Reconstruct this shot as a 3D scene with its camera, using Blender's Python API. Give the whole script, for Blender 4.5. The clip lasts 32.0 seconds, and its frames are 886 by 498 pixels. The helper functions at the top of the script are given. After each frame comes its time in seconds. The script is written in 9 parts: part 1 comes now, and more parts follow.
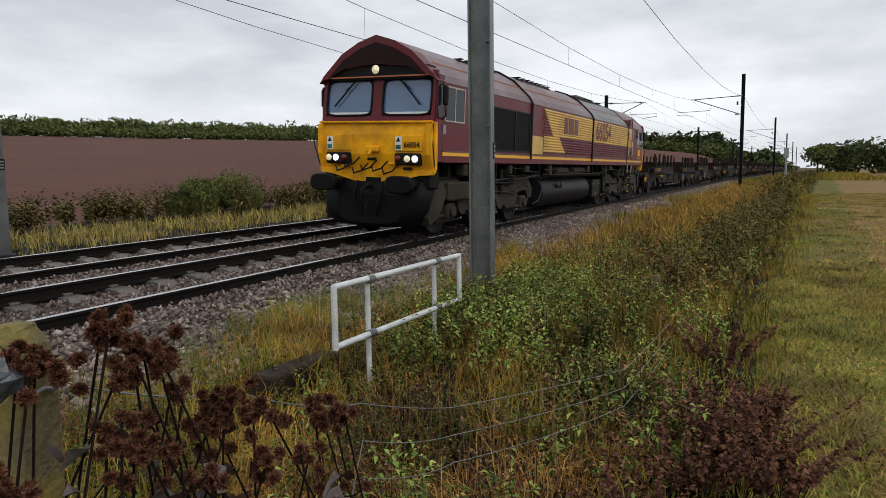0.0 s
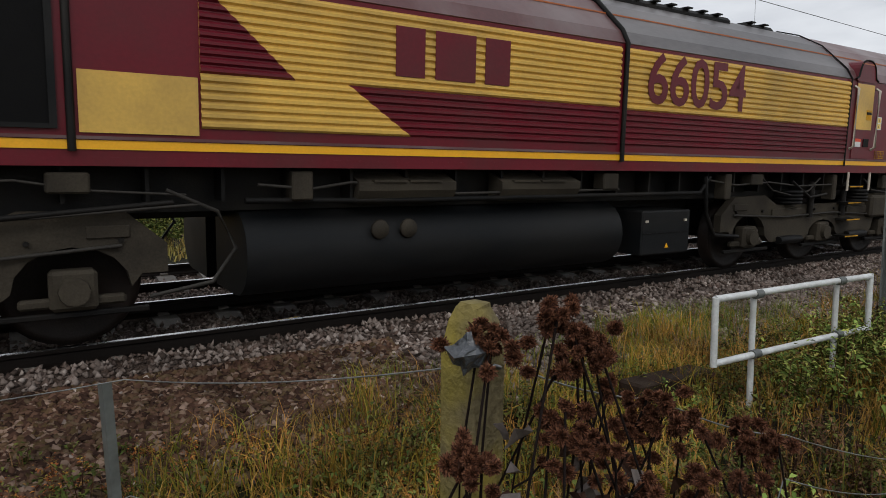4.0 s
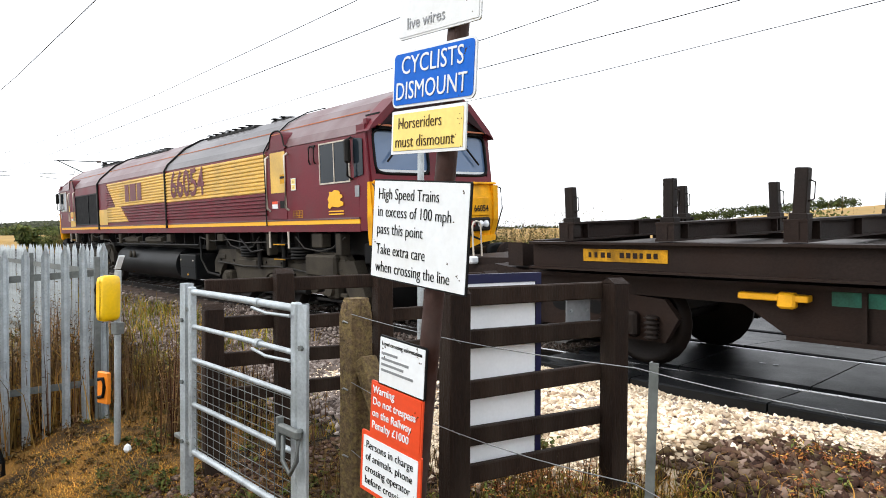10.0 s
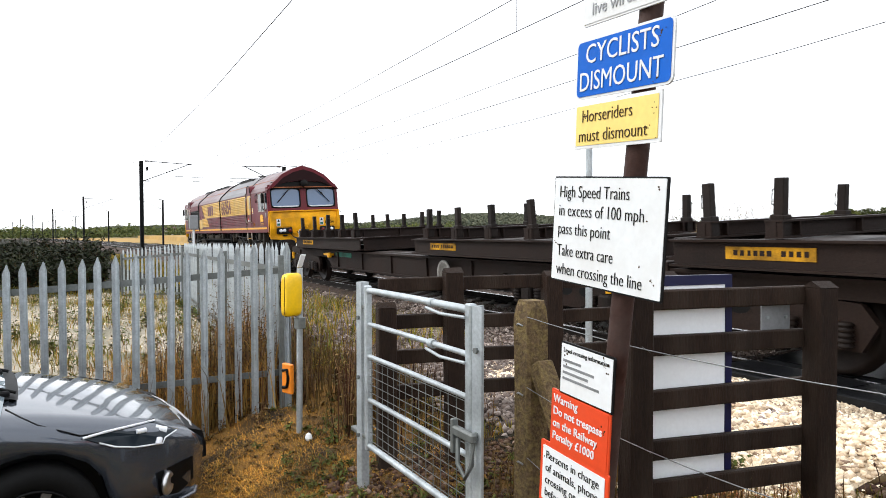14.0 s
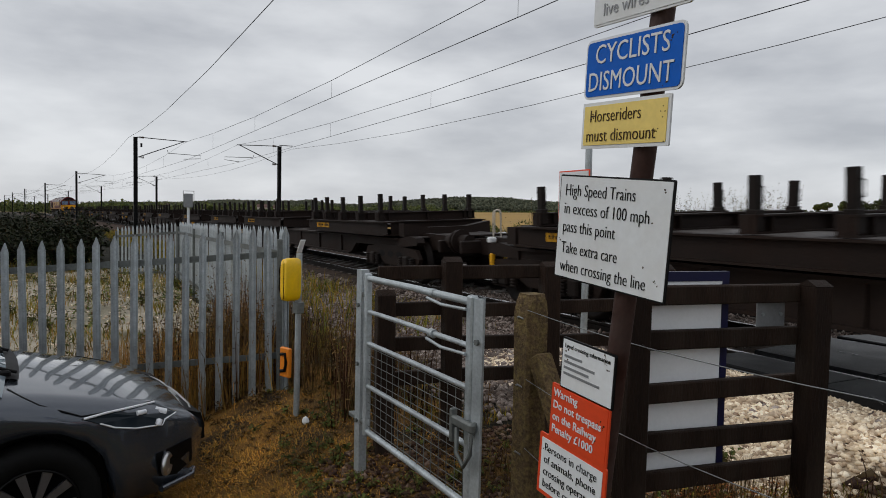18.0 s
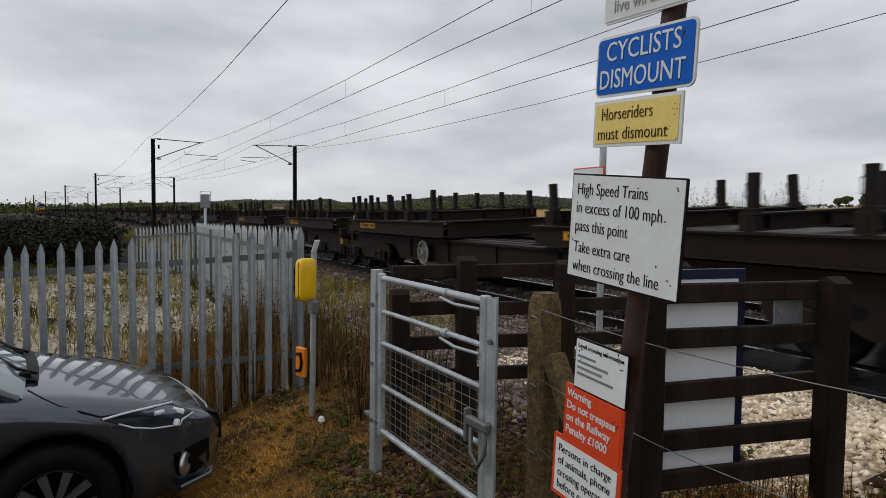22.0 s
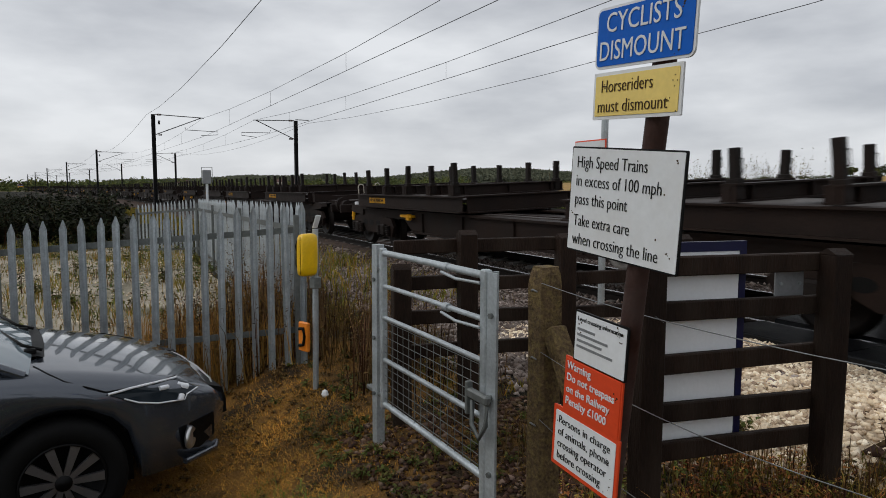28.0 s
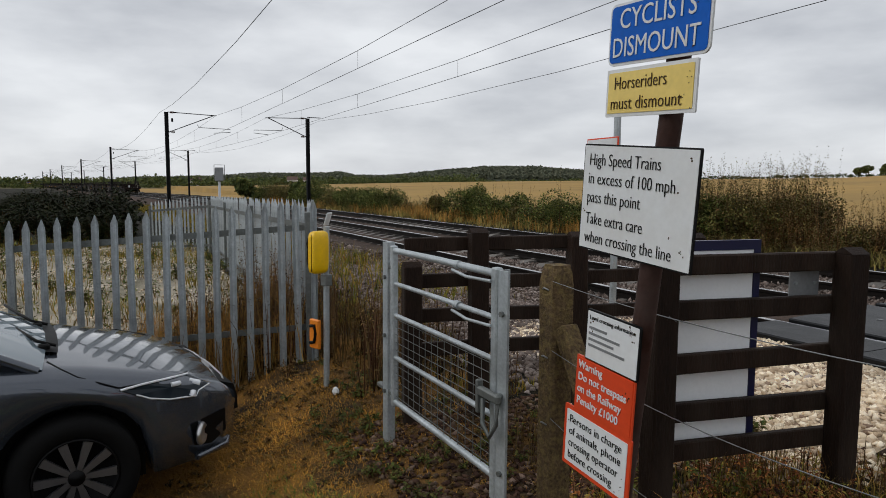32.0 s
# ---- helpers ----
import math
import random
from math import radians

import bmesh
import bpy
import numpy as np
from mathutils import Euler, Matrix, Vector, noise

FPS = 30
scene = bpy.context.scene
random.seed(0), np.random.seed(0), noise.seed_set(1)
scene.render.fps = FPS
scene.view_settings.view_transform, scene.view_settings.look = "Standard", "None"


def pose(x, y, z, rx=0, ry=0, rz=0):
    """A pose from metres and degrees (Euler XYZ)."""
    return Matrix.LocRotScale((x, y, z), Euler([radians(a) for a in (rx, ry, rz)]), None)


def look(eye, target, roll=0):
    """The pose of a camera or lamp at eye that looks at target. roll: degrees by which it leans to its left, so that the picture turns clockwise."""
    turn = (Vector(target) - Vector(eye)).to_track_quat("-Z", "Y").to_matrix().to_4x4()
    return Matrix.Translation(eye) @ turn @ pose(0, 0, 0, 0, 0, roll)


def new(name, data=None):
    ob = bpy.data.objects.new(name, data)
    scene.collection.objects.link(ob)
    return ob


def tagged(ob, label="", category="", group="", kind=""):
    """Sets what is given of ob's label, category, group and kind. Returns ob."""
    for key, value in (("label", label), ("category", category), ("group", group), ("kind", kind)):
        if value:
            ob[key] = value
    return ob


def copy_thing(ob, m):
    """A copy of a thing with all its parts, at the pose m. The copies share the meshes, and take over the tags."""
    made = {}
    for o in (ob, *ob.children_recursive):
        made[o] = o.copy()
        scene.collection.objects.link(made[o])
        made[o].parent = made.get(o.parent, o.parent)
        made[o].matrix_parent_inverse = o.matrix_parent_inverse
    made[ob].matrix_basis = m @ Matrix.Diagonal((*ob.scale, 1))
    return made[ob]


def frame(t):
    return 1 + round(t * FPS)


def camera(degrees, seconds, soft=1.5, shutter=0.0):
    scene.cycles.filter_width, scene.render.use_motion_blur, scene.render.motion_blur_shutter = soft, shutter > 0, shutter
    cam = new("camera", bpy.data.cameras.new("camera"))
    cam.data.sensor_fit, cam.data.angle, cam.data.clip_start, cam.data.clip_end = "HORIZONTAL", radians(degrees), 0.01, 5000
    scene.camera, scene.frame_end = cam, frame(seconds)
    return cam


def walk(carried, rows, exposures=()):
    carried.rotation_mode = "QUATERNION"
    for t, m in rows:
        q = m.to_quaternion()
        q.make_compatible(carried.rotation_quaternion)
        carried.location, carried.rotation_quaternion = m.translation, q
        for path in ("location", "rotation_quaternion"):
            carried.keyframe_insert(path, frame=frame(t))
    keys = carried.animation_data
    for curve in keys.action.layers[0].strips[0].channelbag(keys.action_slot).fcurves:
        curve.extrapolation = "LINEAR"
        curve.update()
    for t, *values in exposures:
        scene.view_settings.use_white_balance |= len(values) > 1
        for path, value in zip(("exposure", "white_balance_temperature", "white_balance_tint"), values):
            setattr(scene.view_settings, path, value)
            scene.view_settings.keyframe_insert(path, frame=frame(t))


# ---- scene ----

# ---- the camera, held by hand and panned along with the train ----
cam = camera(66.65, 32.0, soft=0.9, shutter=0.05)
PATH = [  # seconds, x, y, z, yaw, pitch, roll
    (0, 0.418, 0.239, 1.394, -63.22, -6.43, 0.83),
    (0.5, 0.425, 0.250, 1.390, -62.94, -6.42, 0.72),
    (1, 0.427, 0.250, 1.384, -62.61, -6.29, 0.80),
    (1.5, 0.428, 0.245, 1.382, -62.28, -6.22, 1.06),
    (2, 0.435, 0.240, 1.385, -61.57, -6.25, 1.24),
    (2.5, 0.464, 0.256, 1.375, -58.59, -6.27, 1.10),
    (3, 0.499, 0.332, 1.398, -51.86, -7.79, 2.33),
    (3.5, 0.463, 0.371, 1.369, -42.50, -6.90, 1.74),
    (5.5, 0.116, 0.436, 1.390, -5.34, -3.78, -4.47),
    (6, 0.055, 0.474, 1.364, 4.39, -2.94, -5.10),
    (6.5, -0.006, 0.500, 1.362, 12.28, -2.84, -4.30),
    (7, -0.074, 0.405, 1.373, 17.50, -1.32, -4.00),
    (7.5, -0.116, 0.366, 1.387, 24.91, -1.10, -3.67),
    (8, -0.194, 0.366, 1.376, 30.85, -1.51, -0.15),
    (8.5, -0.288, 0.377, 1.378, 35.01, -1.36, -0.20),
    (9, -0.323, 0.345, 1.375, 40.78, -1.20, -1.05),
    (9.5, -0.361, 0.331, 1.371, 46.15, -1.03, -0.49),
    (10, -0.393, 0.321, 1.371, 49.30, -1.12, -0.10),
    (10.5, -0.422, 0.322, 1.370, 52.06, -1.14, -0.58),
    (11, -0.444, 0.332, 1.370, 54.65, -1.12, -0.58),
    (11.5, -0.459, 0.326, 1.370, 56.94, -1.07, 0.26),
    (12, -0.471, 0.323, 1.371, 58.47, -1.08, 0.88),
    (12.5, -0.480, 0.318, 1.374, 59.90, -1.08, 1.22),
    (13, -0.490, 0.317, 1.375, 61.10, -1.11, 0.72),
    (13.5, -0.506, 0.321, 1.378, 61.59, -1.18, 0.27),
    (14, -0.517, 0.319, 1.381, 62.64, -1.33, 0.22),
    (14.5, -0.516, 0.297, 1.393, 64.11, -1.70, -0.18),
    (16.5, -0.499, 0.279, 1.410, 62.65, -1.84, -0.85),
    (17, -0.500, 0.276, 1.414, 62.10, -2.25, -1.02),
    (18, -0.512, 0.273, 1.418, 62.16, -2.76, -1.09),
    (19, -0.509, 0.269, 1.422, 62.43, -2.81, -0.74),
    (20, -0.515, 0.275, 1.421, 62.85, -3.11, -0.89),
    (21, -0.517, 0.275, 1.424, 63.36, -3.20, -0.55),
    (22, -0.509, 0.285, 1.426, 63.46, -2.96, -0.52),
    (23, -0.497, 0.286, 1.425, 63.19, -2.87, -0.83),
    (24, -0.497, 0.295, 1.432, 62.61, -2.75, -0.09),
    (25, -0.494, 0.288, 1.431, 62.95, -2.69, -0.54),
    (25.5, -0.496, 0.288, 1.432, 62.94, -3.91, -0.40),
    (26, -0.499, 0.291, 1.436, 63.36, -5.19, 0.30),
    (26.5, -0.504, 0.294, 1.429, 63.49, -5.21, 0.13),
    (28.5, -0.506, 0.294, 1.427, 63.68, -5.16, -0.12),
    (29, -0.513, 0.298, 1.428, 64.06, -5.24, 0.25),
    (30, -0.510, 0.297, 1.428, 64.54, -5.05, 0.39),
    (31, -0.514, 0.299, 1.427, 64.42, -5.08, 0.05),
    (32, -0.513, 0.298, 1.426, 64.61, -5.34, -0.21),
]
EXPOSURE = [(0, 0.0), (3.5, -0.1), (6.0, 0.0), (7.5, 0.45), (8.5, 0.85), (10.0, 1.12), (14.2, 1.12), (16.3, -0.43), (18.0, -0.39), (20.0, -0.35), (24.0, -0.35), (26.2, -0.37), (29.0, -0.28), (32.0, -0.25)]
walk(cam, [(t, pose(x, y, z, 90 + p, r, w)) for t, x, y, z, w, p, r in PATH], EXPOSURE)

# ---- sky and sun: a bright overcast ----
world = bpy.data.worlds.new("overcast")
scene.world = world
world.use_nodes = True
wn, wl = world.node_tree.nodes, world.node_tree.links
wn.clear()
w_out, w_bg = wn.new("ShaderNodeOutputWorld"), wn.new("ShaderNodeBackground")
w_sky = wn.new("ShaderNodeTexSky")
w_sky.sky_type, w_sky.sun_disc, w_sky.sun_elevation, w_sky.sun_rotation = "NISHITA", False, radians(38), radians(200)
w_tc, w_map, w_n1, w_n2 = wn.new("ShaderNodeTexCoord"), wn.new("ShaderNodeMapping"), wn.new("ShaderNodeTexNoise"), wn.new("ShaderNodeTexNoise")
w_map.inputs["Scale"].default_value = (1.0, 1.0, 3.2)
w_n1.inputs["Scale"].default_value, w_n1.inputs["Detail"].default_value = 2.2, 6
w_n2.inputs["Scale"].default_value, w_n2.inputs["Detail"].default_value = 5.5, 5
w_add = wn.new("ShaderNodeMix")
w_add.inputs["Factor"].default_value = 0.4
w_ramp = wn.new("ShaderNodeValToRGB")
w_ramp.color_ramp.elements[0].position, w_ramp.color_ramp.elements[0].color = 0.36, (4.9, 5.1, 5.5, 1)
w_ramp.color_ramp.elements[1].position, w_ramp.color_ramp.elements[1].color = 0.62, (8.0, 8.2, 8.5, 1)
w_mix = wn.new("ShaderNodeMix")
w_mix.data_type = "RGBA"
w_mix.inputs["Factor"].default_value = 0.94
wl.new(w_tc.outputs["Generated"], w_map.inputs["Vector"])
wl.new(w_map.outputs["Vector"], w_n1.inputs["Vector"])
wl.new(w_map.outputs["Vector"], w_n2.inputs["Vector"])
wl.new(w_n1.outputs["Fac"], w_add.inputs["A"])
wl.new(w_n2.outputs["Fac"], w_add.inputs["B"])
wl.new(w_add.outputs["Result"], w_ramp.inputs["Fac"])
wl.new(w_sky.outputs["Color"], w_mix.inputs["A"])
wl.new(w_ramp.outputs["Color"], w_mix.inputs["B"])
wl.new(w_mix.outputs["Result"], w_bg.inputs["Color"])
w_bg.inputs["Strength"].default_value = 0.125
wl.new(w_bg.outputs["Background"], w_out.inputs["Surface"])
sun = new("sun", bpy.data.lights.new("sun", "SUN"))
sun.data.energy, sun.data.angle, sun.data.color = 0.9, radians(25), (1.0, 0.96, 0.9)
sun.matrix_world = look((0, 0, 60), (22, 40, 20))

# ---- materials ----
MATS = {}


def deep(c):
    """Contrast put into base colours: dark ones are lowered, pale ones kept."""
    lum = 0.3 * c[0] + 0.6 * c[1] + 0.1 * c[2]
    return tuple(v * min(1.0, max(lum, 0.004) / 0.4) ** 0.41 for v in c)


def mat(name, base, rough=0.8, metal=0.0, vary=0.25, scale=6.0, fine=60.0, bump=0.15, dirt=None, dirt_amount=0.4, dirt_scale=2.0,
        spec=0.5, emit=0.0, clear=0.0, per_object=0.0, bump_dist=0.01, stretch=(1, 1, 1), rust=None):
    """A surface: base colour, two scales of variation, stains of a second colour, fine relief."""
    if name in MATS:
        return MATS[name]
    base, dirt = deep(base), (deep(dirt) if dirt else None)
    spec = spec if (rough < 0.5 or metal > 0.3) else 0.16
    m = bpy.data.materials.new(name)
    m.use_nodes = True
    n, l = m.node_tree.nodes, m.node_tree.links
    b = n["Principled BSDF"]
    tc, mp = n.new("ShaderNodeTexCoord"), n.new("ShaderNodeMapping")
    mp.inputs["Scale"].default_value = stretch
    l.new(tc.outputs["Object"], mp.inputs["Vector"])

    def noise_at(s, detail=4.0):
        t = n.new("ShaderNodeTexNoise")
        t.inputs["Scale"].default_value, t.inputs["Detail"].default_value = s, detail
        l.new(mp.outputs["Vector"], t.inputs["Vector"])
        return t.outputs["Fac"]

    big, small = noise_at(scale), noise_at(fine, 3.0)
    add = n.new("ShaderNodeMath")
    add.operation = "ADD"
    l.new(big, add.inputs[0])
    l.new(small, add.inputs[1])
    rng = n.new("ShaderNodeMapRange")
    rng.inputs["From Min"].default_value, rng.inputs["From Max"].default_value = 0.65, 1.35
    rng.inputs["To Min"].default_value, rng.inputs["To Max"].default_value = 1 - vary, 1 + vary
    l.new(add.outputs[0], rng.inputs["Value"])
    value = rng.outputs["Result"]
    if per_object:
        info = n.new("ShaderNodeObjectInfo")
        r2 = n.new("ShaderNodeMapRange")
        r2.inputs["To Min"].default_value, r2.inputs["To Max"].default_value = 1 - per_object, 1 + per_object
        l.new(info.outputs["Random"], r2.inputs["Value"])
        mul = n.new("ShaderNodeMath")
        mul.operation = "MULTIPLY"
        l.new(value, mul.inputs[0])
        l.new(r2.outputs["Result"], mul.inputs[1])
        value = mul.outputs[0]
    col = n.new("ShaderNodeMix")
    col.data_type, col.blend_type = "RGBA", "MULTIPLY"
    col.inputs["Factor"].default_value = 1.0
    col.inputs["A"].default_value = (*base, 1)
    l.new(value, col.inputs["B"])
    out = col.outputs["Result"]
    if dirt:
        st = noise_at(dirt_scale, 6.0)
        rp = n.new("ShaderNodeMapRange")
        rp.inputs["From Min"].default_value, rp.inputs["From Max"].default_value = 0.42, 0.68
        rp.inputs["To Max"].default_value = dirt_amount
        l.new(st, rp.inputs["Value"])
        mx = n.new("ShaderNodeMix")
        mx.data_type = "RGBA"
        l.new(rp.outputs["Result"], mx.inputs["Factor"])
        l.new(out, mx.inputs["A"])
        mx.inputs["B"].default_value = (*dirt, 1)
        out = mx.outputs["Result"]
    l.new(out, b.inputs["Base Color"])
    rr = n.new("ShaderNodeMapRange")
    rr.inputs["To Min"].default_value, rr.inputs["To Max"].default_value = max(0.02, rough - 0.12), min(1, rough + 0.12)
    l.new(big, rr.inputs["Value"])
    l.new(rr.outputs["Result"], b.inputs["Roughness"])
    b.inputs["Metallic"].default_value = metal
    b.inputs["Specular IOR Level"].default_value = spec
    b.inputs["Coat Weight"].default_value = clear
    if emit:
        b.inputs["Emission Color"].default_value = (*base, 1)
        b.inputs["Emission Strength"].default_value = emit
    if bump:
        bp = n.new("ShaderNodeBump")
        bp.inputs["Strength"].default_value, bp.inputs["Distance"].default_value = bump, bump_dist
        l.new(add.outputs[0], bp.inputs["Height"])
        l.new(bp.outputs["Normal"], b.inputs["Normal"])
    MATS[name] = m
    return m


def leafy(name, cols, rough=0.6, low=0.34, high=1.75):
    """Foliage in several tones, one per leaf or blade."""
    m = bpy.data.materials.new(name)
    m.use_nodes = True
    n, l = m.node_tree.nodes, m.node_tree.links
    b = n["Principled BSDF"]
    g = n.new("ShaderNodeNewGeometry")
    rp = n.new("ShaderNodeValToRGB")
    cols = [tuple(v * (max(0.3 * c[0] + 0.6 * c[1] + 0.1 * c[2], 0.01) / 0.13) ** 0.45 for v in c) for c in cols]
    while len(rp.color_ramp.elements) < len(cols):
        rp.color_ramp.elements.new(0.5)
    for i, c in enumerate(cols):
        rp.color_ramp.elements[i].position = i / (len(cols) - 1)
        rp.color_ramp.elements[i].color = (*c, 1)
    l.new(g.outputs["Random Per Island"], rp.inputs["Fac"])
    tc, tn, mr, mx = n.new("ShaderNodeTexCoord"), n.new("ShaderNodeTexNoise"), n.new("ShaderNodeMapRange"), n.new("ShaderNodeMix")
    tn.inputs["Scale"].default_value, tn.inputs["Detail"].default_value = 1.5, 4
    l.new(tc.outputs["Object"], tn.inputs["Vector"])
    mr.inputs["From Min"].default_value, mr.inputs["From Max"].default_value = 0.3, 0.7
    mr.inputs["To Min"].default_value, mr.inputs["To Max"].default_value = low, high
    l.new(tn.outputs["Fac"], mr.inputs["Value"])
    mx.data_type, mx.blend_type = "RGBA", "MULTIPLY"
    mx.inputs["Factor"].default_value = 1.0
    l.new(rp.outputs["Color"], mx.inputs["A"])
    l.new(mr.outputs["Result"], mx.inputs["B"])
    l.new(mx.outputs["Result"], b.inputs["Base Color"])
    b.inputs["Roughness"].default_value = rough
    b.inputs["Specular IOR Level"].default_value = 0.1
    return m


def glass(name, tint, rough=0.03, alpha=0.35, coat=0.6):
    m = bpy.data.materials.new(name)
    m.use_nodes = True
    b = m.node_tree.nodes["Principled BSDF"]
    b.inputs["Base Color"].default_value = (*tint, 1)
    b.inputs["Roughness"].default_value = rough
    b.inputs["Transmission Weight"].default_value = alpha
    b.inputs["IOR"].default_value = 1.45
    b.inputs["Coat Weight"].default_value = coat
    return m


MAROON = mat("maroon_paint", (0.235, 0.012, 0.028), 0.42, vary=0.14, scale=1.2, fine=25, bump=0.03, spec=0.3, dirt=(0.09, 0.06, 0.05), dirt_amount=0.3, dirt_scale=1.5)
GOLD = mat("gold_paint", (0.66, 0.41, 0.08), 0.45, vary=0.12, scale=1.4, fine=30, bump=0.03, dirt=(0.25, 0.17, 0.07), dirt_amount=0.4, dirt_scale=1.3)
YELLOW = mat("warning_yellow", (0.86, 0.40, 0.006), 0.5, vary=0.12, scale=2, fine=30, bump=0.03, dirt=(0.2, 0.1, 0.03), dirt_amount=0.45, dirt_scale=2.4)
PINSTRIPE = mat("orange_pinstripe", (0.5, 0.14, 0.04), 0.45, vary=0.15, bump=0)
HOODDARK = mat("shaded_maroon", (0.05, 0.006, 0.009), 0.5, vary=0.15, bump=0.02)
SCREEN = mat("black_screen", (0.006, 0.006, 0.008), 0.7, vary=0.3, bump=0.1)
CABLE = mat("grey_cable", (0.07, 0.065, 0.058), 0.6, vary=0.3, bump=0.1)
HANDGALV = mat("bright_handrail_tube", (0.62, 0.64, 0.64), 0.45, 0.2, vary=0.15, scale=8, bump=0.05, dirt=(0.35, 0.36, 0.34), dirt_amount=0.4, dirt_scale=6)
REDSTONE = leafy("red_brown_stone", [(0.043, 0.023, 0.017), (0.078, 0.041, 0.028), (0.125, 0.070, 0.047), (0.086, 0.058, 0.026), (0.203, 0.140, 0.109)], 0.75, 0.4, 1.7)
STRIPE = mat("stripe_yellow", (0.85, 0.42, 0.01), 0.4, vary=0.08, bump=0.02)
ROOFGREY = mat("weathered_roof", (0.13, 0.12, 0.125), 0.4, vary=0.25, scale=1.5, fine=20, bump=0.05, dirt=(0.3, 0.28, 0.28), dirt_amount=0.5, dirt_scale=0.9, stretch=(0.4, 1, 1))
ROOFMAROON = mat("weathered_maroon", (0.17, 0.06, 0.062), 0.4, vary=0.2, scale=1.2, fine=20, bump=0.04, dirt=(0.26, 0.22, 0.22), dirt_amount=0.55, dirt_scale=1.0)
UNDER = mat("underframe_black", (0.02, 0.02, 0.02), 0.6, vary=0.4, scale=3, bump=0.2, dirt=(0.05, 0.042, 0.034), dirt_amount=0.6)
BOGIE = mat("bogie_brown_grey", (0.09, 0.076, 0.056), 0.75, vary=0.3, scale=2.5, bump=0.2, dirt=(0.035, 0.03, 0.026), dirt_amount=0.7)
TANK = mat("tank_black", (0.02, 0.023, 0.026), 0.52, vary=0.3, scale=1.5, bump=0.05, dirt=(0.06, 0.055, 0.05), dirt_amount=0.35, stretch=(0.3, 1, 1))
BLACK = mat("black_rubber", (0.012, 0.012, 0.013), 0.6, vary=0.3, bump=0.1)
CHROME = mat("bright_steel", (0.55, 0.55, 0.55), 0.3, 0.9, vary=0.1, bump=0.02)
HANDRAIL = mat("pale_handrail", (0.5, 0.45, 0.38), 0.5, 0.2, vary=0.2, bump=0.05)
RAILTOP = mat("polished_rail", (0.5, 0.5, 0.5), 0.25, 0.9, vary=0.15, bump=0.02)
RAILSIDE = mat("rusty_rail", (0.03, 0.022, 0.018), 0.7, 0.2, vary=0.35, scale=8, bump=0.2)
SLEEPER = mat("wet_concrete_sleeper", (0.22, 0.2, 0.18), 0.55, vary=0.3, scale=4, bump=0.3, dirt=(0.08, 0.07, 0.06), dirt_amount=0.7, per_object=0.25)
RUST = mat("wagon_brown_steel", (0.047, 0.03, 0.024), 0.62, 0.1, vary=0.4, scale=2.2, fine=40, bump=0.25, dirt=(0.056, 0.027, 0.017), dirt_amount=0.5, dirt_scale=1.6)
DARKSTEEL = mat("wagon_dark_steel", (0.036, 0.027, 0.023), 0.55, 0.1, vary=0.4, scale=2.5, bump=0.2, dirt=(0.06, 0.035, 0.025), dirt_amount=0.5)
DECK = mat("wagon_deck", (0.085, 0.07, 0.064), 0.55, vary=0.3, scale=2, bump=0.2, dirt=(0.17, 0.15, 0.14), dirt_amount=0.5, dirt_scale=1.2)
TIMBER = mat("creosoted_timber", (0.05, 0.027, 0.017), 0.7, vary=0.4, scale=5, fine=40, bump=0.5, stretch=(3, 3, 0.6), dirt=(0.1, 0.075, 0.055), dirt_amount=0.45, per_object=0.2)
GALV = mat("galvanised_steel", (0.43, 0.47, 0.49), 0.45, 0.5, vary=0.25, scale=9, fine=70, bump=0.06, dirt=(0.25, 0.27, 0.27), dirt_amount=0.5, dirt_scale=5, per_object=0.08)
GALVDARK = mat("weathered_galvanised", (0.2, 0.215, 0.205), 0.5, 0.4, vary=0.3, scale=3, fine=40, bump=0.1, dirt=(0.08, 0.09, 0.09), dirt_amount=0.6, dirt_scale=1.8)
MASTDARK = mat("dark_mast_steel", (0.03, 0.03, 0.032), 0.6, 0.3, vary=0.2, bump=0.05)
WIRE = mat("wire_grey", (0.07, 0.07, 0.075), 0.5, 0.5, vary=0.1, bump=0)
FENCEWIRE = mat("fence_wire", (0.24, 0.25, 0.25), 0.4, 0.7, vary=0.3, bump=0)
CONCRETE = mat("mossy_concrete", (0.17, 0.115, 0.062), 0.85, vary=0.5, scale=18, fine=90, bump=0.8, dirt=(0.3, 0.23, 0.08), dirt_amount=0.45, dirt_scale=45)
LICHEN = mat("lichen_concrete", (0.2, 0.165, 0.09), 0.85, vary=0.35, scale=14, fine=90, bump=0.6, dirt=(0.4, 0.32, 0.05), dirt_amount=0.9, dirt_scale=5)
RUSTPOLE = mat("rusty_brown_pole", (0.09, 0.035, 0.024), 0.6, 0.2, vary=0.3, scale=10, bump=0.25, dirt=(0.2, 0.17, 0.16), dirt_amount=0.3, dirt_scale=5)
SIGNWHITE = mat("sign_white", (0.71, 0.735, 0.75), 0.5, vary=0.05, scale=4, bump=0.02, dirt=(0.5, 0.47, 0.42), dirt_amount=0.3, dirt_scale=5)
SIGNBLUE = mat("sign_blue", (0.002, 0.15, 0.72), 0.56, vary=0.08, bump=0.02)
SIGNYELLOW = mat("sign_yellow", (0.82, 0.62, 0.16), 0.45, vary=0.08, bump=0.02, dirt=(0.5, 0.35, 0.1), dirt_amount=0.3, dirt_scale=6)
SIGNRED = mat("sign_red", (0.78, 0.07, 0.015), 0.45, vary=0.08, bump=0.02)
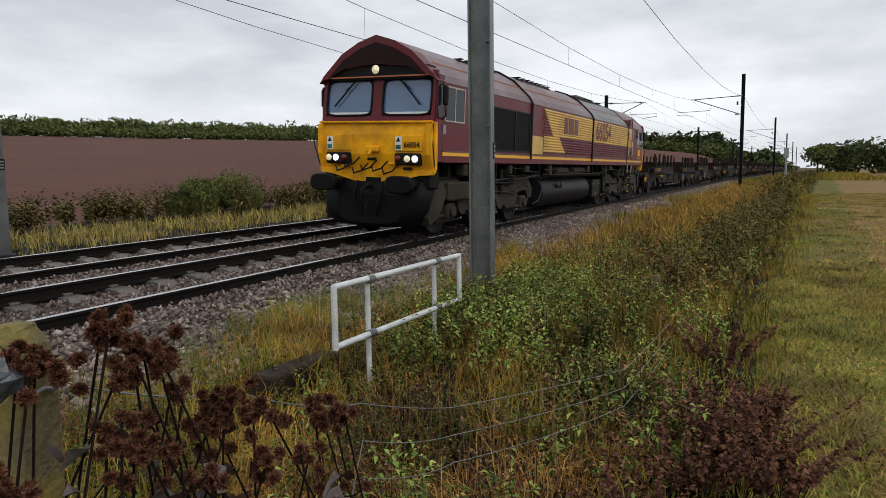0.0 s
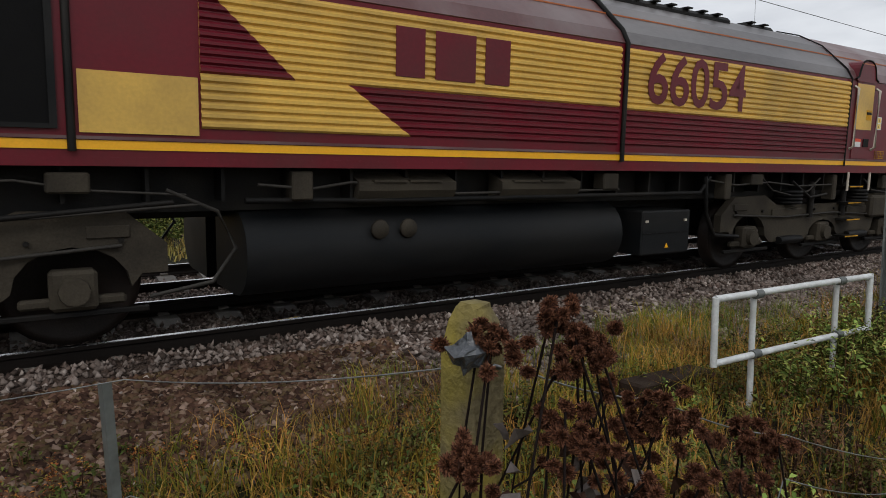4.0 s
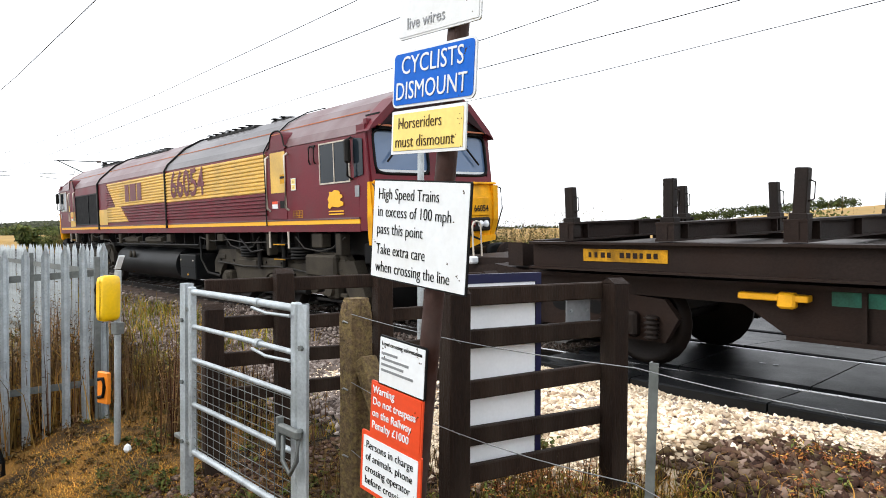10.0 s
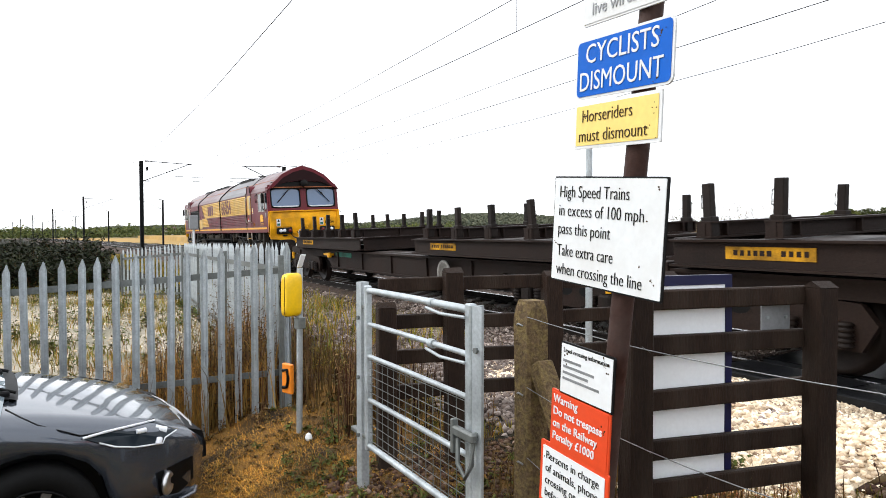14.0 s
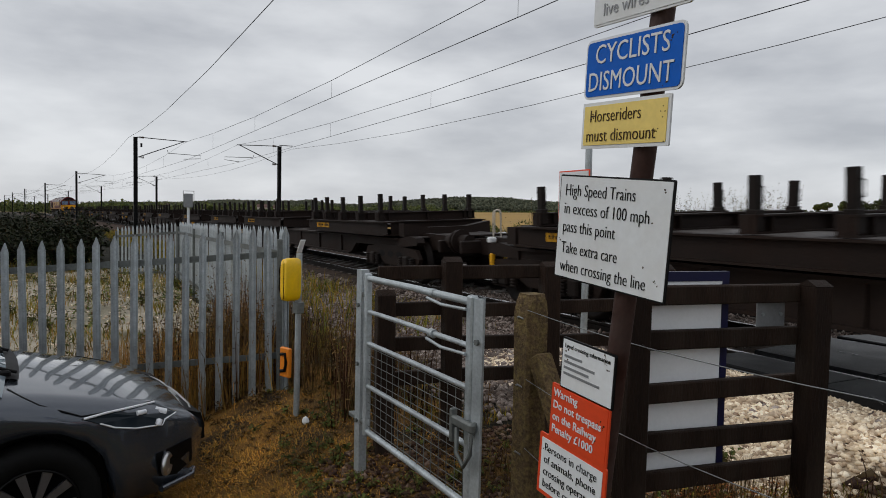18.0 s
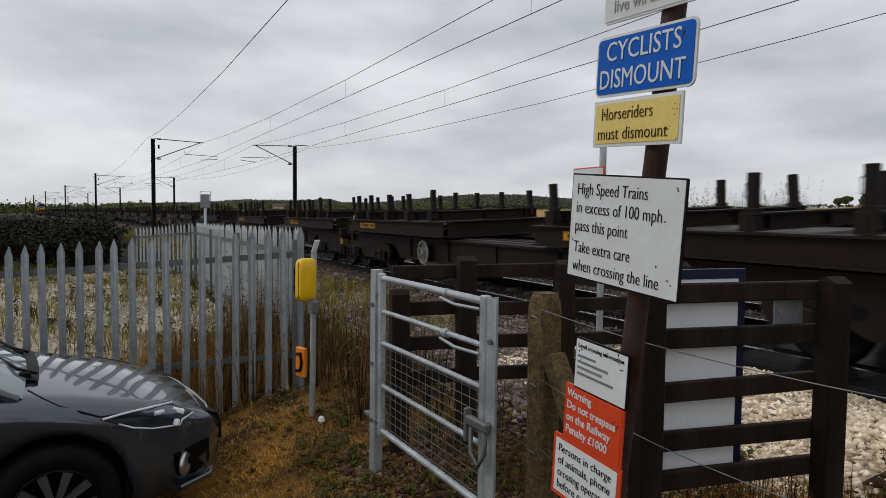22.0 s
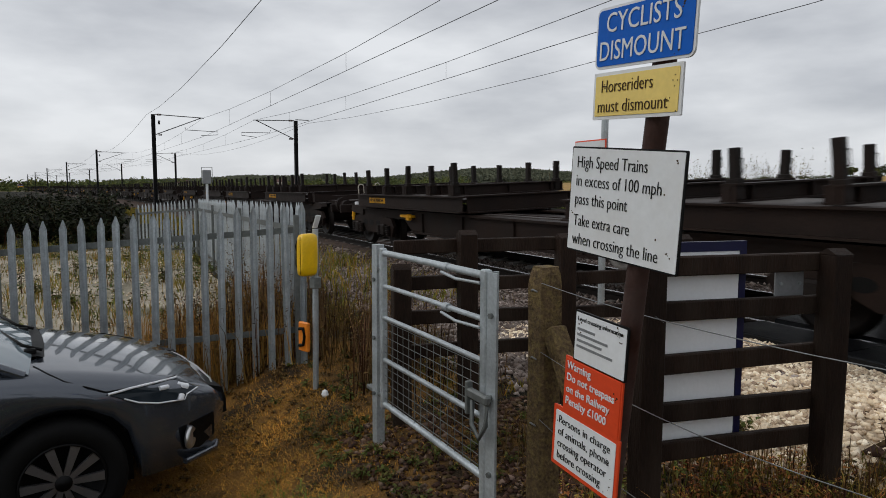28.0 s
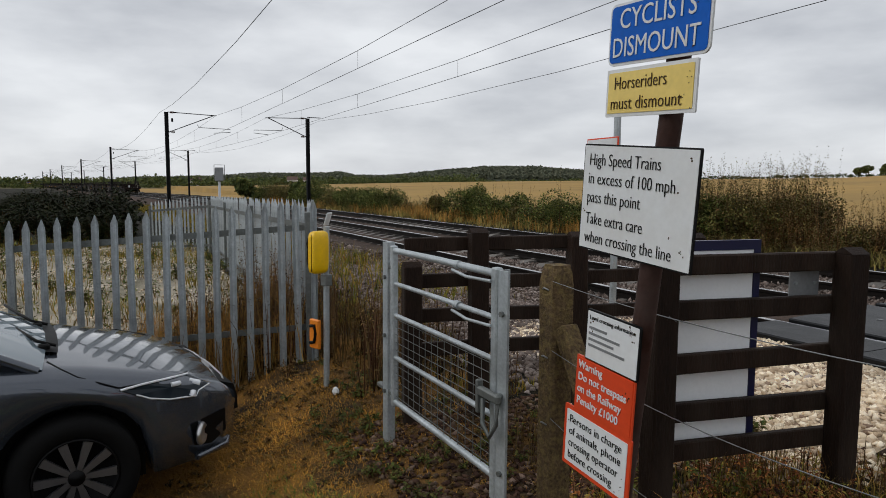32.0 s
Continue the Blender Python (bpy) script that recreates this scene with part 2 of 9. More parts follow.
SIGNBLACK = mat("sign_black", (0.015, 0.015, 0.015), 0.5, vary=0.1, bump=0)
SIGNBROWN = mat("sign_brown_letters", (0.1, 0.05, 0.02), 0.5, vary=0.1, bump=0)
SIGNBACK = mat("sign_grey_back", (0.3, 0.31, 0.32), 0.4, 0.4, vary=0.15, bump=0.03)
BOARDWHITE = mat("white_board", (0.86, 0.87, 0.88), 0.4, vary=0.04, scale=2, bump=0.01, dirt=(0.6, 0.6, 0.58), dirt_amount=0.25)
NAVY = mat("navy_trim", (0.01, 0.012, 0.13), 0.4, vary=0.1, bump=0.02)
PHONEYELLOW = mat("phone_yellow", (0.86, 0.52, 0.0), 0.4, vary=0.08, bump=0.03, dirt=(0.5, 0.3, 0.02), dirt_amount=0.3, dirt_scale=9)
PHONEORANGE = mat("phone_orange", (0.8, 0.23, 0.01), 0.45, vary=0.1, bump=0.03)
RUBBER = mat("wet_rubber_panel", (0.016, 0.018, 0.021), 0.42, vary=0.3, scale=3, fine=70, bump=0.25, dirt=(0.038, 0.04, 0.045), dirt_amount=0.5, dirt_scale=1.6, per_object=0.15, spec=0.2)
CARPAINT = mat("grey_car_paint", (0.10, 0.118, 0.15), 0.2, 0.55, vary=0.04, scale=1, bump=0, clear=1.0)
CARDARK = mat("car_black_plastic", (0.012, 0.012, 0.013), 0.5, vary=0.15, bump=0.05)
TYRE = mat("tyre_rubber", (0.014, 0.014, 0.014), 0.75, vary=0.25, bump=0.2)
ALLOY = mat("alloy_wheel", (0.2, 0.2, 0.21), 0.35, 0.7, vary=0.12, bump=0.02)
LAMPGLASS = mat("clear_lamp", (0.72, 0.74, 0.78), 0.15, 0.0, vary=0.2, scale=14, bump=0.1, clear=1.0)
LIGHTON = mat("lit_headlamp", (1.0, 0.93, 0.78), 0.3, emit=1.6, vary=0.02, bump=0)
LIGHTDIM = mat("dim_lamp", (0.9, 0.8, 0.55), 0.25, emit=0.35, vary=0.05, bump=0)
TAIL = mat("tail_lamp_red", (0.25, 0.012, 0.01), 0.25, vary=0.1, bump=0)
# Opaque blue base colour paints the sky's reflection into the windscreens.
CABGLASS = glass("sky_blue_cab_glass", (0.10, 0.16, 0.27), 0.04, 0.0)
DARKGLASS = glass("dark_glass", (0.014, 0.02, 0.026), 0.05, 0.0, 0.0)
DARKGLASS.node_tree.nodes["Principled BSDF"].inputs["IOR"].default_value = 1.28
CARGLASS = glass("car_glass", (0.2, 0.25, 0.28), 0.02, 0.2)
GREENPAINT = mat("faded_green_paint", (0.05, 0.24, 0.17), 0.6, vary=0.3, bump=0.1, dirt=(0.06, 0.04, 0.03), dirt_amount=0.6)
WHEELGREY = mat("grey_painted_iron", (0.3, 0.29, 0.27), 0.55, 0.1, vary=0.3, scale=9, bump=0.1, dirt=(0.09, 0.06, 0.045), dirt_amount=0.5, dirt_scale=6)
PLACARD = mat("worn_yellow_placard", (0.56, 0.28, 0.012), 0.6, vary=0.3, bump=0.05, dirt=(0.07, 0.04, 0.02), dirt_amount=0.8, dirt_scale=5)
BAG = mat("grey_polythene", (0.09, 0.1, 0.115), 0.3, vary=0.3, scale=9, bump=0.6, clear=0.3)
INSUL = mat("brown_insulator", (0.12, 0.06, 0.04), 0.3, vary=0.1, bump=0)
BRICKHOUSE = mat("pale_render", (0.62, 0.56, 0.5), 0.8, vary=0.15)
ROOFTILE = mat("red_roof_tile", (0.2, 0.13, 0.11), 0.8, vary=0.2)
BARK = mat("bark", (0.06, 0.045, 0.033), 0.9, vary=0.3, bump=0.5)
SHRUB = leafy("shrub_leaves", [(0.03, 0.05, 0.014), (0.075, 0.1, 0.024), (0.12, 0.145, 0.036), (0.19, 0.175, 0.05)])
NETTLE = leafy("nettle_leaves", [(0.05, 0.075, 0.016), (0.1, 0.155, 0.03), (0.15, 0.22, 0.05), (0.23, 0.255, 0.06), (0.19, 0.14, 0.045)])
GRASSMIX = leafy("mixed_grass", [(0.07, 0.09, 0.014), (0.15, 0.155, 0.02), (0.23, 0.18, 0.028), (0.28, 0.14, 0.025), (0.13, 0.14, 0.02), (0.25, 0.16, 0.03)])
GRASSGREEN = leafy("green_grass", [(0.07, 0.1, 0.018), (0.12, 0.16, 0.03), (0.17, 0.19, 0.04), (0.1, 0.14, 0.025)])
DEADSTEM = leafy("dead_stems", [(0.05, 0.02, 0.012), (0.09, 0.04, 0.022), (0.15, 0.08, 0.04), (0.22, 0.13, 0.06)])
BRAMBLE = leafy("russet_bramble", [(0.075, 0.065, 0.022), (0.13, 0.075, 0.03), (0.19, 0.14, 0.045), (0.1, 0.12, 0.03), (0.13, 0.14, 0.04)])
BURR = leafy("brown_burr_heads", [(0.06, 0.027, 0.018), (0.11, 0.045, 0.028), (0.2, 0.09, 0.05), (0.15, 0.058, 0.035)])
STRAW = leafy("straw", [(0.3, 0.19, 0.06), (0.4, 0.26, 0.09), (0.24, 0.15, 0.05)])
FARLEAF = leafy("far_wood_leaves", [(0.06, 0.085, 0.03), (0.09, 0.12, 0.035), (0.14, 0.14, 0.04), (0.075, 0.1, 0.04)])
BALLASTSTONE = leafy("ballast_stone", [(0.07, 0.05, 0.042), (0.13, 0.1, 0.085), (0.2, 0.165, 0.145), (0.12, 0.08, 0.064), (0.28, 0.24, 0.215)], 0.7, 0.55, 1.45)
PALESTONE = leafy("pale_limestone", [(0.42, 0.33, 0.22), (0.5, 0.42, 0.31), (0.58, 0.51, 0.4), (0.32, 0.23, 0.15), (0.46, 0.37, 0.265), (0.2, 0.13, 0.09)], 0.75, 0.75, 1.2)
G_VERGE = mat("verge_soil_and_grass", (0.03, 0.024, 0.011), 0.95, vary=0.45, scale=1.5, fine=18, bump=0.7, bump_dist=0.05, dirt=(0.04, 0.045, 0.014), dirt_amount=0.7, dirt_scale=0.8)
G_PATH = mat("trodden_path_soil", (0.075, 0.05, 0.028), 0.95, vary=0.4, scale=2.5, fine=60, bump=0.8, bump_dist=0.03, dirt=(0.4, 0.2, 0.045), dirt_amount=0.8, dirt_scale=1.7)
G_YARD = mat("pale_stony_yard", (0.42, 0.37, 0.29), 0.95, vary=0.35, scale=2, fine=30, bump=0.6, bump_dist=0.04, dirt=(0.09, 0.1, 0.04), dirt_amount=0.75, dirt_scale=0.7)
G_BALLAST = mat("ballast_bed", (0.14, 0.098, 0.078), 0.95, vary=0.5, scale=9, fine=26, bump=1.0, bump_dist=0.06, dirt=(0.05, 0.04, 0.035), dirt_amount=0.5, dirt_scale=3)
G_STUBBLE = mat("stubble_field", (0.42, 0.265, 0.085), 0.95, vary=0.18, scale=0.3, fine=3, bump=0.4, bump_dist=0.1, dirt=(0.27, 0.19, 0.075), dirt_amount=0.6, dirt_scale=0.05, stretch=(1, 0.25, 1))
G_PLOUGH = mat("ploughed_red_brown_field", (0.175, 0.078, 0.055), 0.95, vary=0.2, scale=0.4, fine=4, bump=0.6, bump_dist=0.15, dirt=(0.13, 0.06, 0.045), dirt_amount=0.6, dirt_scale=0.08, stretch=(0.35, 1, 1))
G_MEADOW = mat("cut_meadow", (0.15, 0.165, 0.026), 0.95, vary=0.6, scale=2.2, fine=26, bump=1.0, bump_dist=0.05, dirt=(0.25, 0.15, 0.055), dirt_amount=0.9, dirt_scale=0.9, stretch=(0.3, 1, 1))
G_STRAWFIELD = mat("cut_straw_strip", (0.27, 0.17, 0.055), 0.95, vary=0.25, scale=0.6, fine=8, bump=0.5, bump_dist=0.05, dirt=(0.2, 0.15, 0.05), dirt_amount=0.5, dirt_scale=0.3, stretch=(0.25, 1, 1))
G_GRAVEL = mat("pale_gravel_bed", (0.42, 0.335, 0.235), 0.95, vary=0.3, scale=8, fine=30, bump=0.5, bump_dist=0.03, dirt=(0.3, 0.22, 0.15), dirt_amount=0.5, dirt_scale=2.5)
# Pale grey-green tones put the haze of distance into the hills' colours.
HILLLEAF = leafy("hazed_hill_leaves", [(0.09, 0.105, 0.075), (0.12, 0.13, 0.085), (0.15, 0.15, 0.1), (0.1, 0.11, 0.08)], 0.8, 0.85, 1.15)
G_WOODFLOOR = mat("hazed_woodland_floor", (0.11, 0.12, 0.08), 0.95, vary=0.3, scale=0.02, fine=0.2, bump=0)
# Bed coloured dark to paint the shade in gaps between the red stones.
G_REDBED = mat("stone_gap_shade_bed", (0.05, 0.034, 0.026), 0.95, vary=0.5, scale=9, fine=26, bump=1.0, bump_dist=0.05)
G_FAR = mat("far_farmland", (0.1, 0.1, 0.045), 0.95, vary=0.3, scale=0.02, fine=0.3, bump=0, dirt=(0.26, 0.2, 0.09), dirt_amount=0.8, dirt_scale=0.006)


# ---- mesh tools ----
class Geo:
    """Collects simple solids into one mesh."""

    def __init__(self):
        self.v, self.f, self.s = [], [], []

    def add(self, verts, faces, smooth=False, m=None):
        o = len(self.v)
        if m is not None:
            verts = [m @ Vector(p) for p in verts]
        self.v.extend(tuple(p) for p in verts)
        self.f.extend(tuple(i + o for i in f) for f in faces)
        self.s.extend([smooth] * len(faces))
        return self

    def box(self, x0, x1, y0, y1, z0, z1, c=0.0, m=None):
        if x0 > x1: x0, x1 = x1, x0
        if y0 > y1: y0, y1 = y1, y0
        if z0 > z1: z0, z1 = z1, z0
        c = min(c, (x1 - x0) / 2.2, (y1 - y0) / 2.2, (z1 - z0) / 2.2)
        if c <= 0:
            vs = [(x, y, z) for x in (x0, x1) for y in (y0, y1) for z in (z0, z1)]
            fs = [(0, 1, 3, 2), (4, 6, 7, 5), (0, 4, 5, 1), (2, 3, 7, 6), (0, 2, 6, 4), (1, 5, 7, 3)]
            return self.add(vs, fs, m=m)
        vs, key = [], {}
        for ix, x in enumerate((x0, x1)):
            for iy, y in enumerate((y0, y1)):
                for iz, z in enumerate((z0, z1)):
                    sx, sy, sz = (1, -1)[ix], (1, -1)[iy], (1, -1)[iz]
                    for a, p in enumerate(((x, y + sy * c, z + sz * c), (x + sx * c, y, z + sz * c), (x + sx * c, y + sy * c, z))):
                        key[ix, iy, iz, a] = len(vs)
                        vs.append(p)
        k = lambda i, j, l, a: key[i, j, l, a]
        fs = []
        for i in (0, 1):
            fs.append((k(i, 0, 0, 0), k(i, 1, 0, 0), k(i, 1, 1, 0), k(i, 0, 1, 0)))
            fs.append((k(0, i, 0, 1), k(1, i, 0, 1), k(1, i, 1, 1), k(0, i, 1, 1)))
            fs.append((k(0, 0, i, 2), k(1, 0, i, 2), k(1, 1, i, 2), k(0, 1, i, 2)))
            for j in (0, 1):
                fs.append((k(i, j, 0, 0), k(i, j, 1, 0), k(i, j, 1, 1), k(i, j, 0, 1)))
                fs.append((k(i, 0, j, 0), k(i, 1, j, 0), k(i, 1, j, 2), k(i, 0, j, 2)))
                fs.append((k(0, i, j, 1), k(1, i, j, 1), k(1, i, j, 2), k(0, i, j, 2)))
                for l in (0, 1):
                    fs.append((k(i, j, l, 0), k(i, j, l, 1), k(i, j, l, 2)))
        return self.add(vs, fs, m=m)

    def cyl(self, p0, p1, r0, r1=None, n=12, caps=True, m=None, smooth=True):
        p0, p1 = Vector(p0), Vector(p1)
        r1 = r0 if r1 is None else r1
        q = (p1 - p0).to_track_quat("Z", "Y")
        vs, fs = [], []
        for p, r in ((p0, r0), (p1, r1)):
            for i in range(n):
                a = 2 * math.pi * i / n
                vs.append(p + q @ Vector((r * math.cos(a), r * math.sin(a), 0)))
        self.add(vs, [(i, (i + 1) % n, n + (i + 1) % n, n + i) for i in range(n)], smooth, m)
        if caps:
            self.add(vs, [tuple(range(n))[::-1], tuple(range(n, 2 * n))], False, m)
        return self

    def tube(self, pts, r, n=6, m=None, closed=False):
        pts = [Vector(p) for p in pts]
        vs, fs, k = [], [], len(pts)
        for i, p in enumerate(pts):
            a, b = pts[(i - 1) % k if closed else max(i - 1, 0)], pts[(i + 1) % k if closed else min(i + 1, k - 1)]
            q = (b - a).to_track_quat("Z", "Y")
            vs += [p + q @ Vector((r * math.cos(2 * math.pi * j / n), r * math.sin(2 * math.pi * j / n), 0)) for j in range(n)]
        for i in range(k if closed else k - 1):
            e = (i + 1) % k
            fs += [(i * n + j, i * n + (j + 1) % n, e * n + (j + 1) % n, e * n + j) for j in range(n)]
        self.add(vs, fs, True, m)
        if not closed:
            self.add(vs, [tuple(range(n))[::-1], tuple(range((k - 1) * n, k * n))], False, m)
        return self

    def prism(self, profile, a, b, axis="x", m=None, smooth=False):
        """A profile of (p, q) swept from a to b along an axis: x: (y, z); y: (x, z); z: (x, y)."""
        put = {"x": lambda t, p: (t, p[0], p[1]), "y": lambda t, p: (p[0], t, p[1]), "z": lambda t, p: (p[0], p[1], t)}[axis]
        n = len(profile)
        vs = [put(a, p) for p in profile] + [put(b, p) for p in profile]
        self.add(vs, [(i, (i + 1) % n, n + (i + 1) % n, n + i) for i in range(n)], smooth, m)
        self.add(vs, [tuple(range(n))[::-1], tuple(range(n, 2 * n))], False, m)
        return self

    def loft(self, rings, closed=True, caps=True, smooth=True, m=None):
        n = len(rings[0])
        vs = [p for r in rings for p in r]
        fs = []
        for i in range(len(rings) - 1):
            for j in range(n if closed else n - 1):
                fs.append((i * n + j, i * n + (j + 1) % n, (i + 1) * n + (j + 1) % n, (i + 1) * n + j))
        self.add(vs, fs, smooth, m)
        if caps and closed:
            self.add(vs, [tuple(range(n))[::-1], tuple(range((len(rings) - 1) * n, len(rings) * n))], False, m)
        return self

    def lathe(self, profile, n=24, axis="y", centre=(0, 0, 0), m=None):
        """A profile of (radius, along) turned about an axis."""
        c = Vector(centre)
        rings = []
        for r, t in profile:
            ring = []
            for i in range(n):
                a = 2 * math.pi * i / n
                p, q = r * math.cos(a), r * math.sin(a)
                ring.append(c + Vector({"x": (t, p, q), "y": (p, t, q), "z": (p, q, t)}[axis]))
            rings.append(ring)
        return self.loft(rings, True, True, True, m)

    def mesh(self, name):
        me = bpy.data.meshes.new(name)
        me.from_pydata(self.v, [], self.f)
        me.polygons.foreach_set("use_smooth", self.s)
        bm = bmesh.new()
        bm.from_mesh(me)
        bmesh.ops.recalc_face_normals(bm, faces=bm.faces)
        bm.to_mesh(me)
        bm.free()
        return me


def part(name, geo, material, parent=None, label="", m=None):
    """One mesh object, under a thing or a part where one is given."""
    me = geo if isinstance(geo, bpy.types.Mesh) else geo.mesh(name)
    if not me.materials:
        me.materials.append(material)
    ob = new(name, me)
    if parent is not None:
        ob.parent = parent
    if m is not None:
        ob.matrix_basis = m
    return tagged(ob, label) if label else ob


def thing(name, label, category, m=None, group=""):
    ob = new(name)
    ob.empty_display_size = 0.2
    if m is not None:
        ob.matrix_basis = m
    return tagged(ob, label, category, group)


def lettering(text, size, m, material, parent, name="lettering", bold=0.0, width=None, align="CENTER"):
    """Words as a thin mesh, lying in the xy plane of m, centred."""
    cu = bpy.data.curves.new("words", "FONT")
    cu.body, cu.size, cu.align_x, cu.align_y, cu.extrude, cu.offset, cu.resolution_u = text, size, align, "CENTER", 0.0008, bold, 3
    cu.space_line = 1.0
    tmp = bpy.data.objects.new("words", cu)
    scene.collection.objects.link(tmp)
    me = bpy.data.meshes.new_from_object(tmp.evaluated_get(bpy.context.evaluated_depsgraph_get()))
    bpy.data.objects.remove(tmp)
    bpy.data.curves.remove(cu)
    if width:
        xs = [v.co.x for v in me.vertices]
        k = width / (max(xs) - min(xs))
        for v in me.vertices:
            v.co.x *= k
    me.materials.clear()
    me.materials.append(material)
    return part(name, me, material, parent, m=m)


def stuff(name, verts, faces_n, material, label, category, m=None, parent=None):
    """One object of many small pieces: verts (n, k, 3), each piece a face of k corners or with a list of faces."""
    n, k, _ = verts.shape
    faces = np.asarray(faces_n)
    idx = (np.arange(n)[:, None, None] * k + faces[None]).reshape(-1, faces.shape[1])
    me = bpy.data.meshes.new(name)
    me.vertices.add(n * k)
    me.vertices.foreach_set("co", verts.astype(np.float32).ravel())
    c = faces.shape[1]
    me.loops.add(idx.size)
    me.loops.foreach_set("vertex_index", idx.astype(np.int32).ravel())
    me.polygons.add(len(idx))
    me.polygons.foreach_set("loop_start", np.arange(0, idx.size, c, dtype=np.int32))
    me.update(calc_edges=True)
    me.materials.append(material)
    ob = new(name, me)
    if parent is not None:
        ob.parent = parent
        return tagged(ob, label)
    return tagged(ob, label, category, "", "stuff")

# ---- the lie of the land: a double track on a slight curve along x ----
NEAR_TRACK, FAR_TRACK, CANT = 7.496, 10.896, 0.0646
LEAN = math.degrees(CANT / 1.505)


def bend(x):
    """How far the tracks swing towards the camera's side at x."""
    x = np.asarray(x, float)
    left, right = np.minimum(-x, 150.0), np.minimum(x, 60.0)
    return np.where(x < 0, -0.00045 * left ** 2 - 0.0009 * left * (-x - left), -0.00025 * right ** 2 - 0.0005 * right * (x - right))


def rise(x):
    """The gradient: the line climbs slightly towards +x."""
    return 0.0062 * np.clip(np.asarray(x, float), -5, 70)


def heading(x):
    """The track's direction at x, in degrees."""
    return math.degrees(math.atan2(float(bend(x + 0.5) - bend(x - 0.5)), 1.0))


def smooth(a, b, v):
    t = np.clip((np.asarray(v, float) - a) / (b - a), 0, 1)
    return t * t * (3 - 2 * t)


def ridge(bearing):
    """Height of the far hills round the horizon, over the bearing left of +y."""
    return 1350 * np.interp(bearing, [-90, 40, 48, 53, 57, 60, 62.5, 65, 67.5, 69.5, 71.7, 73.3, 75, 77.5, 80, 82, 85, 92],
                            [0.006, 0.010, 0.018, 0.0225, 0.0278, 0.0283, 0.026, 0.022, 0.0175, 0.0145, 0.0145, 0.0202, 0.018, 0.017, 0.0178, 0.0145, 0.0122, 0.010]) - 8.0


def land(x, y):
    """The ground's height."""
    x, y = np.asarray(x, float), np.asarray(y, float)
    s = y - bend(x)
    z = -0.32 + 0.08 * smooth(4.2, 5.4, s) + 0.05 * smooth(13.0, 14.4, s)
    z = z + 0.33 * smooth(-0.6, -2.6, x) * smooth(5.6, 4.4, s) * smooth(-40, -20, x)
    gravel = smooth(-6.8, -5.8, x) * smooth(-0.9, -2.0, x) * smooth(3.4, 4.8, s) * smooth(12.9, 12.4, s)
    z = z + 0.17 * gravel
    z = z - 0.31 * smooth(-3.1, -4.1, x) * smooth(1.7, 0.7, y) * smooth(-8.5, -7.2, x)
    hollow = np.exp(-((x - 3.3) / 1.6) ** 2 - ((y - 3.4) / 0.9) ** 2)
    z = z - 0.10 * hollow + rise(x)
    bearing = np.degrees(np.arctan2(-x, np.maximum(y, 1e-3)))
    slope = np.interp(bearing, [-96, -72, -55, -32, 0, 9, 14, 22, 27, 31, 45, 64, 85], [0.005, 0.054, 0.0605, 0.0665, 0.064, 0.061, 0.055, 0.0445, 0.034, 0.0235, 0.020, 0.0155, 0.006])
    r = np.hypot(x, y)
    z = z + np.where(y > 18, slope * np.clip(r - 20, 0, 190) * smooth(18, 30, s), 0)
    z = z + smooth(700, 1350, r) * ridge(bearing)
    z = z + 0.03 * np.sin(x * 1.7 + 0.6 * y) * np.sin(y * 2.1 - 0.4 * x) * smooth(60, 20, r)
    return z


def axis_steps(a, b, step, far, grow):
    inner = list(np.arange(a, b + 1e-6, step))
    lo, hi, d = [a], [b], step
    while hi[-1] < far:
        d *= grow
        hi.append(hi[-1] + d)
        lo.append(lo[-1] - d)
    return np.array(lo[:0:-1] + inner + hi[1:])


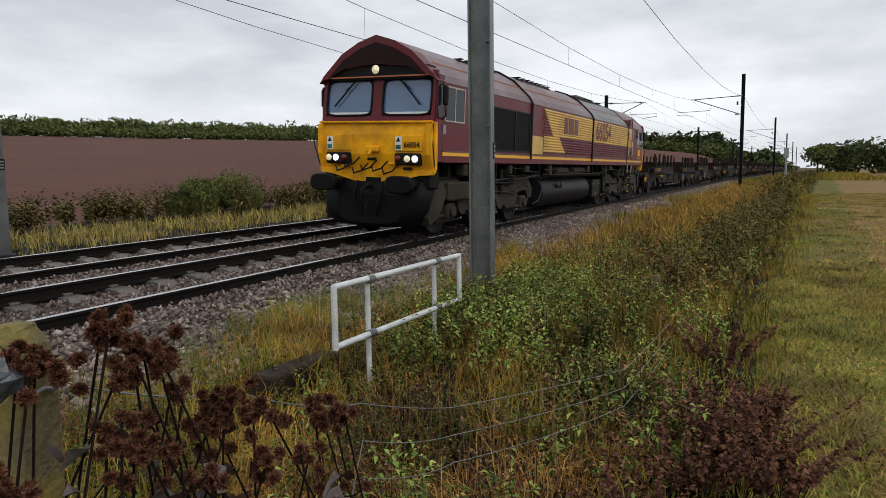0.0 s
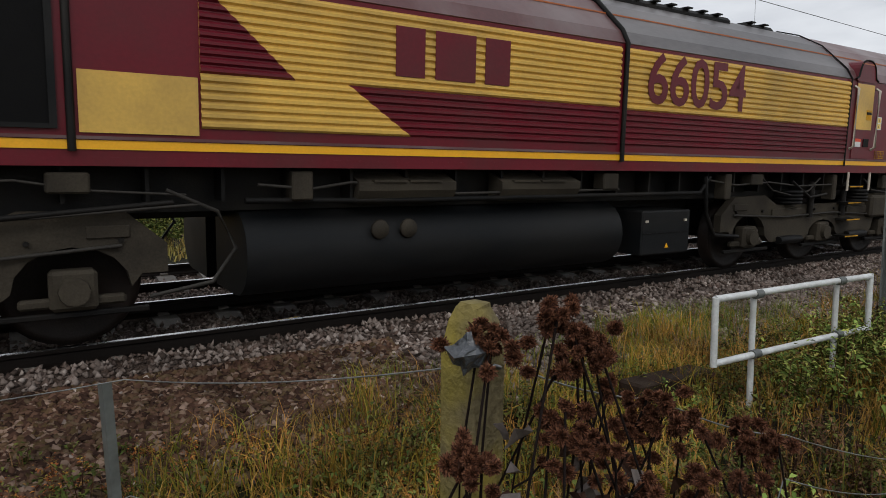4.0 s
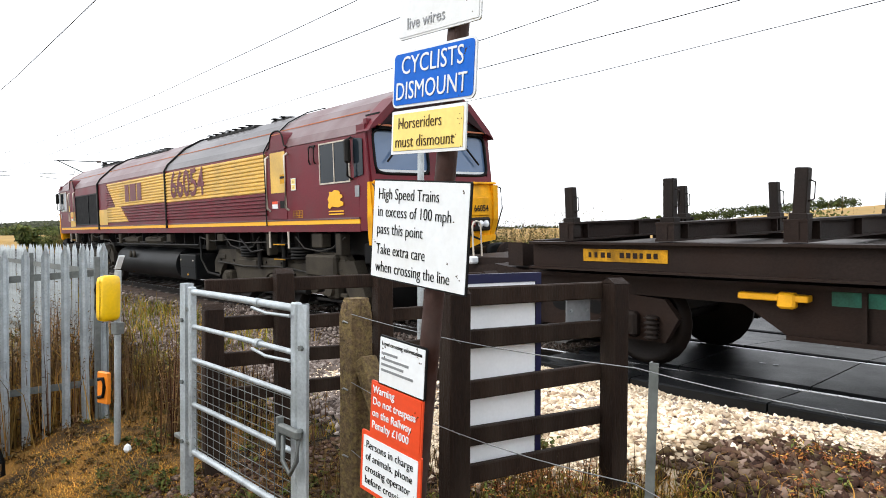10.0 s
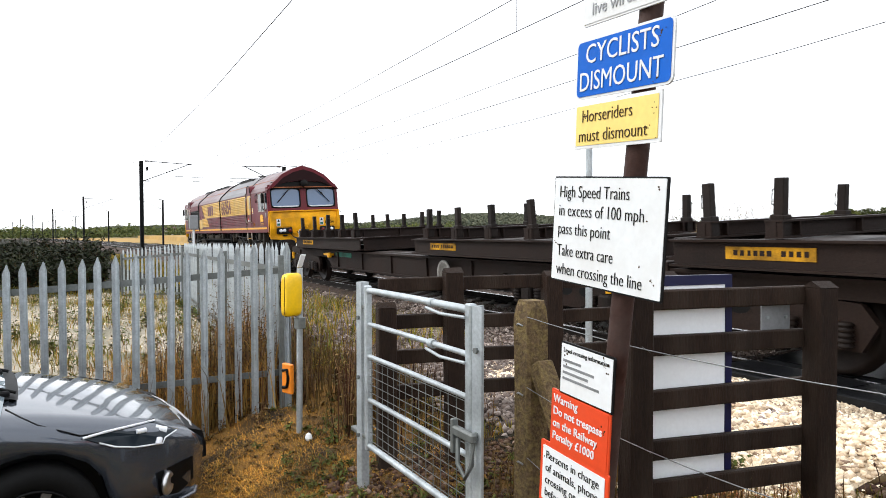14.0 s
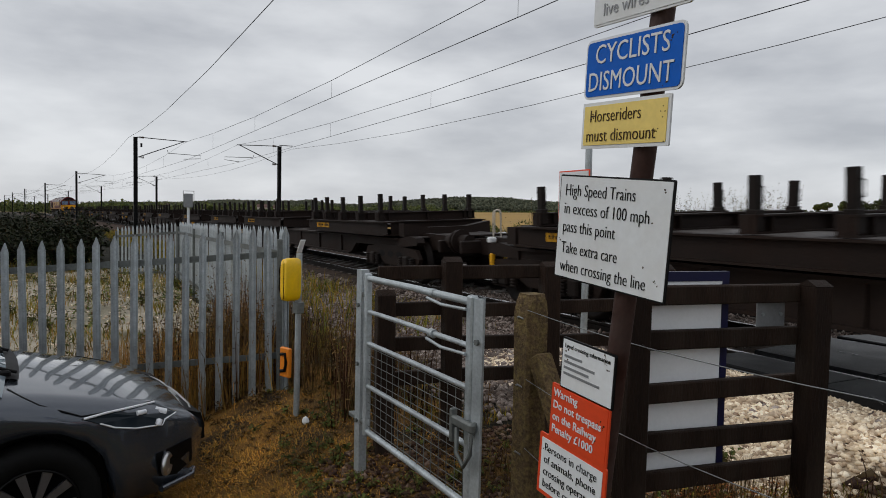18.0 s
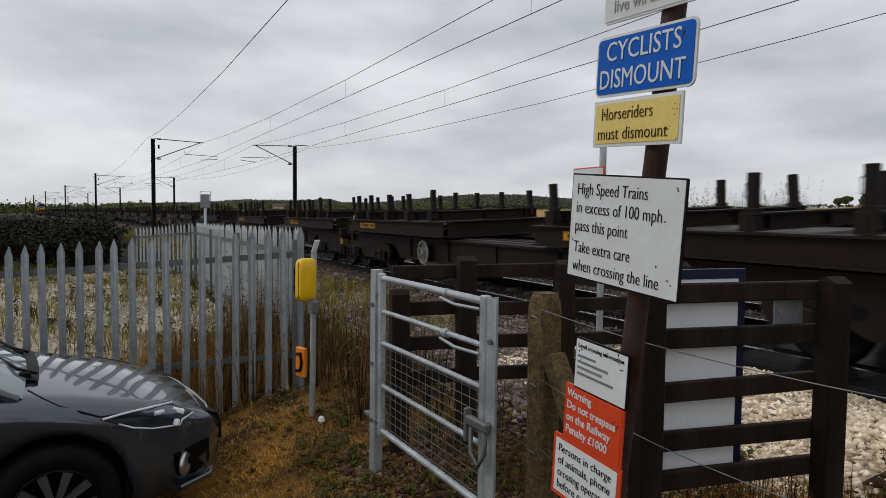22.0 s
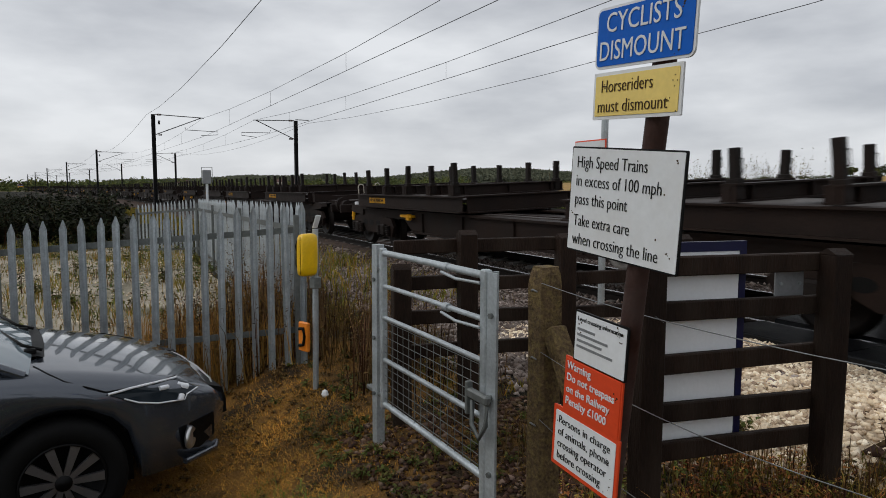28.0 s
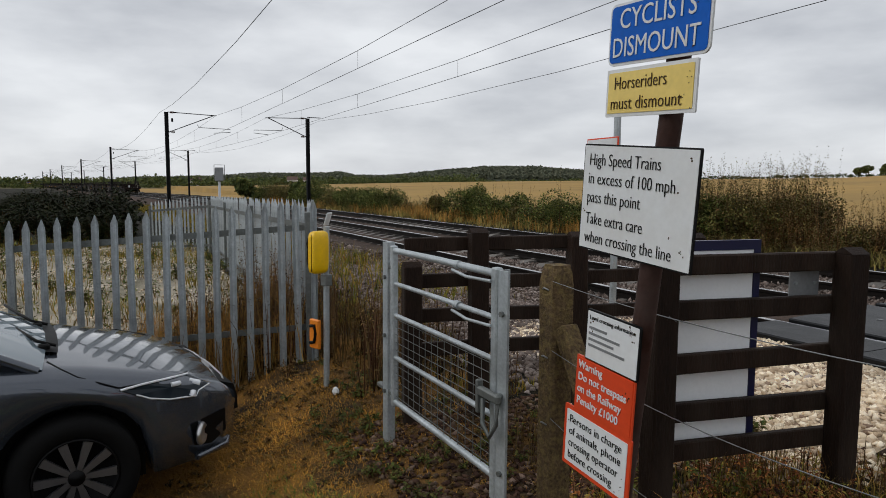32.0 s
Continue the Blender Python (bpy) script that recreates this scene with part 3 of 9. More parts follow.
def build_ground():
    xs, ys = axis_steps(-20, 44, 0.26, 3500, 1.12), axis_steps(-5, 20, 0.2, 3500, 1.13)
    X, Y = np.meshgrid(xs, ys, indexing="ij")
    Z = land(X, Y)
    v = np.stack([X, Y, Z], -1).reshape(-1, 3)
    nx, ny = len(xs), len(ys)
    i, j = np.meshgrid(np.arange(nx - 1), np.arange(ny - 1), indexing="ij")
    a = (i * ny + j).ravel()
    faces = np.stack([a, a + ny, a + ny + 1, a + 1], 1)
    me = bpy.data.meshes.new("ground")
    me.from_pydata(v.tolist(), [], faces.tolist())
    mats = [G_VERGE, G_PATH, G_YARD, G_BALLAST, G_STUBBLE, G_PLOUGH, G_MEADOW, G_STRAWFIELD, G_FAR, G_GRAVEL, G_WOODFLOOR, G_REDBED]
    for m in mats:
        me.materials.append(m)
    cx, cy = v[faces].mean(1)[:, 0], v[faces].mean(1)[:, 1]
    s, r = cy - bend(cx), np.hypot(cx, cy)
    wob = 0.35 * np.sin(cx * 0.9) + 0.2 * np.sin(cx * 2.3 + 1)
    edge = 0.45 - 0.045 * np.clip(cx - 9, 0, 400)
    side = 0.45 * np.sin(cy * 1.1 + 1) + 0.3 * np.sin(cy * 2.9)
    k = np.zeros(len(faces), int)
    k[(s > 4.5 + 0.4 * wob) & (s < 13.8)] = 3
    k[(s > 20.8) & (cx > 0.18 * cy)] = 5
    k[(s > 17.5) & (cx <= 0.18 * cy)] = 4
    k[(cy < edge + 0.3 * wob) & (cx > -0.9 + side)] = 6
    k[(cy < edge - 1.5 + 0.3 * wob) & (cx > 2.6 + side)] = 7
    k[(cx < -2.4 + 0.5 * side) & (cy < 2.6 + 0.4 * wob) & (cx > -7.2)] = 1
    k[(cx > -6.3 + 0.2 * wob) & (cx - 0.66 * (s - 3.6) < -2.45 + 0.15 * wob) & (s + 0.35 * (cx + 2.5) > 2.75 + 0.2 * wob) & (s < 6.3)] = 9
    k[(k == 3) & (cx > -2.6) & (cx < 3.6 + wob) & (s < 6.1)] = 11
    k[(cx <= -7.0) & (cy < 1.9) & (cx > -19)] = 2
    k[(cx > -9.0) & (cx < -3.6) & (s > 3.0 + 0.3 * wob) & (s < 6.0) & (k == 0)] = 3
    k[r > 330] = 8
    far_b = np.degrees(np.arctan2(-cx, np.maximum(cy, 1e-3)))
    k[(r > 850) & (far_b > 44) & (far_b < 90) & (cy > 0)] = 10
    me.polygons.foreach_set("material_index", k)
    me.polygons.foreach_set("use_smooth", [True] * len(faces))
    ob = new("ground", me)
    tagged(ob, "verge, ballast bed, stubble, ploughed field and meadow in one sheet", "ground", "", "structure")


def scatter_stones(name, n, xr, sr, size, material, label, lift=0.0, seed=1, keep=None, parent=None):
    rg = np.random.default_rng(seed)
    x, s = rg.uniform(*xr, n), rg.uniform(*sr, n)
    if keep is not None:
        ok = keep(x, s, rg)
        x, s = x[ok], s[ok]
    n = len(x)
    y = s + bend(x)
    z = np.maximum(land(x, y), np.where(s < 5.95, np.interp(s - NEAR_TRACK, [-2.35, -1.6], [-0.42, -0.15]) + rise(x), -9)) + lift
    base = np.array([[1, 0, 0], [-1, 0, 0], [0, 1, 0], [0, -1, 0], [0, 0, 1], [0, 0, -1]], float)
    v = base[None] * rg.uniform(0.55, 1.2, (n, 6, 1)) + rg.normal(0, 0.16, (n, 6, 3))
    a, b = rg.uniform(0, 6.28, n), rg.uniform(0, 6.28, n)
    ca, sa, cb, sb = np.cos(a), np.sin(a), np.cos(b), np.sin(b)
    rot = np.zeros((n, 3, 3))
    rot[:, 0, 0], rot[:, 0, 1], rot[:, 1, 0], rot[:, 1, 1], rot[:, 2, 2] = ca, -sa, sa, ca, 1
    rx = np.zeros((n, 3, 3))
    rx[:, 0, 0], rx[:, 1, 1], rx[:, 1, 2], rx[:, 2, 1], rx[:, 2, 2] = 1, cb, -sb, sb, cb
    v = np.einsum("nij,njk,nlk->nli", rot, rx, v) * (rg.uniform(0.6, 1.3, n)[:, None, None] * size) * np.array([1.1, 1, 0.75])
    v += np.stack([x, y, z + size * 0.25], 1)[:, None]
    fs = [(0, 2, 4), (2, 1, 4), (1, 3, 4), (3, 0, 4), (2, 0, 5), (1, 2, 5), (3, 1, 5), (0, 3, 5)]
    return stuff(name, v, fs, material, label, "stones", parent=parent)


def track_line(lat, z, x0, x1, step):
    """Points along a rail: lateral place from the near track's centre line, height, over x."""
    return [(x, lat + float(bend(x)), z + float(rise(x))) for x in np.arange(x0, x1 + 1e-6, step)]


def sweep(geo, profile, lat, z, x0, x1, step):
    rings = []
    for x, y, zz in track_line(lat, z, x0, x1, step):
        rings.append([(x, y + p, zz + q) for p, q in profile])
    return geo.loft(rings, True, True, False)


def build_track(name, centre, label):
    tr = tagged(thing(name, label, "railway track"), kind="structure")
    prof = [(-0.07, -0.16), (0.07, -0.16), (0.07, -0.145), (0.012, -0.12), (0.012, -0.05), (0.036, -0.035), (0.036, -0.004), (-0.036, -0.004), (-0.036, -0.035), (-0.012, -0.05), (-0.012, -0.12), (-0.07, -0.145)]
    for side, dz in ((-0.7525, 0.0), (0.7525, CANT)):
        g = Geo()
        sweep(g, prof, centre + side, dz, -330, 420, 3.0)
        rail = part("rail", g, RAILSIDE, tr, "rust-dark flat-bottom rail")
        h = Geo()
        sweep(h, [(-0.034, -0.003), (0.034, -0.003), (0.03, 0.0015), (-0.03, 0.0015)], centre + side, dz, -330, 420, 3.0)
        part("rail_head", h, RAILTOP, rail, "polished running surface")
    return tr


def build_sleepers(tr, centre):
    g = Geo()
    g.prism([(-1.25, -0.21), (1.25, -0.21), (1.25, -0.02), (1.15, 0.0), (0.5, 0.0), (0.35, -0.04), (-0.35, -0.04), (-0.5, 0.0), (-1.15, 0.0), (-1.25, -0.02)], -0.13, 0.13)
    g.box(-0.06, 0.06, -0.86, -0.66, -0.005, 0.03, 0.01)
    g.box(-0.06, 0.06, 0.66, 0.86, -0.005, 0.03, 0.01)
    me = g.mesh("sleeper")
    far = Geo()
    x = -32.0
    while x < 120:
        if not -5.6 < x < -1.4:
            m = pose(x, centre + float(bend(x)), -0.155 + CANT / 2 + float(rise(x)), LEAN, 0, heading(x))
            if x < 60:
                part("sleeper", me, SLEEPER, tr, m=m)
            else:
                far.box(-0.13, 0.13, -1.25, 1.25, -0.2, 0.0, m=m)
        x += 0.65
    tagged(part("far_sleepers", far, SLEEPER, tr, "distant concrete sleepers"), kind="stuff")


build_ground()
near_track = build_track("track_near", NEAR_TRACK, "near running line on wet concrete sleepers")
far_track = build_track("track_far", FAR_TRACK, "far running line on wet concrete sleepers")


def ballast_shape():
    for c, nm in ((NEAR_TRACK, "near"), (FAR_TRACK, "far")):
        g = Geo()
        sweep(g, [(-2.35, -0.42), (-1.6, -0.15), (-0.87, -0.14), (-0.8, -0.185), (0.8, -0.2 + CANT), (0.87, -0.15 + CANT), (1.7, -0.15 + CANT), (1.72, -0.42)] if nm == "near" else [(-1.66, -0.42), (-1.64, -0.14), (-0.87, -0.14), (-0.8, -0.185), (0.8, -0.2 + CANT), (0.87, -0.15 + CANT), (1.6, -0.15 + CANT), (2.4, -0.42)], c, 0.0, -330, 420, 3.0)
        tagged(part("ballast", g, G_BALLAST), "grey-brown crushed stone ballast under the %s line" % nm, "ballast", "", "structure")

ballast_shape()


# ---- the locomotive: local x runs from the leading end to the trailing end, 20.6 m over buffers ----
def body_ring(x, w=1.32, top=3.86, z0=1.5, shoulder=2.98, inset=0.0):
    """Half-section of the car body: straight sides, sloping shoulders, shallow roof."""
    pts = [(-w, z0), (-w, shoulder), (-w * 0.93, shoulder + 0.14), (-w * 0.60, 3.52), (-w * 0.30, 3.74), (0, top), (w * 0.30, 3.74), (w * 0.60, 3.52), (w * 0.93, shoulder + 0.14), (w, shoulder), (w, z0)]
    return [(x, y, z) for y, z in pts]


def corrugated(x0, x1, z0, z1, y, pitch=0.07):
    """Louvred side panel with horizontal ribs."""
    return slant_rib(x0, x1, x1, z0, z1, y, pitch)


def slant_rib(x0, x1_low, x1_high, z0, z1, y, pitch=0.07):
    """Louvred panel whose right edge slants from x1_low at the foot to x1_high at the top."""
    n = int(round((z1 - z0) / pitch))
    d = (z1 - z0) / n
    edge = lambda z: x1_low + (x1_high - x1_low) * (z - z0) / (z1 - z0)
    prof = [(y, z0)]
    for i in range(n):
        z = z0 + d * i
        prof += [(y - 0.022, z + d * 0.25), (y - 0.022, z + d * 0.62), (y, z + d * 0.85), (y, z + d)]
    prof += [(y + 0.006, z1), (y + 0.006, z0)]
    k = len(prof)
    vs = [(x0, p, q) for p, q in prof] + [(edge(q), p, q) for p, q in prof]
    return Geo().add(vs, [(i, (i + 1) % k, k + (i + 1) % k, k + i) for i in range(k)] + [tuple(range(k))[::-1], tuple(range(k, 2 * k))])


def cab_end(loco, sgn):
    """One cab: sgn -1 leads, +1 trails. Built for the leading end and mirrored in x."""
    e = 9.75

    def X(d):  # d: metres behind the foremost plane of the cab
        return sgn * (e - d)
    # maroon upper front, slightly raked, with two window openings as glazed panels
    g = Geo()
    front = lambda z: 0.03 + 0.11 * max(0.0, z - 2.25)
    ys = [-1.28, -1.2, -0.12, 0.12, 1.2, 1.28]
    zs = [2.24, 2.36, 3.06, 3.2]
    for a in range(5):
        for b in range(3):
            if b == 1 and a in (1, 3):
                continue
            g = Geo()
            g.add([(X(front(zs[b])), ys[a], zs[b]), (X(front(zs[b])), ys[a + 1], zs[b]), (X(front(zs[b + 1])), ys[a + 1], zs[b + 1]), (X(front(zs[b + 1])), ys[a], zs[b + 1]),
                   (X(front(zs[b]) + 0.08), ys[a], zs[b]), (X(front(zs[b]) + 0.08), ys[a + 1], zs[b]), (X(front(zs[b + 1]) + 0.08), ys[a + 1], zs[b + 1]), (X(front(zs[b + 1]) + 0.08), ys[a], zs[b + 1])],
                  [(0, 1, 2, 3), (4, 7, 6, 5), (0, 4, 5, 1), (3, 2, 6, 7), (0, 3, 7, 4), (1, 5, 6, 2)])
            part("windscreen_surround", g, MAROON, loco)
    for a in (-1, 1):
        w = Geo()
        y0, y1 = a * 0.125, a * 1.195
        ym, hw, zm, hz = (y0 + y1) / 2, 0.535, 2.71, 0.345
        rim = [(ym + hw * math.copysign(abs(math.cos(q)) ** 0.3, math.cos(q)), zm + hz * math.copysign(abs(math.sin(q)) ** 0.3, math.sin(q))) for q in [2 * math.pi * (k + 0.5) / 32 for k in range(32)]]
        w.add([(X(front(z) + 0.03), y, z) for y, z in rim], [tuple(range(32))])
        win = part("windscreen", w, CABGLASS, loco, "flat cab windscreen with the sky's reflection painted in blue")
        fr = Geo().tube([(X(front(z) + 0.004), y, z) for y, z in rim], 0.026, 6, None, True)
        for (ya, za, da, db) in ((y0, 2.365, 1, 1), (y1, 2.365, -1, 1), (y0, 3.055, 1, -1), (y1, 3.055, -1, -1)):
            sa = da * a
            fr.add([(X(front(za) + 0.02), ya, za), (X(front(za) + 0.02), ya + sa * 0.09, za), (X(front(za + db * 0.09) + 0.02), ya, za + db * 0.09)], [(0, 1, 2)])
        part("window_rubber", fr, BLACK, win)
        sl = Geo()
        sl.box(X(front(2.38) + 0.012), X(front(2.38) + 0.02), min(y0, y1) + 0.06, max(y0, y1) - 0.06, 2.385, 2.43)
        part("pale_sill", sl, SIGNWHITE, win)
        wp = Geo()
        wp.tube([(X(front(3.0) - 0.02), a * 0.42, 3.08), (X(front(2.75) - 0.03), a * 0.75, 2.85)], 0.009, 5)
        wp.tube([(X(front(2.95) - 0.03), a * 0.55, 3.0), (X(front(2.5) - 0.03), a * 0.98, 2.55)], 0.017, 5)
        part("wiper", wp, BLACK, win)
    # overhanging roof hood
    g = Geo()
    hood = [(-1.34, 3.0), (-1.24, 3.14), (-0.80, 3.55), (-0.40, 3.76), (0, 3.88), (0.40, 3.76), (0.80, 3.55), (1.24, 3.14), (1.34, 3.0), (1.24, 3.06), (0.7, 3.27), (0.0, 3.34), (-0.7, 3.27), (-1.24, 3.06)]
    g.prism(hood, X(0.0), X(0.35))
    part("roof_hood", g, MAROON, loco, "maroon peaked roof hood over the windscreens")
    # Flat panel: its darker maroon paints the shade of a recess in the hood.
    g = Geo()
    g.prism([(-1.14, 3.07), (-0.76, 3.43), (-0.38, 3.63), (0, 3.74), (0.38, 3.63), (0.76, 3.43), (1.14, 3.07), (0.7, 3.28), (0, 3.35), (-0.7, 3.28)], X(-0.012), X(0.03))
    part("hood_face", g, HOODDARK, loco, "flat hood panel in darker maroon for a recess's shade")
    g = Geo()
    g.box(X(0.05), X(0.4), -1.1, 1.1, 3.05, 3.3)
    part("hood_recess", g, UNDER, loco)
    g = Geo()
    g.lathe([(0.0, 0), (0.115, 0), (0.13, 0.03), (0.13, 0.16), (0.0, 0.16)], 16, "x", (X(0.02) if sgn > 0 else X(0.16), 0, 3.23))
    lamp = part("marker_lamp", g, UNDER, loco)
    g = Geo()
    g.lathe([(0.0, 0), (0.085, 0.0), (0.07, 0.02), (0.0, 0.03)], 16, "x", (X(-0.005) if sgn < 0 else X(0.015), 0, 3.23))
    part("lens", g, LIGHTDIM if sgn < 0 else LAMPGLASS, lamp)
    st = Geo()
    st.box(X(0.0), X(0.03), -1.15, 1.15, 3.085, 3.11)
    part("orange_line", st, PINSTRIPE, loco, "thin orange line under the hood")
    # yellow nose
    g = Geo()
    g.prism([(X(0.0), 2.24), (X(-0.06), 2.0), (X(-0.06), 1.62), (X(0.02), 1.28), (X(0.16), 1.28), (X(0.16), 2.24)], -1.285, 1.285, "y")
    part("nose", g, YELLOW, loco, "warning-yellow nose with grime")
    g = Geo()
    g.box(X(-0.075), X(0), -1.295, 1.295, 2.215, 2.255, 0.01)
    part("nose_ledge", g, YELLOW, loco)
    for a in (-1, 1):
        g = Geo()
        g.prism([(X(-0.1), 2.2), (X(-0.1), 1.62), (X(0.02), 1.29), (X(0.10), 1.29), (X(0.10), 2.2)], a * 1.19, a * 1.30, "y")
        part("nose_corner", g, YELLOW, loco)
        g = Geo()
        g.box(X(-0.085), X(-0.0), a * 0.80 - 0.30, a * 0.80 + 0.30, 1.68, 1.99, 0.012)
        pl = part("nose_panel", g, YELLOW, loco)
        sd = Geo()
        sd.prism([(X(0.36), 1.5), (X(0.08), 1.5), (X(0.06), 2.26), (X(0.14), 3.12), (X(0.36), 3.12)], a * 1.255, a * 1.318, "y")
        part("cab_side", sd, MAROON, loco)
        part("cab_side_skirt", Geo().prism([(X(0.12), 1.34), (X(0.04), 1.34), (X(0.0), 1.68), (X(0.04), 2.24), (X(0.1), 2.24), (X(0.13), 1.68)], a * 1.25, a * 1.322, "y"), YELLOW, loco, "yellow return of the nose")
        g = Geo()
        q = a * 0.80 - sgn * 0.21
        g.box(X(-0.1), X(-0.08), q - 0.07, q + 0.07, 1.70, 1.96)
        part("warning_plate", g, SIGNWHITE, pl, "white overhead-line warning plate")
        g = Geo()
        g.add([(X(-0.103), q - 0.05, 1.86), (X(-0.103), q + 0.05, 1.86), (X(-0.103), q, 1.95)], [(0, 1, 2)])
        part("warning_mark", g, SIGNBLACK, pl)
        part("green_band", Geo().box(X(-0.103), X(-0.1), q - 0.055, q + 0.055, 1.72, 1.80), GREENPAINT, pl)
        g = Geo()
        g.box(X(-0.14), X(0.02), a * 0.80 - 0.28, a * 0.80 + 0.28, 1.42, 1.65, 0.03)
        hl = part("headlamp_box", g, UNDER, loco, "black headlamp housing")
        for k, (dy, mt) in enumerate(((0.02 * a, LIGHTON if (sgn < 0 and a > 0) else LIGHTDIM if sgn < 0 else LAMPGLASS), (0.19 * a if sgn < 0 else 0.15 * a, (LIGHTON if a < 0 else LIGHTDIM) if sgn < 0 else LAMPGLASS), (-0.18 * a, TAIL))):
            g = Geo()
            g.lathe([(0.0, 0), (0.064, 0.0), (0.058, 0.025), (0.0, 0.03)], 14, "x", (X(-0.165) if sgn < 0 else X(-0.135), a * 0.80 + dy, 1.54))
            part("lamp_lens", g, mt, hl)
        g = Geo()
        oval = lambda k: [(a * 0.865 + 0.30 * k * math.copysign(abs(math.cos(t)) ** 0.62, math.cos(t)), 1.06 + 0.165 * k * math.copysign(abs(math.sin(t)) ** 0.62, math.sin(t))) for t in [math.pi * i / 10 for i in range(20)]]
        g.loft([[(X(d), y, z) for y, z in oval(k)] for d, k in ((0.1, 0.62), (-0.3, 0.62), (-0.42, 0.7), (-0.47, 1.0), (-0.53, 1.0), (-0.55, 0.86))][::-sgn], True, True)
        part("buffer", g, BLACK, loco, "black oval-headed buffer")
        g = Geo()
        g.tube([(X(-0.02), a * 1.31, 2.2), (X(-0.12), a * 1.35, 2.15), (X(-0.14), a * 1.36, 1.8), (X(0.0), a * 1.33, 1.4)], 0.012, 6)
        part("handrail", g, UNDER, loco)
        g = Geo()
        g.box(X(0.32), X(0.36), a * 1.2, a * 1.3, 2.02, 2.2)
        g.box(X(0.31), X(0.42), a * 1.32, a * 1.335, 2.03, 2.2)
        part("jumper_cover", g, SIGNBACK, loco)
    for k, figure in enumerate("66054"):
        lettering(figure, 0.15, Matrix(((0, 0, sgn, X(-0.103)), (sgn, 0, 0, sgn * (0.745 + 0.07 * k)), (0, 1, 0, 1.80), (0, 0, 0, 1))), SIGNBLACK, loco, "figure", 0.003, 0.062)
    g = Geo()
    g.box(X(-0.16), X(0), -0.16, 0.12, 1.66, 1.78, 0.02)
    g.cyl((X(-0.1), 0, 1.7), (X(-0.2), 0.02, 1.6), 0.035, 0.03, 8)
    part("jumper_socket", g, YELLOW, loco)
    for a, zz in ((-0.35, 1.35), (0.3, 1.42), (0.5, 1.34), (-0.6, 1.3), (-0.1, 1.36), (0.1, 1.3)):
        g = Geo().tube([(X(-0.08), a, zz + 0.14), (X(-0.16), a + 0.1, zz), (X(-0.14), a + 0.3, zz - 0.06), (X(-0.1), a + 0.36, zz + 0.04)], 0.018, 6)
        part("brake_hose", g, UNDER, loco, "black air hose on the nose")
    for a, w, zz in ((-0.5, 0.12, 1.42), (0.62, 0.1, 1.36), (0.02, 0.09, 1.5), (-0.78, 0.08, 1.33)):
        part("nose_fitting", Geo().box(X(-0.11), X(-0.02), a - w, a + w, zz, zz + 0.05, 0.012), YELLOW if w > 0.09 else UNDER, loco)
    g = Geo()
    g.box(X(0.03), X(0.4), -1.22, 1.22, 0.98, 1.30, 0.02)
    part("buffer_beam", g, BLACK, loco)
    g = Geo()
    g.prism([(-1.30, 1.34), (-1.28, 1.25), (-0.98, 1.22), (-0.5, 1.10), (-0.42, 1.02), (0.42, 1.02), (0.5, 1.10), (0.98, 1.22), (1.28, 1.25), (1.30, 1.34)], *sorted((X(-0.03), X(0.1))))
    part("nose_skirt", g, YELLOW, loco, "grimy yellow lower edge of the nose")
    part("skirt_recess", Geo().box(X(-0.05), X(-0.02), -0.17, 0.17, 1.02, 1.17), BLACK, loco)
    g = Geo()
    plough = lambda k, dz: [(y * k, 0.62 + (z - 0.62) * k + dz) for y, z in ((-1.12, 1.12), (-1.2, 0.85), (-1.18, 0.55), (-1.05, 0.33), (-0.75, 0.23), (-0.3, 0.2), (0.3, 0.2), (0.75, 0.23), (1.05, 0.33), (1.18, 0.55), (1.2, 0.85), (1.12, 1.12))]
    g.loft([[(X(d), y, z) for y, z in plough(k, dz)] for d, k, dz in ((0.3, 1.0, 0.0), (0.02, 1.0, 0.0), (-0.12, 0.9, -0.03), (-0.2, 0.62, -0.08))][::-sgn], True, True)
    part("obstacle_deflector", g, BLACK, loco, "black rounded snowplough below the buffers")
    g = Geo()
    g.cyl((X(-0.1), 0, 1.02), (X(-0.36), 0, 1.0), 0.06, 0.05, 8)
    g.tube([(X(-0.3), -0.06, 1.05), (X(-0.42), 0, 0.95), (X(-0.4), 0.03, 0.7), (X(-0.34), 0.0, 0.52), (X(-0.3), -0.05, 0.7)], 0.03, 6)
    part("coupling", g, DARKSTEEL, loco)
    g = Geo()
    for a in (-0.28, 0.3):
        g.tube([(X(-0.14), a, 1.1), (X(-0.26), a * 1.05, 0.8), (X(-0.26), a * 0.8, 0.5), (X(-0.16), a * 0.5, 0.42)], 0.022, 6)
    part("air_hose", g, BLACK, loco)
    if sgn > 0:
        g = Geo()
        g.tube([(X(-0.2), -0.52, 0.62), (X(-0.28), -0.5, 0.52), (X(-0.38), -0.48, 0.6), (X(-0.42), -0.46, 0.85), (X(-0.34), -0.44, 1.0)], 0.045, 8)
        part("white_pipe", g, SIGNWHITE, loco, "white hose bent under the rear buffer")


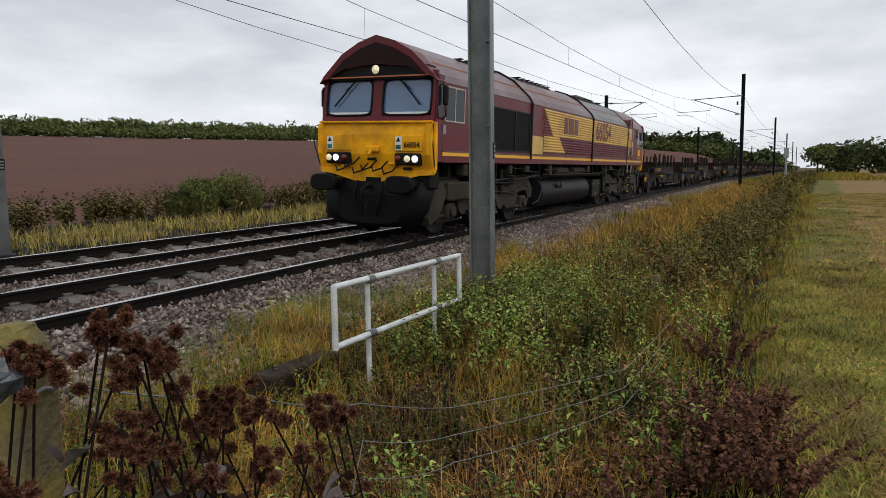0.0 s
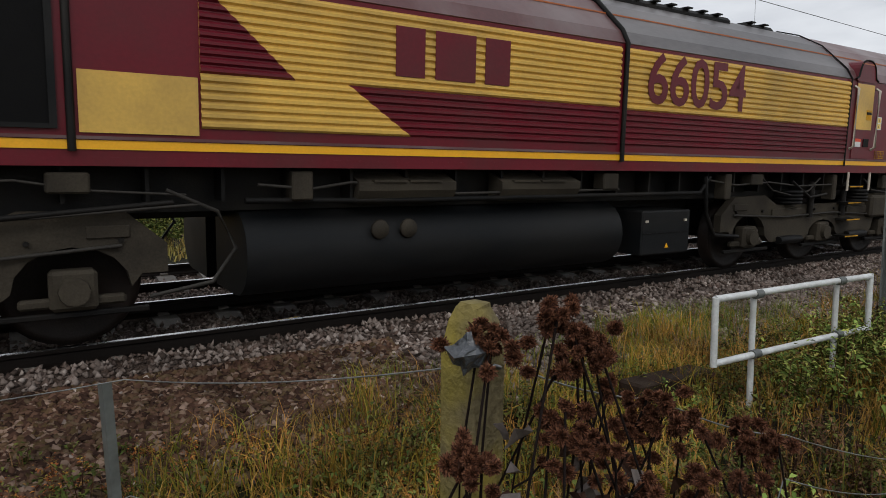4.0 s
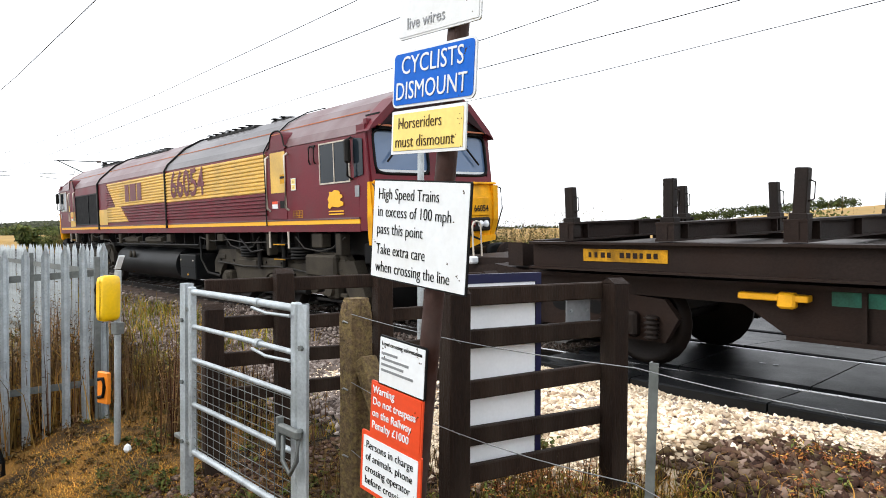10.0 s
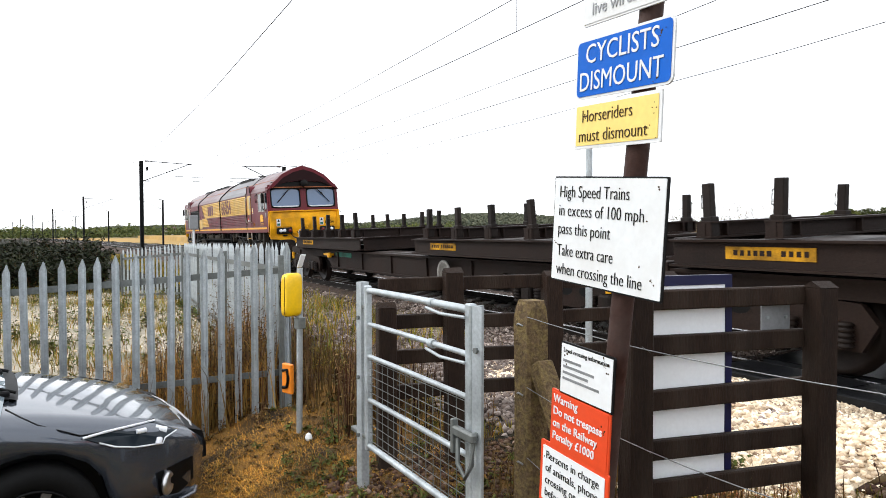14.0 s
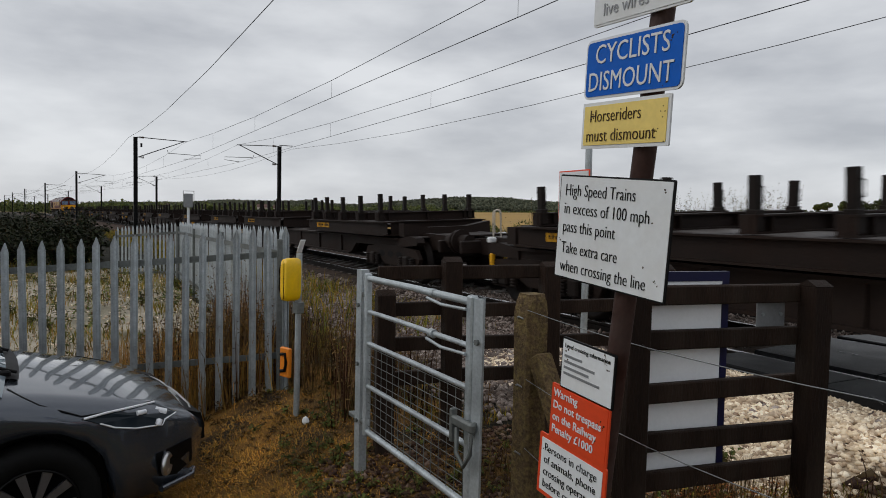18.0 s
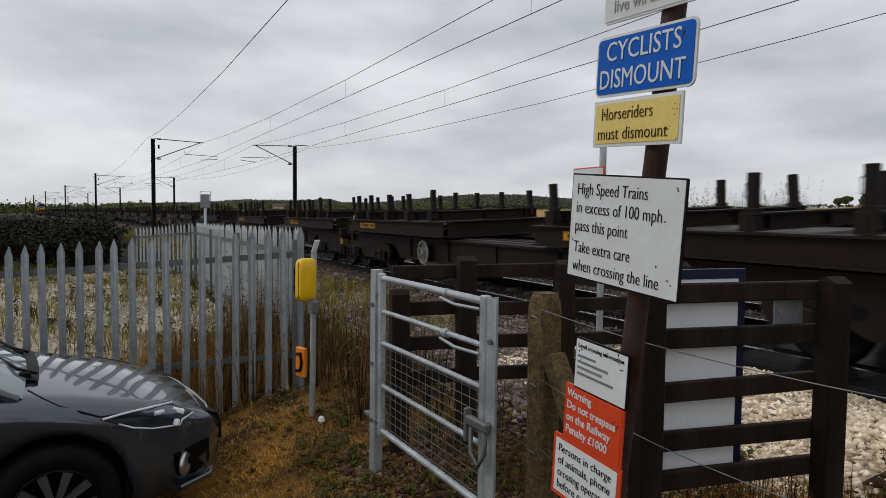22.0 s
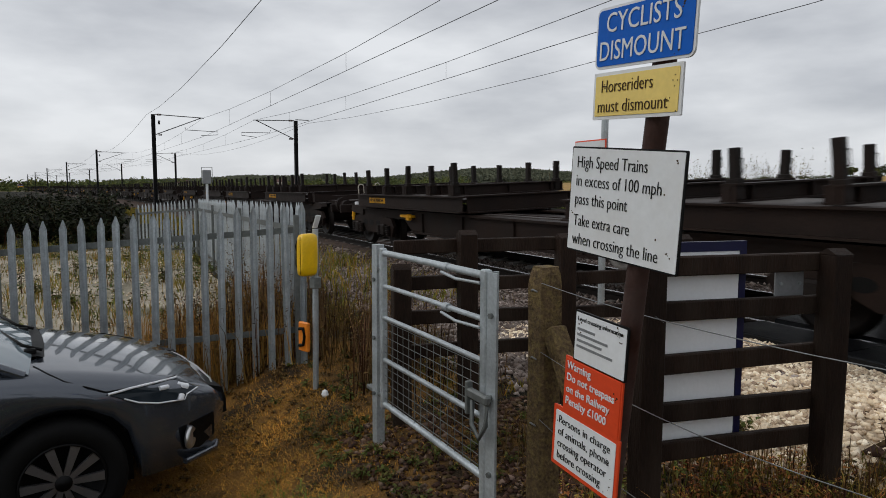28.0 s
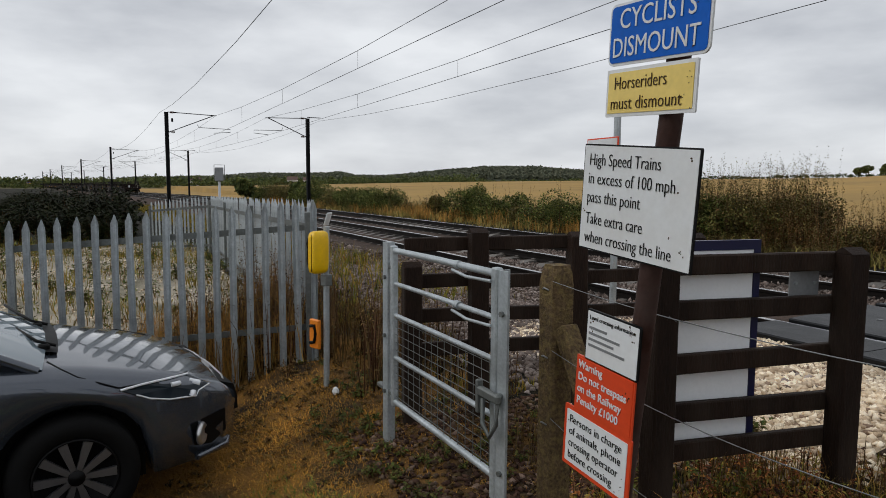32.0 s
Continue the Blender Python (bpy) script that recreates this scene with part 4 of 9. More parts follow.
def build_loco():
    loco = thing("locomotive", "maroon and gold diesel freight locomotive with yellow nose ends", "locomotive")
    g = Geo()
    g.loft([body_ring(x) for x in (-9.42, 9.42)], True, True, False)
    part("body", g, MAROON, loco, "maroon body shell")
    # shoulders and roof skins, weathered grey away from the leading end
    for x0, x1, mt, nm in ((-9.40, -4.63, ROOFMAROON, "front_roof"), (-4.60, 1.20, ROOFMAROON, "middle_roof"), (1.24, 6.4, ROOFGREY, "rear_roof"), (6.43, 9.40, ROOFMAROON, "cab_roof")):
        g = Geo()
        prof = [(-1.33, 2.99), (-1.24, 3.14), (-0.80, 3.54), (-0.40, 3.76), (0, 3.88), (0.40, 3.76), (0.80, 3.54), (1.24, 3.14), (1.33, 2.99), (1.30, 2.97), (0, 3.6), (-1.30, 2.97)]
        g.prism(prof, x0, x1)
        part(nm, g, mt, loco, "weather-streaked curved roof panel")
    for x in (-4.615, 1.22, 6.415):
        g = Geo()
        g.tube([(x, -1.345, 1.6), (x, -1.345, 2.99), (x, -1.25, 3.15), (x, -0.81, 3.56), (x, -0.4, 3.78), (x, 0, 3.9), (x, 0.81, 3.56), (x, 1.25, 3.15), (x, 1.345, 2.99)], 0.03 if x < 6 else 0.012, 6)
        part("panel_seam", g, UNDER, loco)
    for a, b, z0 in ((1.2, 11.4, 1.0), (11.5, 13.95, 0.62), (13.97, 19.2, 1.0)):
        part("frame_spine", Geo().box(a - 10.3, b - 10.3, -0.45, 0.45, z0, 1.49), UNDER, loco, "dark centre of the underframe")
    # roof gear
    for x0, x1, y0, y1, h in ((-7.2, -5.0, -0.5, 0.5, -0.03), (-3.6, -0.8, -0.5, 0.5, -0.02), (1.8, 4.4, -0.5, 0.5, 0.0), (4.9, 5.7, -0.4, 0.4, 0.02)):
        g = Geo()
        g.box(x0, x1, y0, y1, 3.6, 3.80 + h, 0.05)
        for k in range(int((x1 - x0) / 0.35)):
            g.box(x0 + 0.1 + k * 0.35, x0 + 0.22 + k * 0.35, y0 - 0.03, y1 + 0.03, 3.80 + h, 3.82 + h)
        part("roof_grille", g, UNDER, loco, "dark fan and exhaust housing")
    g = Geo()
    for y in (-0.98, 0.98):
        g.box(-9.3, 9.3, y - 0.008, y + 0.008, 3.375, 3.392)
    part("orange_pinstripe", g, PINSTRIPE, loco)
    # sole bar and stripe
    g = Geo()
    g.box(-9.43, 9.43, -1.325, 1.325, 1.49, 1.56, 0.0)
    part("sole_bar", g, MAROON, loco)
    for y in (-1.33, 1.32):
        g = Geo()
        g.box(-9.43, 9.43, y, y + 0.01, 1.615, 1.685)
        part("yellow_stripe", g, STRIPE, loco, "bright yellow waist-line stripe")
        g = Geo()
        g.box(-9.43, 9.43, y - 0.012, y + 0.022, 1.69, 1.715)
        part("drip_rail", g, ROOFMAROON, loco)
    for sy in (-1, 1):
        y = sy * 1.325

        def P(nm, geo, mt, lab=""):
            # the far side is the near side mirrored
            me = geo.mesh(nm)
            if sy > 0:
                for v in me.vertices:
                    v.co.y = -v.co.y
                me.flip_normals()
            return part(nm, me, mt, loco, lab)
        u = lambda a: a - 10.3
        # louvred side: gold above, maroon below, with the slanted flashes
        P("louvre_gold", corrugated(u(6.62), u(11.44), 2.24, 2.94, -1.325), GOLD, "gold louvred side panel")
        P("louvre_maroon", corrugated(u(6.62), u(11.44), 1.80, 2.24, -1.325), MAROON, "maroon louvred side panel")
        P("louvre_gold", corrugated(u(11.56), u(16.72), 2.22, 2.94, -1.325), GOLD, "gold louvred side panel")
        P("louvre_maroon", corrugated(u(11.56), u(16.72), 1.80, 2.22, -1.325), MAROON, "maroon louvred side panel")
        P("flash", slant_rib(u(6.62), u(7.42), u(6.63), 2.24, 2.94, -1.331), MAROON, "slanted maroon flash")
        P("flash", slant_rib(u(6.62), u(8.58), u(7.92), 1.80, 2.24, -1.331), GOLD, "slanted gold flash")
        # block initials, drawn as plain shapes
        for a, b in ((8.4, 8.72), (8.84, 9.32), (9.44, 9.76)):
            P("brand_block", Geo().box(u(a), u(b), -1.352, -1.345, 2.36, 2.82), MAROON, "plain maroon letter-sized block")
        if sy < 0:
            for k, figure in enumerate("66054"):
                lettering(figure, 0.86, Matrix(((1, 0, 0, u(12.085 + 0.4075 * k)), (0, 0, -1, -1.353), (0, 1, 0, 2.585), (0, 0, 0, 1))), MAROON, loco, "figure", 0.012, 0.375)
        # doors with handrails
        for d0, d1, gold0, gold1 in ((2.32, 2.86, 1.72, 2.22), (16.92, 17.48, 2.2, 2.93)):
            g = Geo()
            g.box(u(d0), u(d1), -1.334, -1.32, 1.72, 3.05, 0.01)
            door = P("door", g, MAROON, "cab door with gold panel")
            g = Geo()
            g.box(u(d0) + 0.005, u(d1) - 0.005, -1.34, -1.333, gold0, gold1)
            P("door_panel", g, GOLD)
            g = Geo()
            g.box(u(d1) - 0.22, u(d1) - 0.05, -1.345, -1.335, 1.92, 2.05)
            P("door_lock", g, UNDER)
            g = Geo()
            g.box(u(d0) + 0.04, u(d0) + 0.25, -1.345, -1.336, 1.92, 2.05)
            P("door_notice", g, SIGNWHITE, "white and red door notice")
            g = Geo()
            g.box(u(d0) + 0.04, u(d0) + 0.25, -1.347, -1.345, 2.0, 2.05)
            P("notice_band", g, SIGNRED)
            g = Geo()
            dm, hw = u((d0 + d1) / 2), (d1 - d0) / 2 - 0.02
            curve = [(dm - hw - 0.1, 3.0), (dm - hw - 0.02, 3.03)] + [(dm - hw * math.copysign(abs(math.cos(q)) ** 0.7, math.cos(q)), 3.04 + 0.27 * math.sin(q)) for q in [math.pi * k / 12 for k in range(1, 12)]] + [(dm + hw + 0.02, 3.03), (dm + hw + 0.1, 3.0)]
            g.prism(curve + [(dm + hw, 2.96), (dm - hw, 2.96)], -1.345, -0.9, "y")
            P("door_hood", g, MAROON, "arched hood over the cab door")
            P("hood_seal", Geo().tube([(a, -1.345, z) for a, z in curve], 0.016, 6), UNDER)
            P("hood_line", Geo().box(dm - hw * 0.8, dm + hw * 0.8, -1.349, -1.344, 3.24, 3.258), PINSTRIPE)
            if gold0 > 2:
                P("latch_recess", Geo().box(u(d1) - 0.2, u(d1) - 0.04, -1.343, -1.339, 2.36, 2.52), PLACARD, "gold latch recess")
                P("latch", Geo().box(u(d1) - 0.19, u(d1) - 0.05, -1.352, -1.342, 2.45, 2.49), TANK)
            for x in (d0 - 0.07, d1 + 0.07):
                g = Geo()
                g.tube([(u(x), -1.33, 1.88), (u(x), -1.39, 1.92), (u(x), -1.39, 2.84), (u(x), -1.33, 2.88)], 0.022, 6)
                P("handrail", g, HANDRAIL)
                g = Geo()
                g.tube([(u(x), -1.36, 1.2), (u(x), -1.36, 1.5)], 0.02, 6)
                P("step_rail", g, HANDRAIL)
            for zz in (0.42, 0.7, 0.98, 1.25):
                g = Geo()
                g.box(u(d0) + 0.04, u(d1) - 0.1, -1.35, -1.15, zz, zz + 0.03)
                st = P("step", g, UNDER)
                g = Geo()
                g.box(u(d0) + 0.04, u(d1) - 0.1, -1.356, -1.349, zz + 0.005, zz + 0.025)
                P("step_edge", g, PLACARD)
        # cab side windows
        for w0, w1, q0, q1 in ((0.93, 1.80, 0.64, 0.86), (18.62, 19.52, 19.62, 19.86)):
            g = Geo()
            for a in (w0, (w0 + w1) / 2 - 0.02, w1 - 0.035):
                g.box(u(a), u(a) + 0.022, -1.34, -1.315, 2.28, 2.92)
            g.box(u(w0), u(w1), -1.34, -1.315, 2.265, 2.288)
            g.box(u(w0), u(w1), -1.34, -1.315, 2.912, 2.935)
            P("window_frame", g, HANDRAIL, "pale sliding-window frame")
            g = Geo()
            g.box(u(w0) + 0.02, u(w1) - 0.02, -1.331, -1.326, 2.29, 2.91)
            P("side_window", g, DARKGLASS, "dark cab side window")
            g = Geo()
            g.prism([(u(q0), 2.32), (u(q1), 2.36), (u(q1), 2.9), (u(q0), 2.94)], -1.334, -1.326, "y")
            P("quarter_light", g, DARKGLASS)
            xm = (q0 + w0) / 2 if w0 < 5 else (w1 + q0) / 2
            g = Geo()
            g.box(u(xm) - 0.05, u(xm) + 0.05, -1.46, -1.36, 2.55, 2.92, 0.03)
            g.tube([(u(xm), -1.33, 2.3), (u(xm), -1.42, 2.35), (u(xm), -1.42, 2.9), (u(xm), -1.33, 2.95)], 0.018, 6)
            P("mirror", g, UNDER, "folded driving mirror")
        g = Geo()
        g.box(u(17.66), u(17.82), -1.336, -1.33, 2.22, 2.43)
        P("caution_plate", g, SIGNWHITE, "small yellow and white caution plate")
        for zz in (2.235, 2.335):
            P("caution_mark", Geo().box(u(17.68), u(17.80), -1.338, -1.336, zz, zz + 0.08), SIGNYELLOW)
            P("caution_sign", Geo().prism([(u(17.725), zz + 0.02), (u(17.755), zz + 0.02), (u(17.74), zz + 0.06)], -1.3395, -1.338, "y"), SIGNBLACK)
        g = Geo()
        g.box(u(2.04), u(2.15), -1.336, -1.33, 2.24, 2.44)
        P("caution_plate", g, SIGNYELLOW)
        g = Geo()
        g.tube([(u(18.34), -1.335, 2.62), (u(18.34), -1.36, 2.66), (u(18.34), -1.36, 2.88), (u(18.34), -1.335, 2.92), (u(18.50), -1.335, 2.92), (u(18.50), -1.36, 2.88), (u(18.5), -1.36, 2.66), (u(18.5), -1.335, 2.62)], 0.015, 5)
        P("grab_loop", g, UNDER)
        # gold emblem as a plain rounded shape
        g = Geo()
        ring = ((0.0, 0.06), (0.03, 0.14), (0.0, 0.19), (0.06, 0.27), (0.05, 0.31), (0.14, 0.30), (0.2, 0.33), (0.31, 0.32), (0.37, 0.29), (0.36, 0.26), (0.42, 0.25), (0.44, 0.21), (0.37, 0.19), (0.36, 0.16), (0.45, 0.13), (0.45, 0.08), (0.3, 0.05), (0.12, 0.07), (0.06, 0.03))
        g.prism([(u(18.84) + a, 1.83 + b) for a, b in ring], -1.336, -1.33, "y")
        P("emblem", g, STRIPE, "plain yellow emblem shape")
        for zz in (1.765, 1.81):
            g = Geo()
            g.box(u(18.86), u(19.3), -1.335, -1.33, zz, zz + 0.02)
            P("emblem_bar", g, STRIPE)
        # leading part: radiator screens and gold panel
        g = Geo()
        g.box(u(2.98), u(5.60), -1.336, -1.328, 1.78, 2.72)
        P("radiator_recess", g, SCREEN, "black radiator intake")
        g = Geo()
        for a in (2.98, 4.54, 5.55):
            g.box(u(a), u(a) + 0.05, -1.352, -1.336, 1.77, 2.73)
        for zz in (1.76, 2.70):
            g.box(u(2.98), u(5.60), -1.35, -1.336, zz, zz + 0.035)
        P("radiator_frame", g, TANK, "black screen frame")
        g = Geo()
        g.box(u(5.74), u(6.60), -1.336, -1.33, 1.74, 2.2)
        P("gold_panel", g, GOLD, "gold lower access panel")
        g = Geo()
        g.box(u(2.22), u(2.30), -1.336, -1.33, 1.72, 2.2)
        P("gold_panel", g, GOLD)
        g = Geo()
        for k in range(4):
            g.box(u(17.70), u(18.02), -1.3335, -1.33, 1.735 + 0.04 * k, 1.742 + 0.04 * k)
        for k in range(7):
            g.box(u(17.70 + 0.052 * k), u(17.706 + 0.052 * k), -1.3332, -1.33, 1.735, 1.862)
        P("makers_grid", g, PLACARD)
        # under-floor gear
        g = Geo()
        g.box(u(1.0), u(19.6), -0.98, -0.9, 1.1, 1.5)
        for k in range(30):
            x = 1.4 + k * 0.6
            g.box(u(x), u(x) + 0.03, -1.2, -0.95, 1.2, 1.48)
        g.tube([(u(7.0), -1.2, 1.2), (u(8.5), -1.24, 1.18), (u(13.2), -1.24, 1.2), (u(13.4), -1.24, 1.42)], 0.03, 6)
        g.tube([(u(2.6), -1.24, 1.1), (u(4.2), -1.26, 1.02), (u(6.4), -1.24, 1.2)], 0.025, 6)
        g.tube([(u(13.3), -1.24, 1.42), (u(13.35), -1.26, 0.9), (u(13.6), -1.22, 0.6), (u(14.2), -1.2, 0.55)], 0.03, 6)
        g.tube([(u(15.4), -1.26, 1.35), (u(15.9), -1.28, 1.1), (u(16.4), -1.27, 1.15)], 0.022, 6)
        P("pipework", g, UNDER, "dark frame stiffeners and pipes")
        # loose cables, pipe runs and brackets hung below the frame
        runs = (((2.2, 1.16), (3.2, 1.10), (4.3, 1.12), (5.4, 1.10), (6.6, 1.18), 0.022), ((3.3, 1.42), (3.1, 1.30), (3.25, 1.16), (3.7, 1.08), (4.25, 1.14), 0.020),
                ((4.6, 1.42), (4.9, 1.36), (5.3, 1.38), (5.8, 1.30), (6.5, 1.26), 0.018), ((6.35, 1.30), (6.75, 1.12), (6.9, 0.8), (6.7, 0.52), (6.2, 0.44), 0.028),
                ((14.6, 1.42), (14.9, 1.22), (15.4, 1.14), (15.9, 1.2), (16.2, 1.40), 0.020), ((13.3, 1.38), (14.0, 1.30), (14.8, 1.34), (15.6, 1.28), (16.6, 1.3), 0.022),
                ((7.1, 1.34), (7.6, 1.30), (8.0, 1.36), (9.2, 1.24), (11.6, 1.26), 0.024), ((17.6, 1.4), (17.9, 1.2), (18.4, 1.16), (18.8, 1.22), (19.2, 1.4), 0.02))
        for r in runs:
            P("cable", Geo().tube([(u(a), -1.25, z) for a, z in r[:-1]], r[-1] * 0.65, 6), CABLE, "sagging grey cable")
        for a, w, z0, z1 in ((1.9, 0.22, 1.22, 1.46), (2.75, 0.12, 1.05, 1.46), (4.45, 0.16, 1.24, 1.46), (5.5, 0.3, 1.28, 1.44), (7.4, 0.2, 1.2, 1.46), (11.3, 0.26, 1.26, 1.46), (13.7, 0.14, 1.1, 1.46), (14.3, 0.3, 1.3, 1.46), (16.55, 0.12, 1.05, 1.46), (18.2, 0.34, 1.22, 1.46), (18.95, 0.16, 1.1, 1.46)):
            P("bracket", Geo().box(u(a), u(a + w), -1.29, -1.1, z0, z1, 0.015), BOGIE)
        for a, b in ((8.05, 9.15), (9.75, 10.9)):
            g = Geo()
            g.prism([(-1.30, 1.28), (-1.30, 1.36), (-1.05, 1.45), (-1.05, 1.15), (-1.22, 1.15)], u(a), u(b))
            for k in (0.15, 0.55):
                g.box(u(a + k), u(a + k + 0.36), -1.32, -1.2, 1.36, 1.38)
            P("sand_box", g, BOGIE, "grey under-floor equipment tray")
        g = Geo()
        prof = [(-0.2, 0.3)] + [(-0.86 - 0.385 * math.sin(q), 0.70 - 0.40 * math.cos(q)) for q in [math.pi * k / 14 for k in range(15)]] + [(-0.2, 1.1)]
        g.prism(prof, u(7.0), u(11.72), smooth=True)
        P("fuel_tank", g, TANK, "long black fuel tank")
        for x in (8.3, 8.62):
            g = Geo()
            g.lathe([(0.0, 0.0), (0.09, 0.0), (0.1, 0.03), (0.0, 0.04)], 14, "y", (u(x), -1.27, 0.9))
            P("filler_cap", g, BOGIE)
        g = Geo()
        g.box(u(12.05), u(13.0), -1.27, -0.6, 0.4, 0.98, 0.02)
        P("battery_box", g, TANK, "black battery box")
        for x in (12.1, 12.86):
            P("box_catch", Geo().box(u(x), u(x) + 0.05, -1.285, -1.265, 0.83, 0.86), HANDRAIL)
        P("box_seam", Geo().box(u(12.06), u(12.99), -1.276, -1.268, 0.68, 0.69), BLACK)
        P("hazard_mark", Geo().prism([(u(12.5), 0.49), (u(12.57), 0.49), (u(12.535), 0.55)], -1.276, -1.269, "y"), STRIPE)
    # bogies
    for bx, flip in ((-6.69, 1), (6.28, -1)):
        bogie = part("bogie", Geo().box(bx - 2.4, bx + 2.4, -0.35, 0.35, 0.55, 0.95, 0.03), UNDER, loco, "three-axle bogie")
        for sy in (-1, 1):
            g = Geo()
            z = 0.98
            top = [(-2.75, 0.86), (-2.45, 1.12), (-1.7, 1.14), (-1.35, 0.98), (-0.6, 0.98), (0.6, 0.98), (1.35, 0.98), (1.7, 1.14), (2.45, 1.12), (2.75, 0.86)]
            bot = [(2.75, 0.62), (2.55, 0.62)] + [(2.05 + 0.42 * math.cos(math.pi * i / 8), 0.52 + 0.34 * math.sin(math.pi * i / 8)) for i in range(9)][0:] + [(1.5, 0.42), (0.55, 0.42)] + [(0.42 * math.cos(math.pi * i / 8), 0.5 + 0.22 * math.sin(math.pi * i / 8)) for i in range(9)] + [(-0.55, 0.42), (-1.5, 0.42)] + [(-2.05 + 0.42 * math.cos(math.pi * i / 8), 0.52 + 0.34 * math.sin(math.pi * i / 8)) for i in range(9)] + [(-2.55, 0.62), (-2.75, 0.62)]
            pr = [(bx + a, b) for a, b in top + bot]
            g.prism(pr, sy * 1.05, sy * 1.16, "y")
            part("side_frame", g, BOGIE, bogie, "grey-brown cast side frame")
            for dx in (-1.1, 1.1):
                part("frame_rib", Geo().box(bx + dx - 0.42, bx + dx + 0.42, sy * 1.16, sy * 1.185, 0.80, 0.93, 0.01), BOGIE, bogie)
                part("traction_link", Geo().cyl((bx + dx * 0.45, sy * 1.2, 1.34), (bx + dx * 0.45, sy * 1.2, 0.78), 0.05, 0.045, 10), UNDER, bogie, "dark vertical damper")
                part("name_boss", Geo().box(bx + dx * 2.1 - 0.16, bx + dx * 2.1 + 0.16, sy * 1.16, sy * 1.18, 0.92, 1.02, 0.008), BOGIE, bogie)
            part("brake_pipe", Geo().tube([(bx - 2.5, sy * 1.19, 0.86), (bx - 1.2, sy * 1.2, 0.80), (bx + 0.2, sy * 1.2, 0.84), (bx + 1.3, sy * 1.2, 0.78), (bx + 2.4, sy * 1.19, 0.86)], 0.016, 6), CABLE, bogie)
            for dx in (-2.4, -1.75, -0.3, 0.3, 1.75, 2.4):
                part("bolt", Geo().cyl((bx + dx, sy * 1.16, 0.90), (bx + dx, sy * 1.185, 0.90), 0.022, 0.022, 8), UNDER, bogie)
            for dx in (-2.05, 0, 2.05):
                part("tie_bar", Geo().box(bx + dx - 0.55, bx + dx + 0.55, sy * 1.10, sy * 1.15, 0.30, 0.345, 0.008), UNDER, bogie)
                g = Geo()
                g.box(bx + dx - 0.17, bx + dx + 0.17, sy * 1.02, sy * 1.2, 0.36, 0.68, 0.03)
                g.cyl((bx + dx, sy * 1.18, 0.52), (bx + dx, sy * 1.26, 0.52), 0.12, 0.11, 12)
                g.box(bx + dx - 0.38, bx + dx + 0.38, sy * 1.06, sy * 1.14, 0.38, 0.46, 0.02)
                part("axle_box", g, BOGIE, bogie)
            for dx in (-1.02, 1.02):
                g = Geo()
                for k in range(4):
                    g.lathe([(0.0, 0), (0.2, 0.0), (0.22, 0.02), (0.2, 0.045), (0.0, 0.045)], 14, "z", (bx + dx, sy * 1.12, 1.0 + k * 0.055))
                part("coil_spring", g, UNDER, bogie)
                g = Geo()
                g.box(bx + dx - 0.2, bx + dx + 0.2, sy * 1.14, sy * 1.24, 0.38, 0.5, 0.02)
                g.cyl((bx + dx - 0.3, sy * 1.2, 0.44), (bx + dx + 0.3, sy * 1.2, 0.44), 0.06, 0.06, 10)
                part("brake_cylinder", g, UNDER, bogie)
        for sy in (-1, 1):
            e = -1 if flip > 0 else 1
            g = Geo()
            g.prism([(bx + e * 2.2, 0.98), (bx + e * 2.75, 1.02), (bx + e * 3.05, 0.45), (bx + e * 2.95, 0.28), (bx + e * 2.6, 0.4)], sy * 1.0, sy * 1.2, "y")
            part("sand_pipe_guard", g, BOGIE, bogie)
            part("sand_box", Geo().box(bx + e * 1.35, bx + e * 2.3, sy * 1.02, sy * 1.28, 0.72, 1.1, 0.04), BOGIE, bogie)
    wheel = Geo()
    for sy in (-1, 1):
        wheel.lathe([(0.0, sy * 0.68), (0.56, sy * 0.68), (0.56, sy * 0.70), (0.53, sy * 0.72), (0.525, sy * 0.82), (0.46, sy * 0.82), (0.42, sy * 0.79), (0.15, sy * 0.79), (0.13, sy * 0.86), (0.0, sy * 0.86)], 28, "y")
    wheel.cyl((0, -0.7, 0), (0, 0.7, 0), 0.09, 0.09, 10)
    wheel.box(0.2, 0.3, -0.86, -0.8, -0.03, 0.03)
    me = wheel.mesh("wheelset")
    sets = []
    for bx in (-6.69, 6.28):
        for dx in (-2.05, 0, 2.05):
            sets.append(part("wheelset", me, DARKSTEEL, loco, "steel wheelset", pose(bx + dx, 0, 0.53)))
    cab_end(loco, -1)
    cab_end(loco, 1)
    return loco, sets


